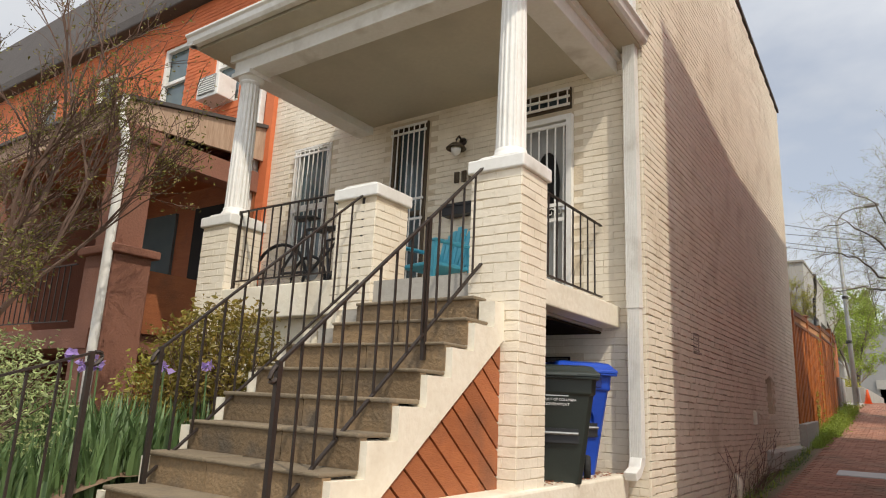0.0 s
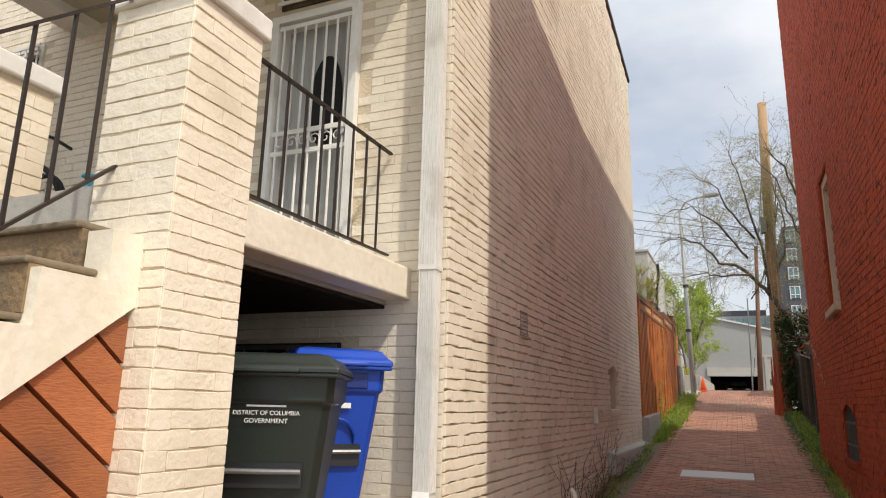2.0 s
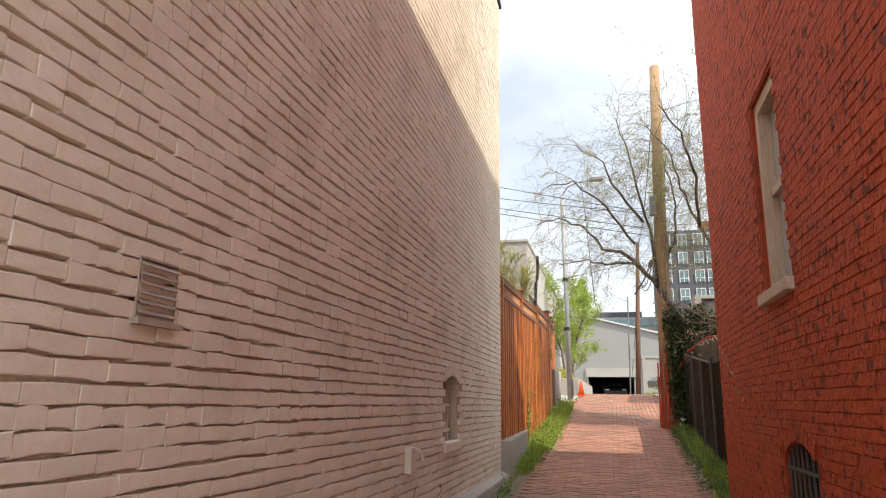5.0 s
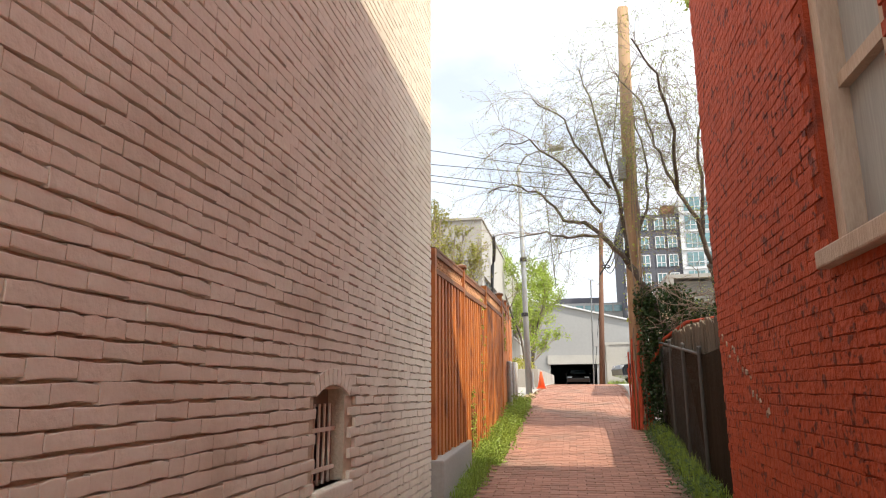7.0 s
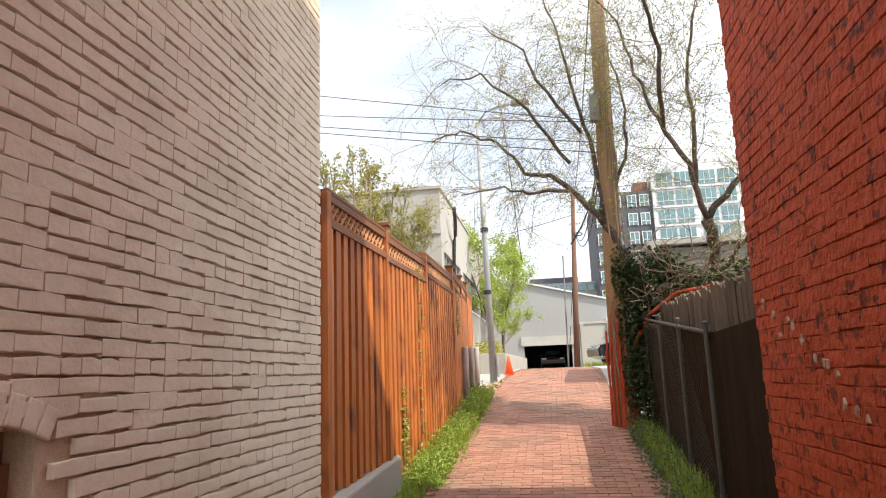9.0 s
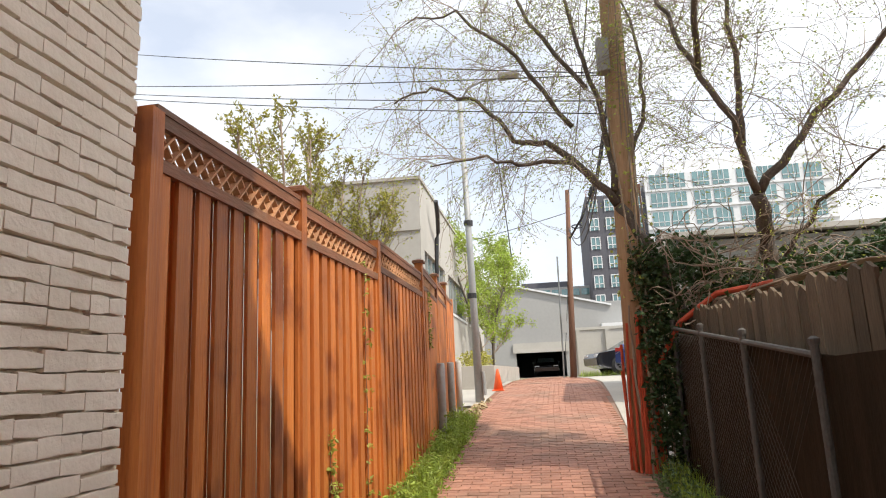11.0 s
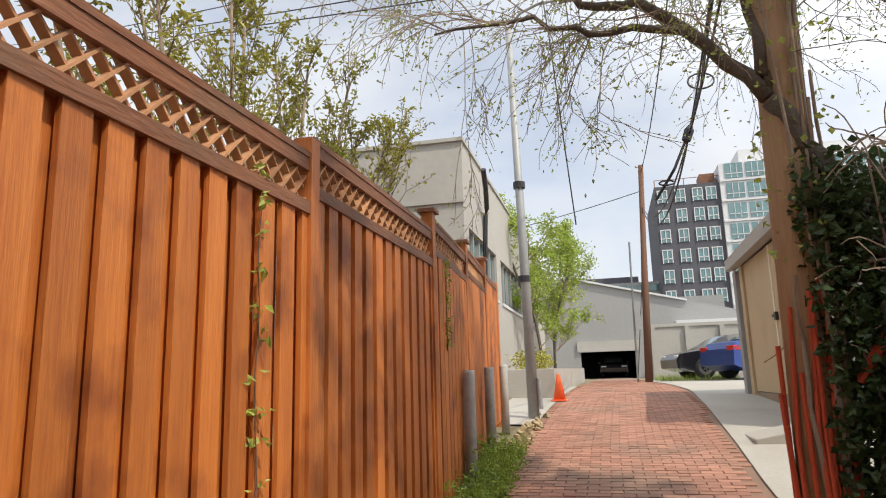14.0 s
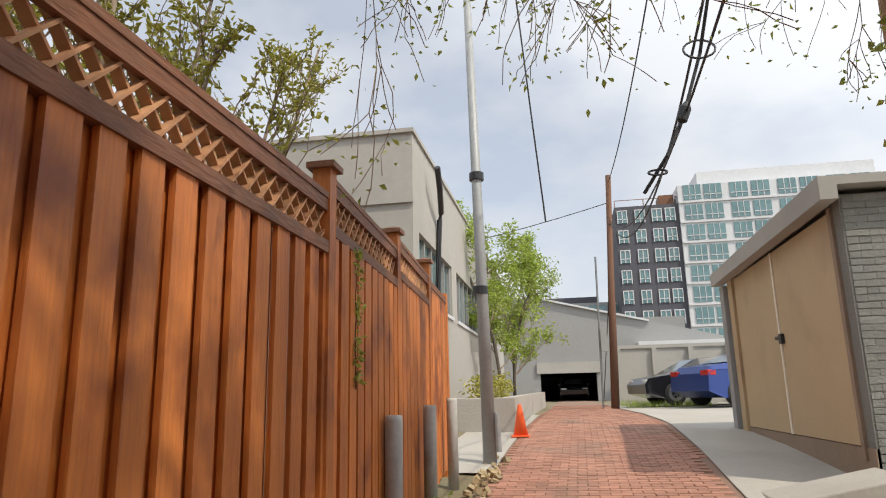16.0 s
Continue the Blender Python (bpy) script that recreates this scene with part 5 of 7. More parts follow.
for y in (16.4, 17.6, 18.8, 20.0):
    part("post", Mb().tube([(0.93, y, ground_z(y) - 0.05), (0.93, y, ground_z(y) + 1.50)], 0.022, n=10).lathe([(0.028, 0), (0.03, 0.03), (0.01, 0.045)], (0.93, y, ground_z(y) + 1.5), n=10), M_OLDGALV, ch)
part("top_rail", Mb().tube([(0.93, 16.4, ground_z(16.4) + 1.45), (0.93, 20.3, ground_z(20.3) + 1.45)], 0.019, n=8), M_OLDGALV, ch)
wires = Mb()
y = 15.0
while y < 20.2:
    for s in (1, -1):
        pts = []
        for t in (0.0, 1.0):
            yy = y + s * t * 1.4 * 0.9 + (0 if s > 0 else 1.26)
            pts.append((0.93, yy, ground_z(yy) + 0.05 + 1.4 * t))
        if 16.3 < pts[0][1] < 20.3 and 16.3 < pts[1][1] < 20.3:
            wires.tube(pts, 0.0017, n=3, cap=False)
    y += 0.07
part("mesh", wires, M_OLDGALV, ch)

# ---- poles, lamp and wires ----
up = thing("utility_pole", (0.58, 20.3, 1.6), "tall wooden utility pole wrapped in vines", "utility pole")
part("shaft", Mb().tube([(0.58, 20.3, 1.4), (0.61, 20.3, 4.0), (0.66, 20.3, 7.0), (0.72, 20.3, 9.5)], 0.145, n=18, r1=0.105), M_POLE, up, smooth=True)
part("bracket", Mb().box(0.44, 0.57, 20.08, 20.24, 6.0, 6.4), M_GREYWALL, up)
rr = random.Random(3)
for i in range(14):
    a = rr.uniform(2.2, 6.0)
    x, y = 0.60 + 0.17 * math.cos(a), 20.3 + 0.17 * math.sin(a)
    h = rr.uniform(0.8, 1.7)
    part("conduit", Mb().tube([(x + rr.uniform(-0.04, 0.04), y - 0.05, ground_z(y)), (x, y, ground_z(y) + h * 0.5), (x + rr.uniform(-0.08, 0.05), y, ground_z(y) + h)], 0.015, n=7), M_CONDUIT, up, "orange-red conduit sleeve")
part("conduit", Mb().tube([(0.78, 20.1, 2.70), (1.0, 19.95, 3.1), (1.35, 19.8, 3.36), (1.8, 19.5, 3.40)], 0.03, n=8), M_CONDUIT, up, "orange-red conduit sleeve")
p2 = thing("utility_pole", (0.66, 39.3, 2.5), "slim brown wooden pole beside the parking lot", "utility pole")
part("shaft", Mb().tube([(0.66, 39.3, 2.4), (0.80, 39.3, 6.0), (0.98, 39.3, 9.9)], 0.13, n=14, r1=0.09), M_POLE2, p2, smooth=True)
part("box", Mb().box(0.36, 0.55, 39.1, 39.3, 4.2, 4.9), M_GREYWALL, p2)
part("rod", Mb().tube([(0.3, 39.2, 2.5), (0.38, 39.2, 7.2)], 0.03, n=6), M_GALV, p2)
sl = thing("street_lamp", (-1.73, 26.1, 2.2), "tall grey metal street lamp with a curved arm", "street lamp")
part("pole", Mb().tube([(-1.70, 26.1, 2.1), (-1.74, 26.1, 5.0), (-1.80, 26.1, 8.45)], 0.085, n=14, r1=0.05), M_LAMPPOST, sl, smooth=True)
part("arm", Mb().tube([(-1.80, 26.1, 8.4), (-1.6, 26.1, 8.7), (-1.3, 26.1, 8.82), (-0.85, 26.1, 8.86)], 0.025, n=8), M_LAMPPOST, sl, smooth=True)
part("head", Mb().prism([(-0.95, 8.82), (-0.55, 8.84), (-0.50, 8.88), (-0.6, 8.94), (-0.95, 8.92)], "y", 25.98, 26.22), M_GREYWALL, sl, bevel=0.02)
for z in (5.7, 4.2):
    part("band", Mb().tube([(-1.75, 26.1, z), (-1.75, 26.1, z + 0.1)], 0.095, n=12), M_BLACK, sl)
part("bolt_plate", Mb().tube([(-1.58, 26.05, 2.3), (-1.60, 26.05, 2.75)], 0.03, n=8), M_LAMPPOST, sl)

def wire(a, b, sag, r=0.012, n=18):
    a, b = Vector(a), Vector(b)
    return Mb().tube([a.lerp(b, i / n) - Vector((0, 0, sag * 4 * (i / n) * (1 - i / n))) for i in range(n + 1)], r, n=5)
for k, (a, b, s) in enumerate((((-14.67, 28.44, 12.54), (0.66, 20.3, 6.04), 0.12), ((-14.65, 28.44, 11.33), (0.66, 20.3, 6.03), 0.12), ((-14.64, 28.44, 11.23), (0.66, 20.3, 5.70), 0.12), ((-14.63, 28.44, 11.14), (0.66, 20.3, 5.54), 0.12), ((0.71, 20.3, 9.2), (0.98, 39.3, 9.7), 0.6), ((0.64, 20.3, 6.3), (0.92, 39.3, 8.4), 1.2), ((0.98, 39.3, 9.0), (-14, 44, 8.2), 0.5), ((0.86, 39.3, 7.2), (0.3, 39.2, 2.5), 0.0))):
    solo("overhead_cable", wire(a, b, s, 0.008 if k < 4 else 0.014), M_CABLE, "thin black overhead cable", "cable", "overhead cables")
ga = thing("guy_wire", (0.7, 30, 5), "black cable with splice loops hanging from the poles", "cable")
part("cable", wire((1.05, 22.6, 8.2), (0.92, 39.3, 8.3), 1.9, 0.018), M_CABLE, ga)
part("cable", Mb().tube([(1.15, 24.2, 7.9), (1.00, 24.7, 7.1), (0.92, 25.0, 6.60), (0.70, 25.0, 5.95), (0.47, 25.0, 5.45), (0.22, 25.2, 5.10)], 0.02, n=6), M_CABLE, ga)
part("splice_box", Mb().lathe([(0.02, -0.13), (0.06, -0.10), (0.065, 0.05), (0.03, 0.12)], n=12, m=pose(0.69, 25.0, 5.93, 0, 20, 0)), M_CABLE, ga)
for c, r in (((0.92, 25.0, 6.66), 0.17), ((0.37, 25.1, 5.30), 0.10)):
    part("loop", Mb().tube([(c[0] + r * math.cos(q * math.pi / 8), c[1] + 0.3 * r * math.sin(q * math.pi / 8), c[2] + r * (0.8 if r > 0.15 else 0.4) * math.sin(q * math.pi / 8)) for q in range(17)], 0.013, n=5), M_CABLE, ga)
solo("hanging_wire", Mb().tube([(-1.25, 26.1, 8.84), (-1.16, 25.5, 8.5), (-1.07, 25.0, 7.55), (-0.96, 25.0, 6.0), (-0.87, 25.0, 4.80)], 0.010, n=5), M_CABLE, "thin loose black wire hanging down", "cable")

# ---- far end of the alley ----
drive = Mb()
ry = [20.8 + 0.8 * i for i in range(30)]
drive.raw([p for y in ry for p in ((right_edge(y) + 0.02, y, ground_z(y) + 0.004), (14.0, y, ground_z(y) + 0.14))], [(2 * i, 2 * i + 1, 2 * i + 3, 2 * i + 2) for i in range(len(ry) - 1)])
solo("pavement", drive, M_CONC, "pale concrete driveway beside the brick alley", "driveway", kind="structure")
solo("kerb", Mb().prism([(0.9, 1.9), (1.9, 1.9), (1.9, 2.26), (0.9, 2.05)], "y", 23.9, 24.62), M_CONC, "low sloped concrete ramp before the shed", "ramp", kind="structure", bevel=0.015)
lpad = Mb()
ry = [25.5 + 0.8 * i for i in range(12)]
lpad.raw([p for y in ry for p in ((-4.0, y, ground_z(y) + 0.03), (left_edge(y) - 0.02, y, ground_z(y) + 0.0))], [(2 * i, 2 * i + 1, 2 * i + 3, 2 * i + 2) for i in range(len(ry) - 1)])
solo("pavement", lpad, M_CONC, "concrete apron before the retaining wall", "pavement", kind="structure")

bl = thing("stucco_building", (-6.5, 36, 2.3), "pale grey concrete building with teal window bands", "building", kind="structure")
SW = [(29.6, 33.2, 4.75, 5.95), (33.9, 38.5, 4.75, 5.95), (39.5, 43.5, 4.75, 5.95)]
m = Mb()
wall_with_holes(m, "x", -3.6, -3.28, 29.1, 46, 2.0, 7.75, SW)
part("side_wall", m, M_BCONC, bl)
part("front_wall", Mb().box(-11, -3.6, 29.1, 29.4, 2.0, 7.75), M_BCONC, bl)
part("front_band", Mb().box(-11, -3.26, 29.05, 29.1, 6.38, 6.46).box(-4.6, -4.55, 29.07, 29.1, 2.0, 6.38), M_BCONC, bl)
part("parapet", Mb().box(-11, -3.24, 29.04, 29.3, 7.72, 7.80).box(-3.5, -3.24, 29.3, 46, 7.72, 7.80), M_BCONC, bl)
part("roof", Mb().box(-11, -3.6, 29.4, 46, 7.4, 7.5), M_SHINGLE, bl)
part("far_wall", Mb().box(-11, -3.6, 45.7, 46, 2.0, 7.75), M_BCONC, bl)
wn = part("window", Mb().box(-6.2, -5.5, 29.06, 29.09, 4.9, 5.9), M_TEAL, bl)
for a, b, c, d in SW:
    wn = part("window", Mb().box(-3.42, -3.40, a, b, c, d), M_TEAL, bl)
    n = int((b - a) / 0.7)
    for i in range(n + 1):
        y = lerp(a + 0.03, b - 0.03, i / n)
        part("mullion", Mb().box(-3.40, -3.33, y - 0.03, y + 0.03, c, d), M_GREYWALL, wn)
    part("sill", Mb().box(-3.40, -3.24, a - 0.05, b + 0.05, c - 0.08, c), M_PALE, wn)
part("gooseneck", Mb().tube([(-3.28, 31.3, 4.7), (-3.20, 31.3, 6.6), (-3.15, 31.25, 6.75), (-3.05, 30.6, 7.05), (-3.02, 30.2, 7.4)], 0.06, n=8), M_BLACK, bl, "black steel gooseneck bracket")
rt = thing("retaining_wall", (-2.3, 34, 2.4), "low pale concrete retaining wall with planting", "retaining wall", kind="structure")
part("front", Mb().box(-5.0, -1.62, 29.3, 29.55, 2.1, 2.92), M_CONC, rt, bevel=0.015)
part("side", Mb().prism([(29.55, 2.2), (45, 2.3), (45, 3.05), (29.55, 2.92)], "x", -1.86, -1.62), M_CONC, rt)
part("fill", Mb().box(-3.28, -1.86, 29.55, 45, 2.2, 2.86), M_SOIL, rt)
co = thing("traffic_cone", (-1.50, 28.6, ground_z(28.6)), "orange traffic cone with a white collar", "traffic cone")
z = ground_z(28.6)
part("base", Mb().box(-1.64, -1.36, 28.46, 28.74, z, z + 0.025), M_CONE, co, bevel=0.008)
part("cone", Mb().lathe([(0.115, 0), (0.03, 0.45), (0.02, 0.47)], (-1.50, 28.6, z + 0.025), n=20), M_CONE, co, smooth=True)
part("collar", Mb().lathe([(0.066, 0), (0.042, 0.14), (0.038, 0.14)], (-1.50, 28.6, z + 0.27), n=20), M_WHITE, co, smooth=True)

gg = thing("garage_building", (3, 70, 2.5), "large grey warehouse with a dark garage entrance", "building", kind="structure")
part("wall", Mb().prism([(-12.5, 2.0), (-2.4, 2.0), (-2.4, 4.3), (1.15, 4.3), (1.15, 2.0), (9.0, 2.0), (9.0, 6.3), (4.6, 7.4), (-2.0, 9.05), (-12.5, 10.2)], "y", 62, 62.5), M_GREYWALL, gg)
part("side_wall", Mb().box(-12.5, 9.0, 75, 75.5, 2.0, 9.0), M_GREYWALL, gg)
# garage darkness is put into the colour of its inside surfaces
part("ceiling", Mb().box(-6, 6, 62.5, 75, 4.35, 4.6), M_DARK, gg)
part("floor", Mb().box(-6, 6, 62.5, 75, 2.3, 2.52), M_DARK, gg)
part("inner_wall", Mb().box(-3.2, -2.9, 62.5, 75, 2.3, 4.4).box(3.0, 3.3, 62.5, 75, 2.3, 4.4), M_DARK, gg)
part("lintel", Mb().box(-2.6, 1.4, 61.85, 62.0, 4.25, 4.95), M_BCONC, gg, "pale concrete lintel band")
part("roof_edge", Mb().bar((-2.0, 61.95, 9.05), (4.6, 61.95, 7.4), 0.3, 0.12), M_PALE, gg)
part("annex", Mb().box(3.7, 9.5, 60.5, 62, 2.0, 6.0), M_PALE, gg)
fb = thing("distant_building", (-2, 112, 3), "distant office building with a glazed top floor", "building", kind="structure")
part("block", Mb().box(-16, 10, 118, 130, 2, 16.0), M_GREYWALL, fb)
part("penthouse", Mb().box(-3.2, 4.5, 119, 128, 16.0, 17.0), M_DKBRICK, fb)
for i in range(9):
    part("pane", Mb().box(-3 + 1.5 * i, -1.8 + 1.5 * i, 117.85, 118.0, 14.6, 15.6), M_TEAL, fb)

ap = thing("apartment_building", (22, 118, 3), "tall apartment block in dark brick and pale cladding", "apartment building", kind="structure")
part("dark_wing", Mb().box(7.3, 16.0, 112, 130, 2, 28.6), M_DKBRICK, ap, "dark grey brick wing")
part("pale_wing", Mb().box(16.0, 42, 111.5, 130, 2, 31.0), M_PALE, ap, "pale clad wing")
part("penthouse", Mb().box(19.0, 42, 113, 130, 31.0, 33.2), M_PALE, ap)
part("roof_rail", Mb().bar((7.4, 112.2, 29.6), (16, 112.2, 29.6), 0.08, 0.08).box(7.35, 7.45, 112.1, 112.3, 28.6, 29.6).box(11.3, 11.4, 112.1, 112.3, 28.6, 29.6).box(13.6, 15.6, 113, 116, 28.6, 30.2), M_FRAIL, ap)
for fl in range(9):
    z = 3.4 + fl * 2.85
    for x in (8.3, 10.7, 13.0, 14.8):
        wn = part("window", Mb().box(x - 0.62, x + 0.62, 111.9, 112.0, z, z + 1.75), M_TEAL, ap)
        part("frame", Mb().box(x - 0.70, x - 0.58, 111.82, 111.92, z - 0.08, z + 1.83).box(x + 0.58, x + 0.70, 111.82, 111.92, z - 0.08, z + 1.83).box(x - 0.06, x + 0.06, 111.82, 111.92, z, z + 1.75).box(x - 0.58, x + 0.58, 111.82, 111.92, z + 1.7, z + 1.83).box(x - 0.58, x + 0.58, 111.82, 111.92, z + 0.5, z + 0.6), M_PALE, wn)
for fl in range(10):
    z = 3.2 + fl * 2.85
    for x in (17.9, 20.6, 24.0, 26.8, 30.2, 33.0, 36.4, 39.4):
        if z < 29:
            wn = part("window", Mb().box(x - 1.15, x + 1.15, 111.38, 111.5, z, z + 2.1), M_TEAL, ap)
            part("frame", Mb().box(x - 0.42, x - 0.34, 111.32, 111.42, z, z + 2.1).box(x + 0.34, x + 0.42, 111.32, 111.42, z, z + 2.1).box(x - 1.15, x + 1.15, 111.32, 111.42, z + 0.55, z + 0.65), M_PALE, wn)
    part("floor_band", Mb().box(16.0, 42, 111.3, 111.5, z - 0.45, z - 0.2), M_PALE, ap)
cw = thing("lot_wall", (8, 44, 2.5), "grey concrete panel wall along the parking lot", "wall", kind="structure")
part("wall", Mb().box(1.0, 16, 43.0, 43.2, 2.4, 4.5), M_BCONC, cw)
part("coping", Mb().box(0.95, 16, 42.95, 43.25, 4.5, 4.62), M_BCONC, cw)
for i in range(11):
    x = 1.05 + 1.25 * i
    part("rib", Mb().box(x, x + 0.16, 42.88, 43.0, 2.4, 4.5), M_BCONC, cw)

# ---- shed ----
sh = thing("shed", (3.6, 27, 2.3), "grey brick garage with tan plywood double doors", "garage", kind="structure")
m = Mb()
m.box(1.82, 5.6, 24.62, 24.85, 2.1, 4.78).box(5.4, 5.6, 24.85, 29.4, 2.1, 4.78).box(1.82, 5.4, 29.2, 29.4, 2.1, 4.6)
part("wall", m, M_GREYBRICK, sh)
brickwork(sh, M_GREYBRICK, frame_of((0, 24.62, 0), (1, 0, 0), (0, -1, 0)), 1.84, 5.6, 2.15, 4.78, seed=41)
part("jamb", Mb().box(1.79, 1.88, 24.80, 24.88, 2.3, 4.70), M_DULLPAINT, sh)
part("jamb", Mb().box(1.76, 1.90, 28.85, 29.1, 2.35, 4.72), M_TAN, sh)
for a, b in ((24.9, 26.83), (26.86, 28.83)):
    d = part("door_leaf", Mb().box(1.80, 1.85, a, b, 2.42, 4.66), M_TAN, sh, "tan plywood door leaf")
part("handle", Mb().box(1.755, 1.80, 26.70, 26.80, 3.50, 3.62).box(1.765, 1.785, 26.80, 26.98, 3.56, 3.60), M_BLACK, sh)
part("astragal", Mb().box(1.785, 1.80, 26.81, 26.87, 2.42, 4.66), M_STUCCO, sh)
part("fascia", Mb().prism([(24.45, 4.70), (29.5, 4.64), (29.5, 4.84), (24.45, 4.93)], "x", 1.60, 1.76), M_BCONC, sh, "pale concrete roof edge")
part("roof", Mb().prism([(24.45, 4.84), (29.5, 4.78), (29.5, 4.84), (24.45, 4.93)], "x", 1.76, 5.75), M_BCONC, sh)
part("plinth", Mb().box(1.81, 2.1, 24.62, 29.3, 1.9, 2.41), M_DULLPAINT, sh)
part("side_post", Mb().box(1.70, 1.80, 29.15, 29.4, 2.3, 4.6), M_GREYWALL, sh)

sh.location.x += 0.12

# ---- cars ----
def car(name, cx, cy, turn, paint, label):
    c = thing(name, (0, 0, 0), label, "car", "parked cars")
    prof = [(-2.25, 0.35), (-2.28, 0.62), (-2.15, 0.80), (-1.35, 0.95), (-0.55, 1.36), (0.55, 1.43), (1.45, 1.12), (2.05, 1.05), (2.22, 0.85), (2.25, 0.40), (1.8, 0.22), (-1.8, 0.22)]
    body = Mb()
    n = len(prof)
    rows = [(-0.88, 0.96, 0.0), (-0.90, 1.0, 0.0), (-0.72, 1.0, 1.0), (0.72, 1.0, 1.0), (0.90, 1.0, 0.0), (0.88, 0.96, 0.0)]
    vs = []
    for w, k, hi in rows:
        for x, z in prof:
            vs.append((x * k, w, z if hi or z < 0.9 else 0.9 + (z - 0.9) * 0.25))
    body.raw(vs, [(i * n + j, i * n + (j + 1) % n, (i + 1) * n + (j + 1) % n, (i + 1) * n + j) for i in range(len(rows) - 1) for j in range(n)] + [tuple(range(n))[::-1], tuple(range((len(rows) - 1) * n, len(rows) * n))])
    part("body", body, paint, c, smooth=False, bevel=0.03)
    for s in (-1, 1):
        part("side_window", Mb().raw([(-1.15, s * 0.885, 0.95), (1.35, s * 0.885, 0.98), (0.55, s * 0.745, 1.36), (-0.55, s * 0.745, 1.30)], [(0, 1, 2, 3)]), M_GLASS, c)
        part("tail_lamp", Mb().box(1.98, 2.235, s * 0.72 - 0.17, s * 0.72 + 0.17, 0.80, 0.94), M_TAIL, c, "red tail lamp", bevel=0.02)
        part("headlamp", Mb().box(-2.24, -2.0, s * 0.68 - 0.18, s * 0.68 + 0.18, 0.62, 0.76), M_PALE, c, "clear headlamp", bevel=0.03)
        part("mirror", Mb().box(-0.95, -0.78, s * 0.96 - 0.07, s * 0.96 + 0.07, 0.93, 1.06), paint, c, bevel=0.03)
        for x in (-1.38, 1.38):
            wh = part("wheel", Mb().lathe([(0.20, -0.10), (0.31, -0.10), (0.335, -0.06), (0.335, 0.06), (0.31, 0.10), (0.20, 0.10)], n=24, m=pose(x, s * 0.80, 0.335, 90, 0, 0)), M_RUBBER, c, smooth=True)
            part("rim", Mb().lathe([(0.03, 0.0), (0.21, -0.01), (0.225, 0.015), (0.03, 0.03)], n=20, m=pose(x, s * 0.895, 0.335, 90 if s > 0 else -90, 0, 0)), M_CHROME, wh)
            for q in range(5):
                part("spoke", Mb().bar((x, s * 0.915, 0.335), (x + 0.2 * math.cos(q * 1.2566), s * 0.915, 0.335 + 0.2 * math.sin(q * 1.2566)), 0.02, 0.05, (0, 1, 0)), M_CHROME, wh)
    part("windscreen", Mb().raw([(-1.30, -0.66, 0.975), (-1.30, 0.66, 0.975), (-0.62, 0.58, 1.345), (-0.62, -0.58, 1.345)], [(0, 1, 2, 3)]), M_GLASS, c)
    part("rear_window", Mb().raw([(1.42, -0.62, 1.15), (1.42, 0.62, 1.15), (0.68, 0.56, 1.41), (0.68, -0.56, 1.41)], [(3, 2, 1, 0)]), M_GLASS, c)
    c.matrix_basis = pose(cx, cy, ground_z(cy) + 0.06, 0, 0, turn)
car("car", 3.55, 40.0, 12, M_CARK, "black sedan parked on the concrete lot")
car("car", 4.55, 38.0, 203, M_CARB, "dark blue sedan parked on the concrete lot")
car("car", -0.3, 65.5, 90, M_CARK, "dark car inside the garage entrance")

# ---- trees and plants ----
def tree(name, base, d, length, r, depth, label, seed, leaf=None, leaf_size=0.05, per=1, spread=0.06, wood=None, limbs=(), **kw):
    rr = random.Random(seed)
    t = thing(name, base, label, "tree")
    wood = wood or M_BARK
    tips, trunk, twigs = [], Mb(), Mb()
    pts = [Vector(base)]
    dd = Vector(d).normalized()
    for _ in range(5):
        dd = (dd + Vector((rr.gauss(0, 0.1), rr.gauss(0, 0.1), 0))).normalized()
        pts.append(pts[-1] + dd * length / 5)
    trunk.tube(pts, r, n=12, r1=r * 0.7)
    part("trunk", trunk, M_BARK, t, smooth=True)
    for f, ld, ll, lr in limbs:
        k = f * 5
        p = pts[int(min(4, k))].lerp(pts[int(min(4, k)) + 1], k - int(min(4, k)))
        grow(twigs, rr, p, ld, ll, lr, depth, tips, **kw)
    part("bough_work", twigs, wood, t)
    if leaf:
        cr = Mb()
        leaf_cloud(cr, tips, leaf_size, per, spread, rr)
        part("crown", cr, leaf, t)
    return t, tips

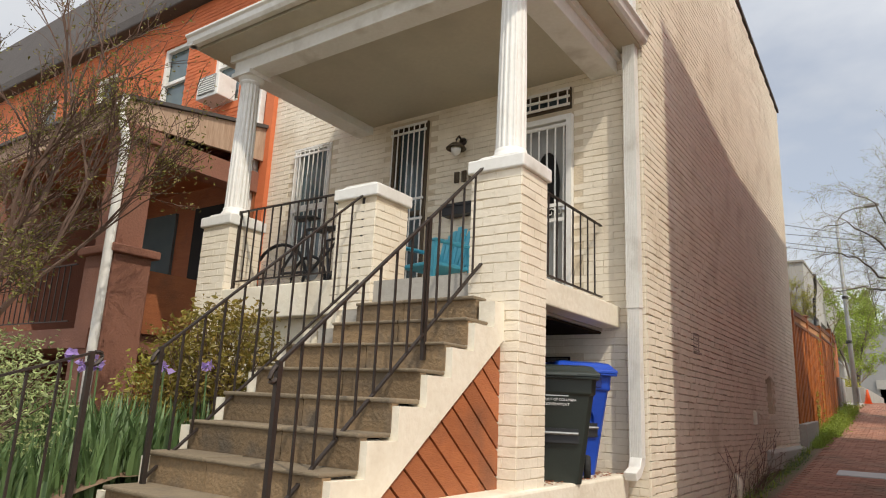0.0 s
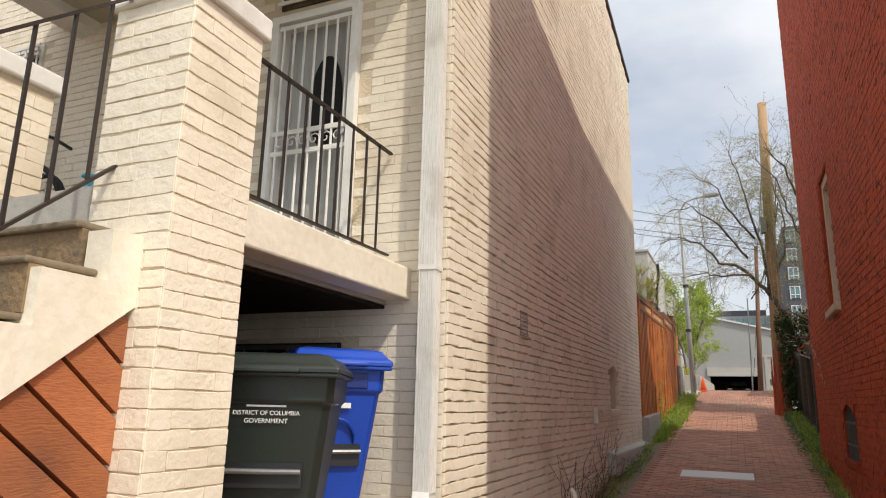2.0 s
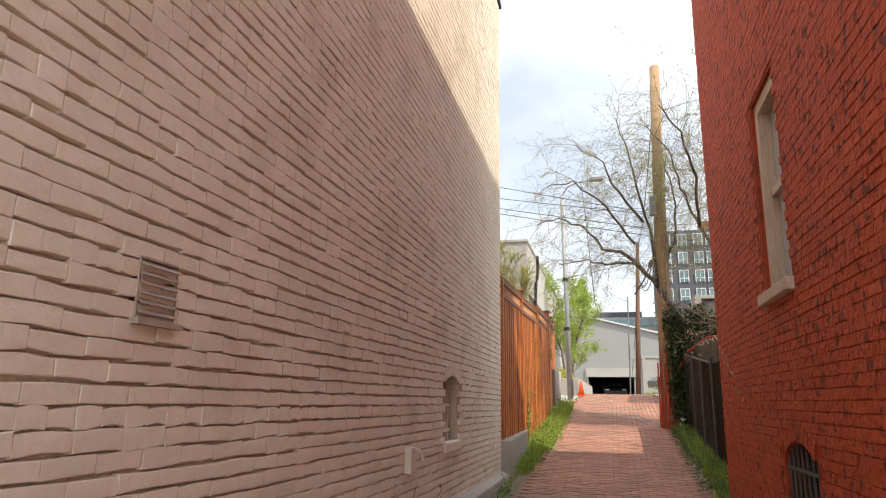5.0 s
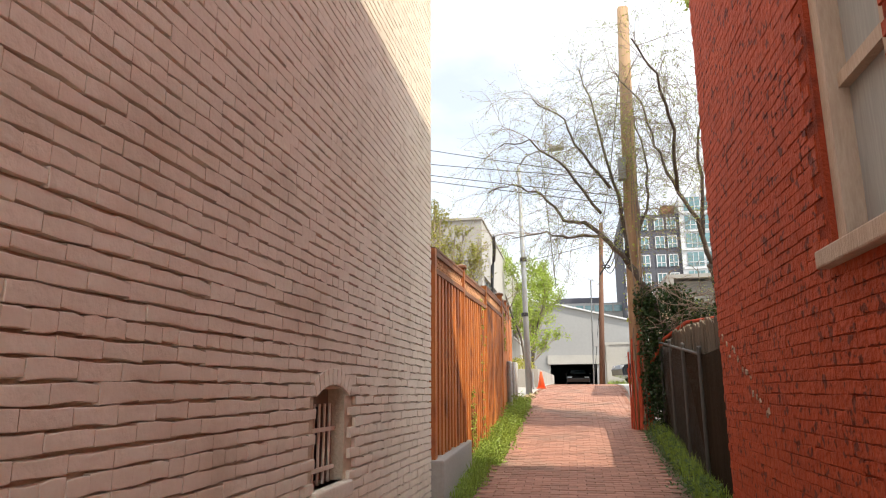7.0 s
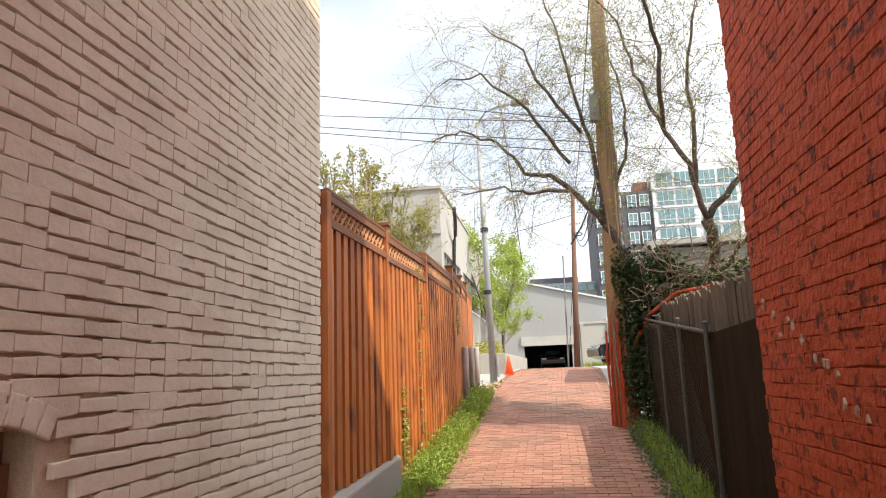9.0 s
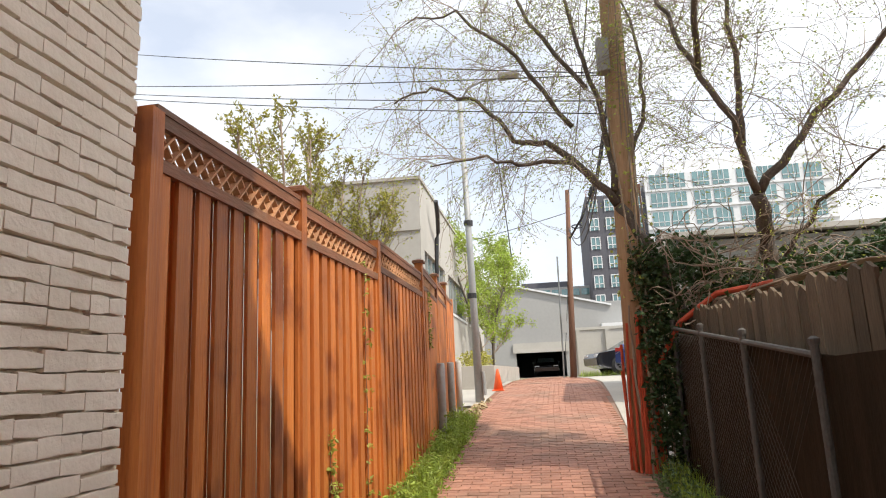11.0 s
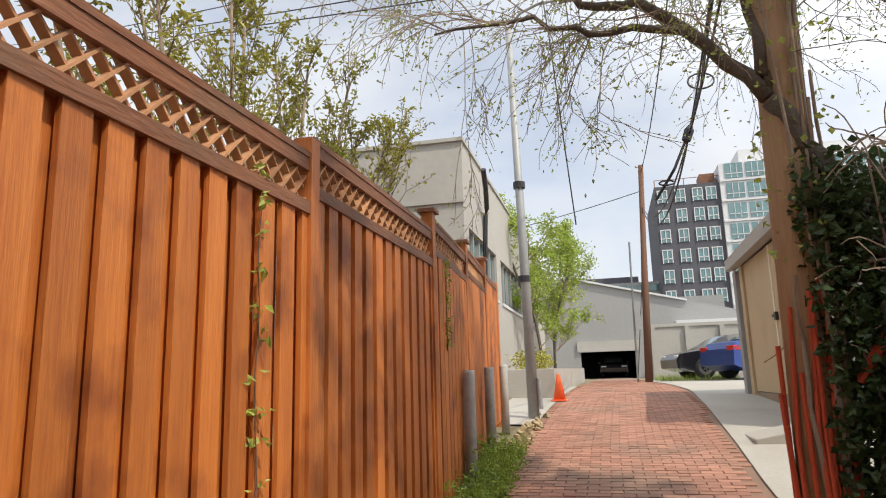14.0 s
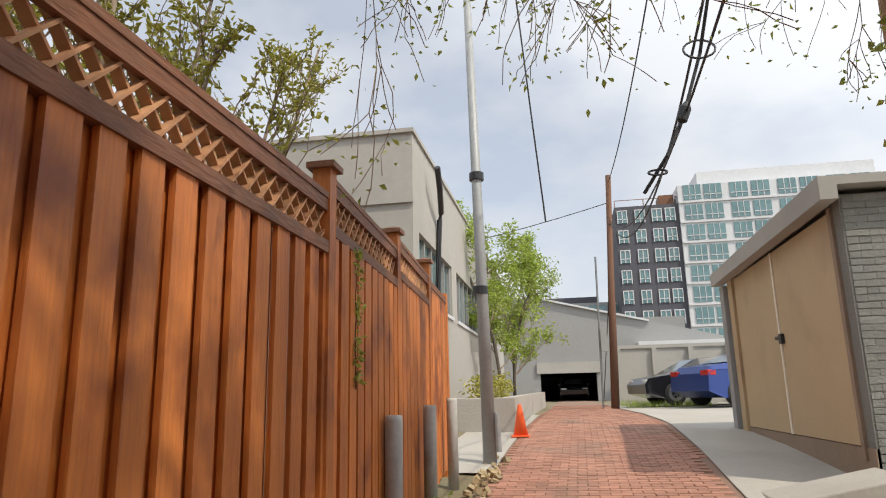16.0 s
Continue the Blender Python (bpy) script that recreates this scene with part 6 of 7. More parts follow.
def shaped_tree(name, paths, label, seed, wood, twig, leaf, leaf_size, step=0.105, twig_len=0.85, per=1, up=-0.10, thick=0.0075):
    """A tree whose limbs follow the given lines, with twigs all along them."""
    rr = random.Random(seed)
    t = thing(name, paths[0][0][0], label, "tree")
    tips, tw = [], Mb()
    for pts, r, r1, first in paths:
        P = [Vector(p) for p in pts]
        fine = [P[0]]
        for p, q in zip(P, P[1:]):
            for k in range(1, 5):
                fine.append(p.lerp(q, k / 4) + Vector((rr.gauss(0, 0.02), rr.gauss(0, 0.02), rr.gauss(0, 0.02))))
        part("limb", Mb().tube(fine, r, n=9, r1=r1), wood, t, smooth=True)
        d, total = 0.0, sum((q - p).length for p, q in zip(fine, fine[1:]))
        for p, q in zip(fine, fine[1:]):
            d += (q - p).length
            if d / total > first:
                for _ in range(max(1, round((q - p).length / step))):
                    s = Vector((rr.gauss(0, 1), rr.gauss(0, 0.9), rr.gauss(0.25, 0.8))).normalized()
                    dr = ((q - p).normalized() * 0.6 + s).normalized()
                    grow(tw, rr, p.lerp(q, rr.random()), dr, twig_len * rr.uniform(0.6, 1.4), thick * rr.uniform(0.7, 1.5), 2, tips, bend=0.30, up=up, kids=(2, 3), angle=0.6, shrink=0.62, seg=4, rmin=0.002)
    part("twig_work", tw, twig, t)
    cr = Mb()
    leaf_cloud(cr, tips, leaf_size, per, 0.05, rr)
    part("crown", cr, leaf, t)
shaped_tree("tree", [
    ([(1.45, 20.3, 1.6), (1.25, 20.25, 2.7), (1.08, 20.2, 3.2), (0.91, 20.2, 3.64), (0.83, 20.2, 3.84), (0.52, 20.2, 4.45)], 0.085, 0.06, 2.0),
    ([(0.52, 20.2, 4.45), (0.12, 20.25, 4.98), (-0.2, 20.25, 5.22), (-0.56, 20.3, 5.32), (-0.95, 20.3, 5.85), (-1.5, 20.2, 6.05), (-2.0, 20.2, 5.9)], 0.05, 0.008, 0.1),
    ([(0.12, 20.25, 4.98), (-0.4, 20.0, 4.95), (-0.9, 19.8, 5.0), (-1.5, 19.6, 4.85)], 0.03, 0.007, 0.1),
    ([(0.5, 20.2, 4.6), (0.46, 20.3, 5.57), (0.25, 20.4, 6.5), (0.05, 20.3, 7.6), (-0.2, 20.3, 8.3)], 0.04, 0.01, 0.15),
    ([(0.3, 20.3, 5.9), (-0.3, 20.2, 6.8), (-0.55, 20.3, 7.4), (-1.1, 20.2, 7.7)], 0.03, 0.008, 0.1),
    ([(0.1, 20.2, 5.4), (-0.5, 19.9, 6.2), (-1.1, 19.7, 6.7), (-1.7, 19.6, 6.6)], 0.03, 0.008, 0.1),
    ([(0.52, 20.2, 4.5), (0.95, 20.5, 5.5), (1.0, 20.7, 6.6), (0.75, 20.7, 7.8)], 0.035, 0.01, 0.15)],
    "bare spring tree with drooping twigs and young leaves", 11, M_BARK, M_TWIG, M_LEAF, 0.030, per=1, step=0.062, twig_len=0.56, up=-0.16, thick=0.0046)
shaped_tree("tree", [
    ([(2.25, 20.0, 1.6), (2.1, 20.0, 2.9), (1.93, 19.9, 3.8), (1.80, 19.57, 4.29)], 0.10, 0.075, 2.0),
    ([(1.80, 19.57, 4.29), (1.55, 19.3, 4.98), (1.25, 19.3, 5.64), (0.98, 19.3, 6.31), (0.82, 19.3, 7.1), (0.4, 19.1, 7.6)], 0.042, 0.008, 0.1),
    ([(1.66, 19.42, 4.75), (1.72, 19.5, 5.59), (1.71, 19.5, 6.24), (1.9, 19.4, 7.4), (2.2, 18.9, 8.6)], 0.036, 0.010, 0.1),
    ([(1.80, 19.57, 4.29), (2.25, 19.5, 4.83), (2.9, 19.3, 5.5), (3.5, 19.0, 6.4)], 0.05, 0.014, 0.2),
    ([(1.98, 19.9, 3.6), (2.3, 19.4, 4.1), (2.7, 18.9, 4.5)], 0.03, 0.01, 0.2),
    ([(1.3, 19.3, 5.5), (1.2, 18.6, 6.3), (0.9, 17.9, 6.9), (0.5, 17.2, 7.2)], 0.035, 0.010, 0.1)],
    "dark-barked bare tree behind the grey fence", 14, M_BARK, M_TWIG, M_LEAF, 0.032, per=1, step=0.07, twig_len=0.65, thick=0.0048)
# tree hidden from view, added to throw dapples on the cedar fence
shaped_tree("tree", [
    ([(4.5, 18.3, 1.4), (4.4, 18.3, 4.5), (4.2, 18.2, 7.8)], 0.17, 0.12, 2.0),
    ([(4.2, 18.2, 7.8), (3.6, 17.9, 9.4), (3.1, 17.1, 10.1), (2.8, 16.5, 10.4)], 0.07, 0.014, 0.3),
    ([(4.2, 18.2, 7.8), (3.6, 18.7, 9.2), (3.0, 19.1, 9.8), (2.5, 19.5, 10.0)], 0.07, 0.014, 0.3),
    ([(4.2, 18.2, 7.8), (4.1, 19.1, 9.6), (3.0, 20.1, 9.6), (2.6, 20.8, 9.8)], 0.07, 0.014, 0.3),
    ([(4.2, 18.2, 7.8), (4.0, 18.1, 9.8), (3.6, 17.8, 11.2)], 0.07, 0.014, 0.3),
    ([(3.6, 17.9, 9.4), (3.0, 18.1, 10.4), (2.6, 18.3, 11.0)], 0.04, 0.012, 0.1),
    ([(3.6, 18.7, 9.2), (3.8, 19.5, 10.8), (3.0, 20.1, 10.8)], 0.04, 0.012, 0.1)],
    "unseen leafy tree that dapples the cedar fence", 15, M_BARK, M_TWIG, M_LEAF, 0.11, per=6, step=0.30, twig_len=0.5)
rr = random.Random(77)
bt = thing("bramble_thicket", (1.5, 20.2, 3.0), "tangle of bare pale bramble stems over the fence", "bramble", kind="stuff")
bm_, tp = Mb(), []
for _ in range(90):
    p = (rr.uniform(1.0, 2.4), rr.uniform(19.7, 20.6), rr.uniform(3.0, 3.9))
    grow(bm_, rr, p, (rr.gauss(0, 1), rr.gauss(0, 0.6), rr.uniform(-0.4, 0.8)), rr.uniform(0.3, 0.7), 0.010, 1, tp, bend=0.45, up=-0.05, kids=(1, 3), angle=0.8, shrink=0.7, seg=6, rmin=0.004)
part("bramble_stems", bm_, M_TWIG, bt, kind="stuff")
# dark mass of old ivy behind the grey fence
iv = thing("ivy_hedge", (2.6, 20.6, 1.7), "dense dark old ivy mass behind the grey fence", "hedge", kind="stuff")
lf, st, pts = Mb(), Mb(), []
for _ in range(9500):
    x = rr.uniform(1.15, 5.2)
    top = 3.90 + 0.16 * math.sin(x * 2.1) + 0.10 * math.sin(x * 5.3 + 1.0)
    pts.append((x, 20.6 + rr.gauss(0, 0.16), lerp(2.3, top, rr.random() ** 0.6)))
leaf_cloud(lf, pts, 0.075, 2, 0.06, rr, aspect=0.8)
for _ in range(60):
    x = rr.uniform(1.2, 5.0)
    st.tube([(x, 20.6, 1.7), (x + rr.gauss(0, 0.15), 20.6, 2.7), (x + rr.gauss(0, 0.3), 20.6 + rr.gauss(0, 0.15), 3.6)], 0.018, n=5, r1=0.006)
part("foliage", lf, M_DKLEAF, iv, kind="stuff")
part("stem_work", st, M_BARK, iv, kind="stuff")

def plume_shrub(base, plumes, label, seed):
    """Upright feathery stems fanning from one base, small leaf tufts all along."""
    rr = random.Random(seed)
    t = thing("tree", base, label, "tree")
    wood, lf = Mb(), Mb()
    b = Vector(base)
    for tip in plumes:
        e = Vector(tip)
        mid = b.lerp(e, 0.5) + Vector((0, (e.y - b.y) * 0.12, -0.1))
        line = [b, b.lerp(mid, 0.5), mid, mid.lerp(e, 0.5) + Vector((rr.gauss(0, 0.04), rr.gauss(0, 0.04), 0.02)), e]
        part("stem", Mb().tube(line, 0.035, n=7, r1=0.008), M_TWIG, t, smooth=True)
        for k in range(36):
            f = rr.uniform(0.45, 1.0)
            q = f * 4
            i = min(3, int(q))
            p = line[i].lerp(line[i + 1], q - i)
            ln = (1.15 - f) * 0.85 + 0.08
            tips = []
            grow(wood, rr, p, (rr.gauss(0, 0.7), rr.gauss(0, 0.7), 1.0), ln * rr.uniform(0.5, 1.1), 0.006, 1, tips, bend=0.16, up=0.12, kids=(1, 3), angle=0.45, shrink=0.6, seg=5, rmin=0.002)
            leaf_cloud(lf, tips, 0.048, 2, 0.02, rr, aspect=0.5, droop=-0.4)
    part("twig_work", wood, M_TWIG, t)
    part("crown", lf, M_OLIVE, t)
plume_shrub((-2.9, 20.1, 1.7), [(-2.95, 18.1, 4.85), (-2.75, 18.6, 5.15), (-3.2, 19.0, 5.3), (-2.7, 19.3, 5.2), (-2.9, 19.8, 5.45), (-2.6, 20.2, 5.1), (-3.1, 20.6, 5.6), (-2.55, 20.9, 5.3), (-2.45, 21.6, 5.1), (-2.40, 22.1, 5.5), (-2.35, 20.6, 4.7)],
    "multi-stemmed feathery shrub tree with small olive leaves", 17)
for i, (x, y, h) in enumerate(((-2.5, 36.5, 5.6), (-2.35, 39.0, 5.0), (-2.6, 42, 5.4))):
    tree("tree", (x, y, 2.8), (0, 0, 1), h * 0.75, 0.05, 3, "slender young tree with fresh lime-green leaves", 50 + i, M_LIME, 0.11, 3, 0.10, M_TWIG,
         [(f, (math.cos(a), math.sin(a), 0.9), 1.0, 0.02) for f, a in ((0.2, 0.3), (0.3, 2.4), (0.4, 4.4), (0.5, 1.2), (0.6, 3.3), (0.7, 5.3), (0.8, 0.6), (0.9, 2.7), (1.0, 4.6), (1.0, 1.5))],
         bend=0.2, up=0.14, kids=(2, 3), angle=0.5, shrink=0.6)
tree("tree", (-6.7, 2.5, 1.05), (-0.05, -0.02, 1), 0.9, 0.09, 5, "twiggy garden tree with sparse olive-green leaves", 23, M_GOLIVE, 0.036, 1, 0.05, M_RTWIG,
     [(0.6, (-0.5, 0.2, 1), 1.5, 0.045), (0.8, (0.15, -0.1, 1), 1.2, 0.04), (1.0, (0.0, 0.4, 1.2), 1.4, 0.045), (1.0, (-0.8, -0.3, 1.0), 1.5, 0.04), (0.9, (0.1, 0.5, 1.1), 1.2, 0.035), (1.0, (-0.2, -0.5, 1.3), 1.4, 0.04), (0.9, (-0.9, 0.5, 1.2), 1.6, 0.04), (0.3, (0.2, -0.35, 0.8), 1.0, 0.03), (0.5, (-0.3, -0.6, 0.6), 1.1, 0.03)],
     bend=0.20, up=0.08, kids=(2, 3), angle=0.5, shrink=0.69, rmin=0.0028)

def vine(name, pts, spread, n, size, material, label, seed, stems=6, thick=0.012):
    rr = random.Random(seed)
    v = thing(name, pts[0], label, "vine")
    st, lf = Mb(), Mb()
    P = [Vector(p) for p in pts]
    for _ in range(stems):
        st.tube([p + Vector((rr.gauss(0, spread * 0.6), rr.gauss(0, spread * 0.6), 0)) for p in P], thick, n=5, r1=thick * 0.5)
    part("stem_work", st, M_TWIG, v)
    leaf_cloud(lf, [P[i].lerp(P[i + 1], rr.random()) for i in [rr.randrange(len(P) - 1) for _ in range(n)]], size, 2, spread, rr, aspect=0.8)
    part("foliage", lf, material, v)
vine("climbing_vine", [(0.84, 20.15, 1.8), (0.84, 20.15, 2.9), (0.78, 20.15, 3.9)], 0.13, 2400, 0.06, M_DKLEAF, "dark ivy climbing the utility pole", 71)
vine("climbing_vine", [(0.64, 20.2, 3.4), (0.66, 20.22, 5.5), (0.69, 20.25, 7.2)], 0.13, 300, 0.045, M_LEAF, "thin vine with pale leaves on the utility pole", 72, 9)
dv = thing("woody_vine", (0.64, 20.45, 1.65), "thick dark woody vine stems on the utility pole", "vine")
rr = random.Random(78)
for k in range(7):
    q = rr.uniform(3.0, 6.2)
    h = rr.uniform(1.6, 3.0)
    part("stem", Mb().tube([(0.60 + 0.012 * z + (0.16 + rr.uniform(0, 0.05)) * math.cos(q + 0.25 * math.sin(z * 1.7 + k)), 20.3 + (0.16 + rr.uniform(0, 0.05)) * math.sin(q + 0.25 * math.sin(z * 1.7 + k)), 1.6 + z) for z in [h * i / 9 for i in range(10)]], 0.020, n=6, r1=0.010), M_TWIG, dv)
vine("climbing_vine", [(1.1, 20.3, 2.9), (1.5, 19.8, 3.3), (2.3, 19.2, 3.5), (3.1, 18.6, 3.5)], 0.16, 160, 0.08, M_DKLEAF, "dark bramble tangle over the grey fence", 73, 22)
def creeper(y0, z0, z1, label, seed, size=0.045, step=0.13):
    """A thin stem up the boards with a small rosette of leaves at each node."""
    rr = random.Random(seed)
    v = thing("climbing_vine", (fence_x(y0) + 0.06, y0, z0), label, "vine")
    st, lf = Mb(), Mb()
    n = int((z1 - z0) / step)
    line = [Vector((fence_x(y0) + 0.055, y0 + rr.gauss(0, 0.012), lerp(z0, z1, i / n))) for i in range(n + 1)]
    st.tube(line, 0.004, n=5, r1=0.002)
    for p in line:
        leaf_cloud(lf, [p + Vector((0.012, rr.gauss(0, 0.01), rr.gauss(0, 0.015)))], size, rr.randint(4, 9), 0.016, rr, aspect=0.5)
    part("stem", st, M_RTWIG, v)
    part("foliage", lf, M_LEAF, v)
creeper(18.2, 1.75, 3.60, "young creeper climbing the cedar fence", 74)
creeper(17.35, 1.42, 2.30, "young creeper at the foot of the cedar fence", 75, 0.05, 0.05)
creeper(17.45, 1.42, 1.95, "young creeper at the foot of the cedar fence", 76, 0.05, 0.05)
creeper(21.2, 3.0, 3.75, "young creeper hanging over the cedar fence", 79, 0.045, 0.05)

def verge(name, n, region, h, w, label, seed, material=None, lean=0.5):
    m = Mb()
    blades(m, random.Random(seed), n, region, h, w, lean)
    solo(name, m, material or M_GRASS, label, "grass", kind="stuff")
def strip(ya, yb, xa, xb):
    def f(rr):
        y = rr.uniform(ya, yb)
        return rr.uniform(xa(y), xb(y)), y, ground_z(y) - 0.02
    return f
def weeds(n, region, height, size, label, seed, material):
    """Low broad-leaved weeds: clumps of stalks with leaves up their length."""
    rr = random.Random(seed)
    lf, pts = Mb(), []
    for _ in range(n):
        x, y, z = region(rr)
        h = height * rr.uniform(0.3, 1.2) * (0.6 + 0.4 * math.sin(y * 3.1) ** 2)
        for k in range(7):
            pts.append((x + rr.gauss(0, 0.05), y + rr.gauss(0, 0.05), z + h * (k + 0.5) / 7))
    leaf_cloud(lf, pts, size, 2, 0.022, rr, aspect=0.42, droop=-0.3)
    solo("weeds", lf, material, label, "weeds", kind="stuff")
verge("grass", 1500, strip(17.2, 23.5, lambda y: fence_x(y) + 0.05, lambda y: -1.50), 0.26, 0.009, "fresh green grass along the fence foot", 81)
verge("grass", 500, strip(15.4, 17.2, lambda y: -1.84, lambda y: -1.62), 0.16, 0.009, "sparse grass along the concrete kerb", 88)
verge("grass", 1900, strip(14.6, 20.3, lambda y: 0.66, lambda y: 0.96), 0.20, 0.009, "green grass under the chain-link fence", 82)
verge("grass", 420, strip(7.5, 15.2, lambda y: -1.98, lambda y: -1.74), 0.13, 0.009, "sparse grass along the wall foot", 83)
verge("grass", 500, strip(9, 14.5, lambda y: 0.58, lambda y: 0.76), 0.15, 0.009, "sparse grass along the red wall", 84)
weeds(640, strip(17.2, 23.2, lambda y: fence_x(y) + 0.06, lambda y: -1.52), 0.34, 0.055, "bright leafy weeds along the fence foot", 181, M_GRASS)
weeds(60, strip(15.3, 17.2, lambda y: -1.82, lambda y: -1.6), 0.16, 0.045, "leafy weeds beside the concrete kerb", 182, M_GRASS)
weeds(230, strip(14.5, 20.2, lambda y: 0.58, lambda y: 0.93), 0.22, 0.05, "dark leafy weeds under the chain-link fence", 183, M_IRIS)
weeds(90, strip(8.2, 14.8, lambda y: -1.95, lambda y: -1.74), 0.16, 0.04, "straggling weeds along the wall foot", 184, M_IRIS)
weeds(70, strip(9.5, 14.4, lambda y: 0.55, lambda y: 0.75), 0.16, 0.04, "straggling weeds along the red wall", 185, M_IRIS)
dw, tp = Mb(), []
rr = random.Random(186)
for k in range(26):
    y = rr.choice((8.7, 9.6, 9.8, 10.1, 10.4)) + rr.gauss(0, 0.12)
    grow(dw, rr, (-1.90 + rr.gauss(0, 0.04), y, ground_z(y)), (rr.gauss(0.2, 0.3), rr.gauss(0, 0.4), 1), rr.uniform(0.25, 0.55), 0.005, 1, tp, bend=0.25, up=0.0, kids=(2, 3), angle=0.6, seg=4, rmin=0.002)
leaf_cloud(dw, tp[::3], 0.03, 1, 0.02, rr)
solo("dry_weeds", dw, M_RTWIG, "dry brown weed stalks against the wall foot", "weeds", kind="stuff")
lt = Mb()
for k in range(420):
    y = rr.uniform(8.5, 22.0)
    left = rr.random() < 0.5
    x = rr.uniform(-1.75, -1.35) if left else rr.uniform(0.35, 0.75)
    a, r0 = rr.uniform(0, 6.28), rr.uniform(0.008, 0.022)
    d = Vector((math.cos(a), math.sin(a), 0)) * r0
    e = Vector((-d.y, d.x, 0)) * 0.6
    p = Vector((x, y, ground_z(y) + 0.008))
    lt.raw([p - d, p + e + Vector((0, 0, 0.008)), p + d, p - e + Vector((0, 0, 0.005))], [(0, 1, 2, 3)])
solo("leaf_litter", lt, M_STRAW, "dry leaf scraps along the paving edges", "leaf litter", kind="stuff")
verge("grass", 900, strip(38.5, 42.8, lambda y: 1.0, lambda y: 3.5), 0.25, 0.014, "grass before the lot wall", 85)
def bed_at(xa, xb, ya, yb, z=1.1):
    return lambda rr: (rr.uniform(xa, xb), rr.uniform(ya, yb), z)
verge("iris_clump", 900, bed_at(-5.1, -3.95, 2.2, 3.1, 1.02), 0.50, 0.032, "clump of blue-green sword-leaved irises", 86, M_IRIS, 0.35)
verge("iris_clump", 350, bed_at(-4.4, -3.9, 1.6, 2.3, 0.9), 0.42, 0.030, "clump of blue-green sword-leaved irises", 87, M_IRIS, 0.35)
def shrub(name, c, rad, n, size, material, label, seed, twig=None):
    rr = random.Random(seed)
    s = thing(name, (c[0], c[1], 1.05), label, "shrub")
    st, lf, pts = Mb(), Mb(), []
    for _ in range(n):
        while True:
            q = Vector((rr.uniform(-1, 1), rr.uniform(-1, 1), rr.uniform(-1, 1)))
            if 0.35 < q.length < 1 + 0.15 * rr.random():
                break
        pts.append(Vector(c) + Vector((q.x * rad[0], q.y * rad[1], q.z * rad[2])))
    for p in pts[::12]:
        st.tube([(c[0] + rr.uniform(-0.1, 0.1), c[1] + rr.uniform(-0.1, 0.1), 1.05), Vector((c[0], c[1], 1.05)).lerp(p, 0.5) + Vector((0, 0, 0.05)), p], 0.008, n=4, r1=0.003)
    part("stem_work", st, twig or M_RTWIG, s)
    leaf_cloud(lf, pts, size, 3, 0.05, rr)
    part("foliage", lf, material, s)
shrub("shrub", (-4.5, 3.35, 1.70), (0.62, 0.45, 0.62), 2300, 0.052, M_BRONZE, "nandina shrub with green and bronze leaves", 91)
shrub("shrub", (-5.6, 3.6, 1.5), (0.5, 0.4, 0.45), 400, 0.06, M_OLIVE, "low olive-green shrub in the garden", 92)
shrub("shrub", (-4.75, 1.75, 1.25), (0.75, 0.55, 0.62), 1500, 0.042, M_VARI, "variegated cream and green shrub", 93)
shrub("shrub", (-6.0, 2.3, 1.45), (0.8, 0.55, 0.6), 1100, 0.045, M_VARI, "variegated cream and green shrub", 94)
shrub("shrub", (-2.4, 33, 3.1), (0.4, 2.5, 0.35), 300, 0.10, M_OLIVE, "low planting along the retaining wall", 95)
for i, (x, y, h) in enumerate(((-4.0, 2.0, 0.82), (-4.25, 2.75, 0.78), (-4.05, 2.95, 0.80), (-4.55, 2.45, 0.78), (-4.3, 2.2, 0.75))):
    fl = thing("iris_flower", (x, y, 1.0), "pale purple iris bloom on a green stalk", "flower", "iris blooms")
    part("stalk", Mb().tube([(x, y, 1.0), (x + 0.02, y, 1.0 + h * 0.6), (x, y, 1.0 + h)], 0.007, n=5), M_IRIS, fl)
    lf = Mb()
    leaf_cloud(lf, [(x, y, 1.0 + h)], 0.05, 12, 0.014, random.Random(i), aspect=0.9)
    part("petals", lf, M_PURPLE, fl)
lf = Mb()
rr = random.Random(66)
for _ in range(500):
    p = Vector((rr.uniform(-2.9, -2.18), rr.uniform(4.3, 6.0), 1.095))
    a = rr.uniform(0, 6.28)
    d = Vector((math.cos(a), math.sin(a), 0)) * 0.02
    s = Vector((-d.y, d.x, 0)) * 0.5
    lf.raw([p - d, p + s + Vector((0, 0, 0.006)), p + d, p - s + Vector((0, 0, 0.004))], [(0, 1, 2, 3)])
solo("utility_cover", Mb().box(-0.46, 0.46, -0.25, 0.25, -0.03, 0.012), M_PALE, "pale square utility cover in the alley paving", "utility cover", bevel=0.006).matrix_basis = Matrix.Translation((-0.69, 12.5, ground_z(12.5))) @ Matrix.Rotation(math.atan(0.084), 4, "X")
solo("leaf_litter", lf, M_PANEL, "scattered dry brown leaves on the ledge", "leaf litter", kind="stuff")
rb = Mb()
for _ in range(90):
    y = rr.uniform(21.5, 26.5)
    x = rr.uniform(-1.75, -1.5)
    s = rr.uniform(0.012, 0.045)
    rb.box(-s, s, -s * 0.8, s * 0.8, -s * 0.6, s * 0.6, pose(x, y, ground_z(y) + s * 0.4, rr.uniform(0, 60), rr.uniform(0, 60), rr.uniform(0, 180)))
solo("rubble", rb, M_STRAW, "broken stones and chips at the paving edge", "rubble", kind="stuff")

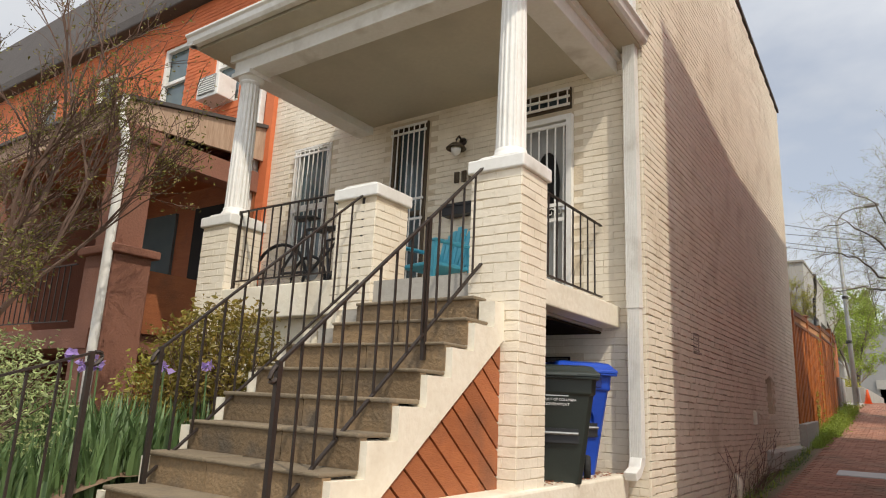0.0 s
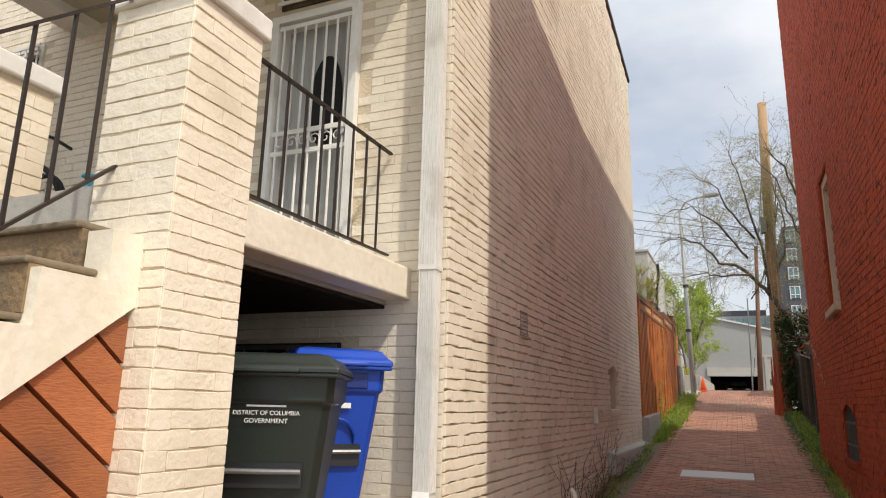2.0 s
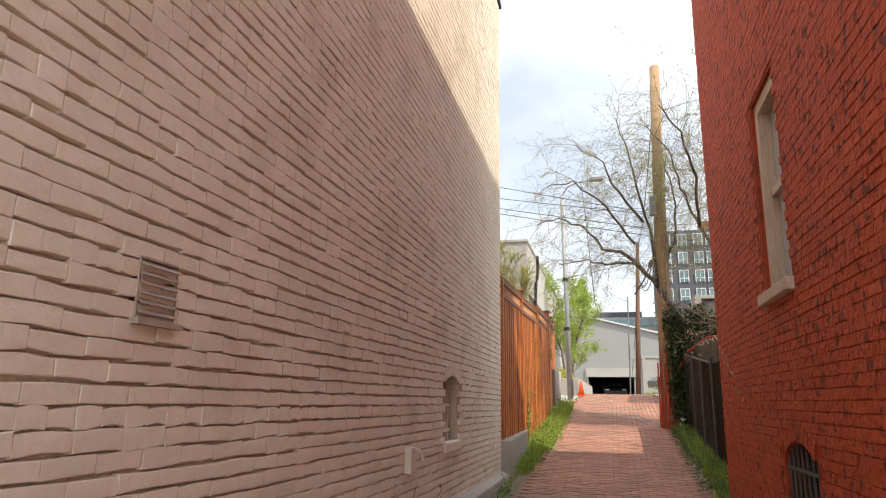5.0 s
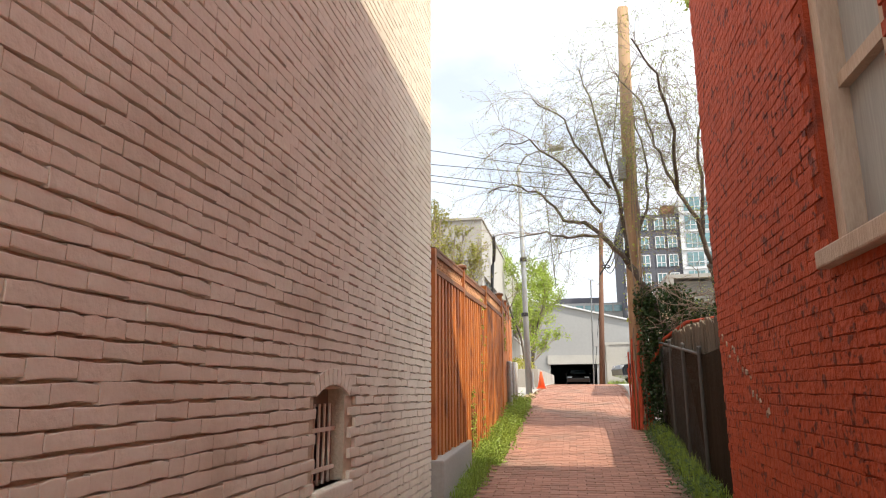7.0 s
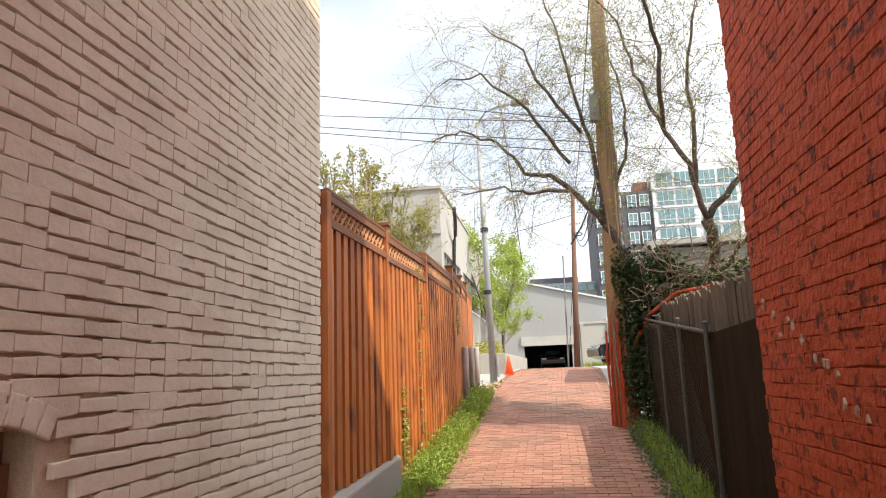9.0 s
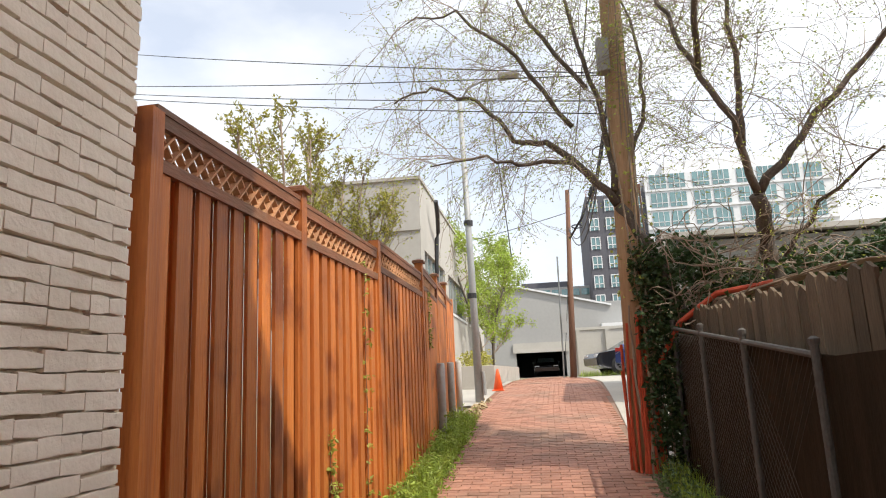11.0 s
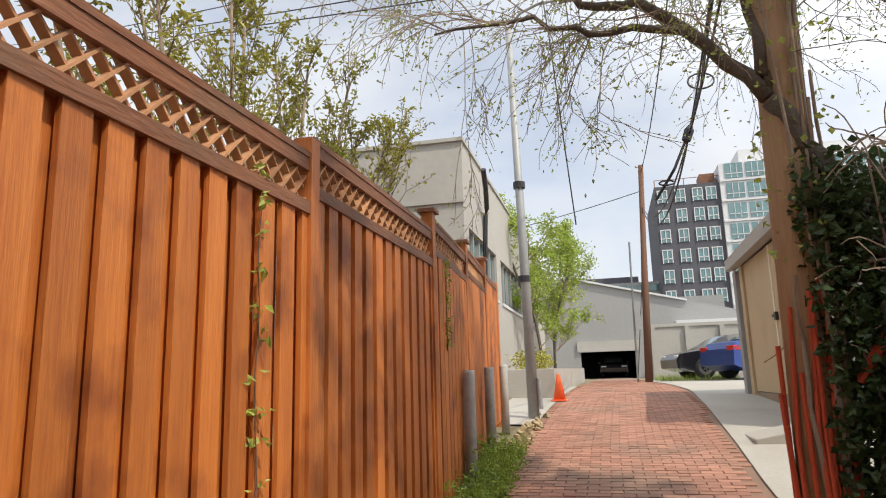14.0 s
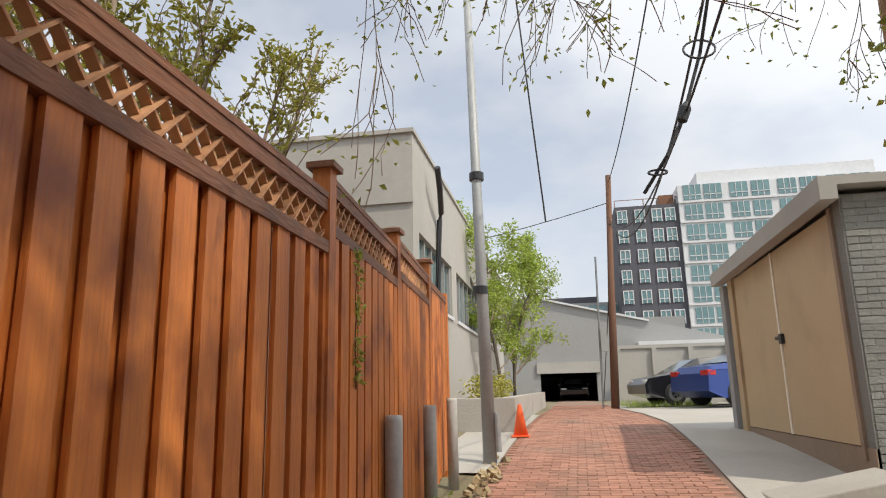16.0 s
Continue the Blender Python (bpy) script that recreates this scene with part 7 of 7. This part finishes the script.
# ---- bricks of the walls and the alley ----
brickwork(house, M_CREAM, F_SIDE, 6.13, 15.19, 0.3, 9.3, [NICHE], near=(6.2, 9.2, 1.6, 3.15), top=house_top, depth=0.028, rough=0.0056, seed=101, own="brick", joint=0.0092)
brickwork(house, M_CREAM, F_FRONT, -7.5, -2.0, 0.36, 9.3, [(a - 0.02, b + 0.02, c, d) for a, b, c, d in HOLES], near=(-2.7, -2.05, 1.2, 4.6), depth=0.006, rough=0.003, seed=102, joint=0.006)
brickwork(red, M_RED, F_RED, 5.22, 14.4, 0.3, 9.9, [RWIN, RCEL], near=(9.2, 12.4, 1.9, 3.2), top=red_top, depth=0.008, rough=0.004, seed=103, joint=0.0045, spalled=0.006)
rr = random.Random(7)
pav_mesh = []
for _ in range(6):
    j = lambda s: rr.uniform(-s, s)
    L, W, H = 0.098, 0.047, 0.0
    vs = [(sx * L, sy * W, -0.02) for sx, sy in ((-1, -1), (1, -1), (1, 1), (-1, 1))] + [(sx * (L - 0.004) + j(0.002), sy * (W - 0.004) + j(0.002), j(0.0015)) for sx, sy in ((-1, -1), (1, -1), (1, 1), (-1, 1))]
    pav_mesh.append((vs, [(0, 1, 5, 4), (1, 2, 6, 5), (2, 3, 7, 6), (3, 0, 4, 7), (4, 5, 6, 7)]))
pav_own = [Mb().raw(*s).mesh("paver", M_PAVER) for s in pav_mesh]
rest, count, row = Mb(), 0, 0
y = 6.0
while y < 46:
    x = left_edge(y) + (0.1 if row % 2 else 0.2)
    while x < right_edge(y) - 0.08:
        slope = math.atan2(ground_z(y + 0.2) - ground_z(y - 0.2), 0.4)
        m = Matrix.Translation((x, y, ground_z(y) + rr.uniform(-0.002, 0.002))) @ Matrix.Rotation(slope, 4, "X")
        k = rr.randrange(6)
        if 14.0 < y < 17.2 and count < 300:
            ob = new("paver", pav_own[k])
            ob.parent = road
            ob.matrix_parent_inverse = Matrix.Translation(road.location).inverted()
            ob.matrix_basis = m
            count += 1
        else:
            rest.raw([m @ Vector(p) for p in pav_mesh[k][0]], pav_mesh[k][1])
        x += 0.2
    y += 0.1
    row += 1
part("paver_field", rest, M_PAVER, road, kind="stuff")
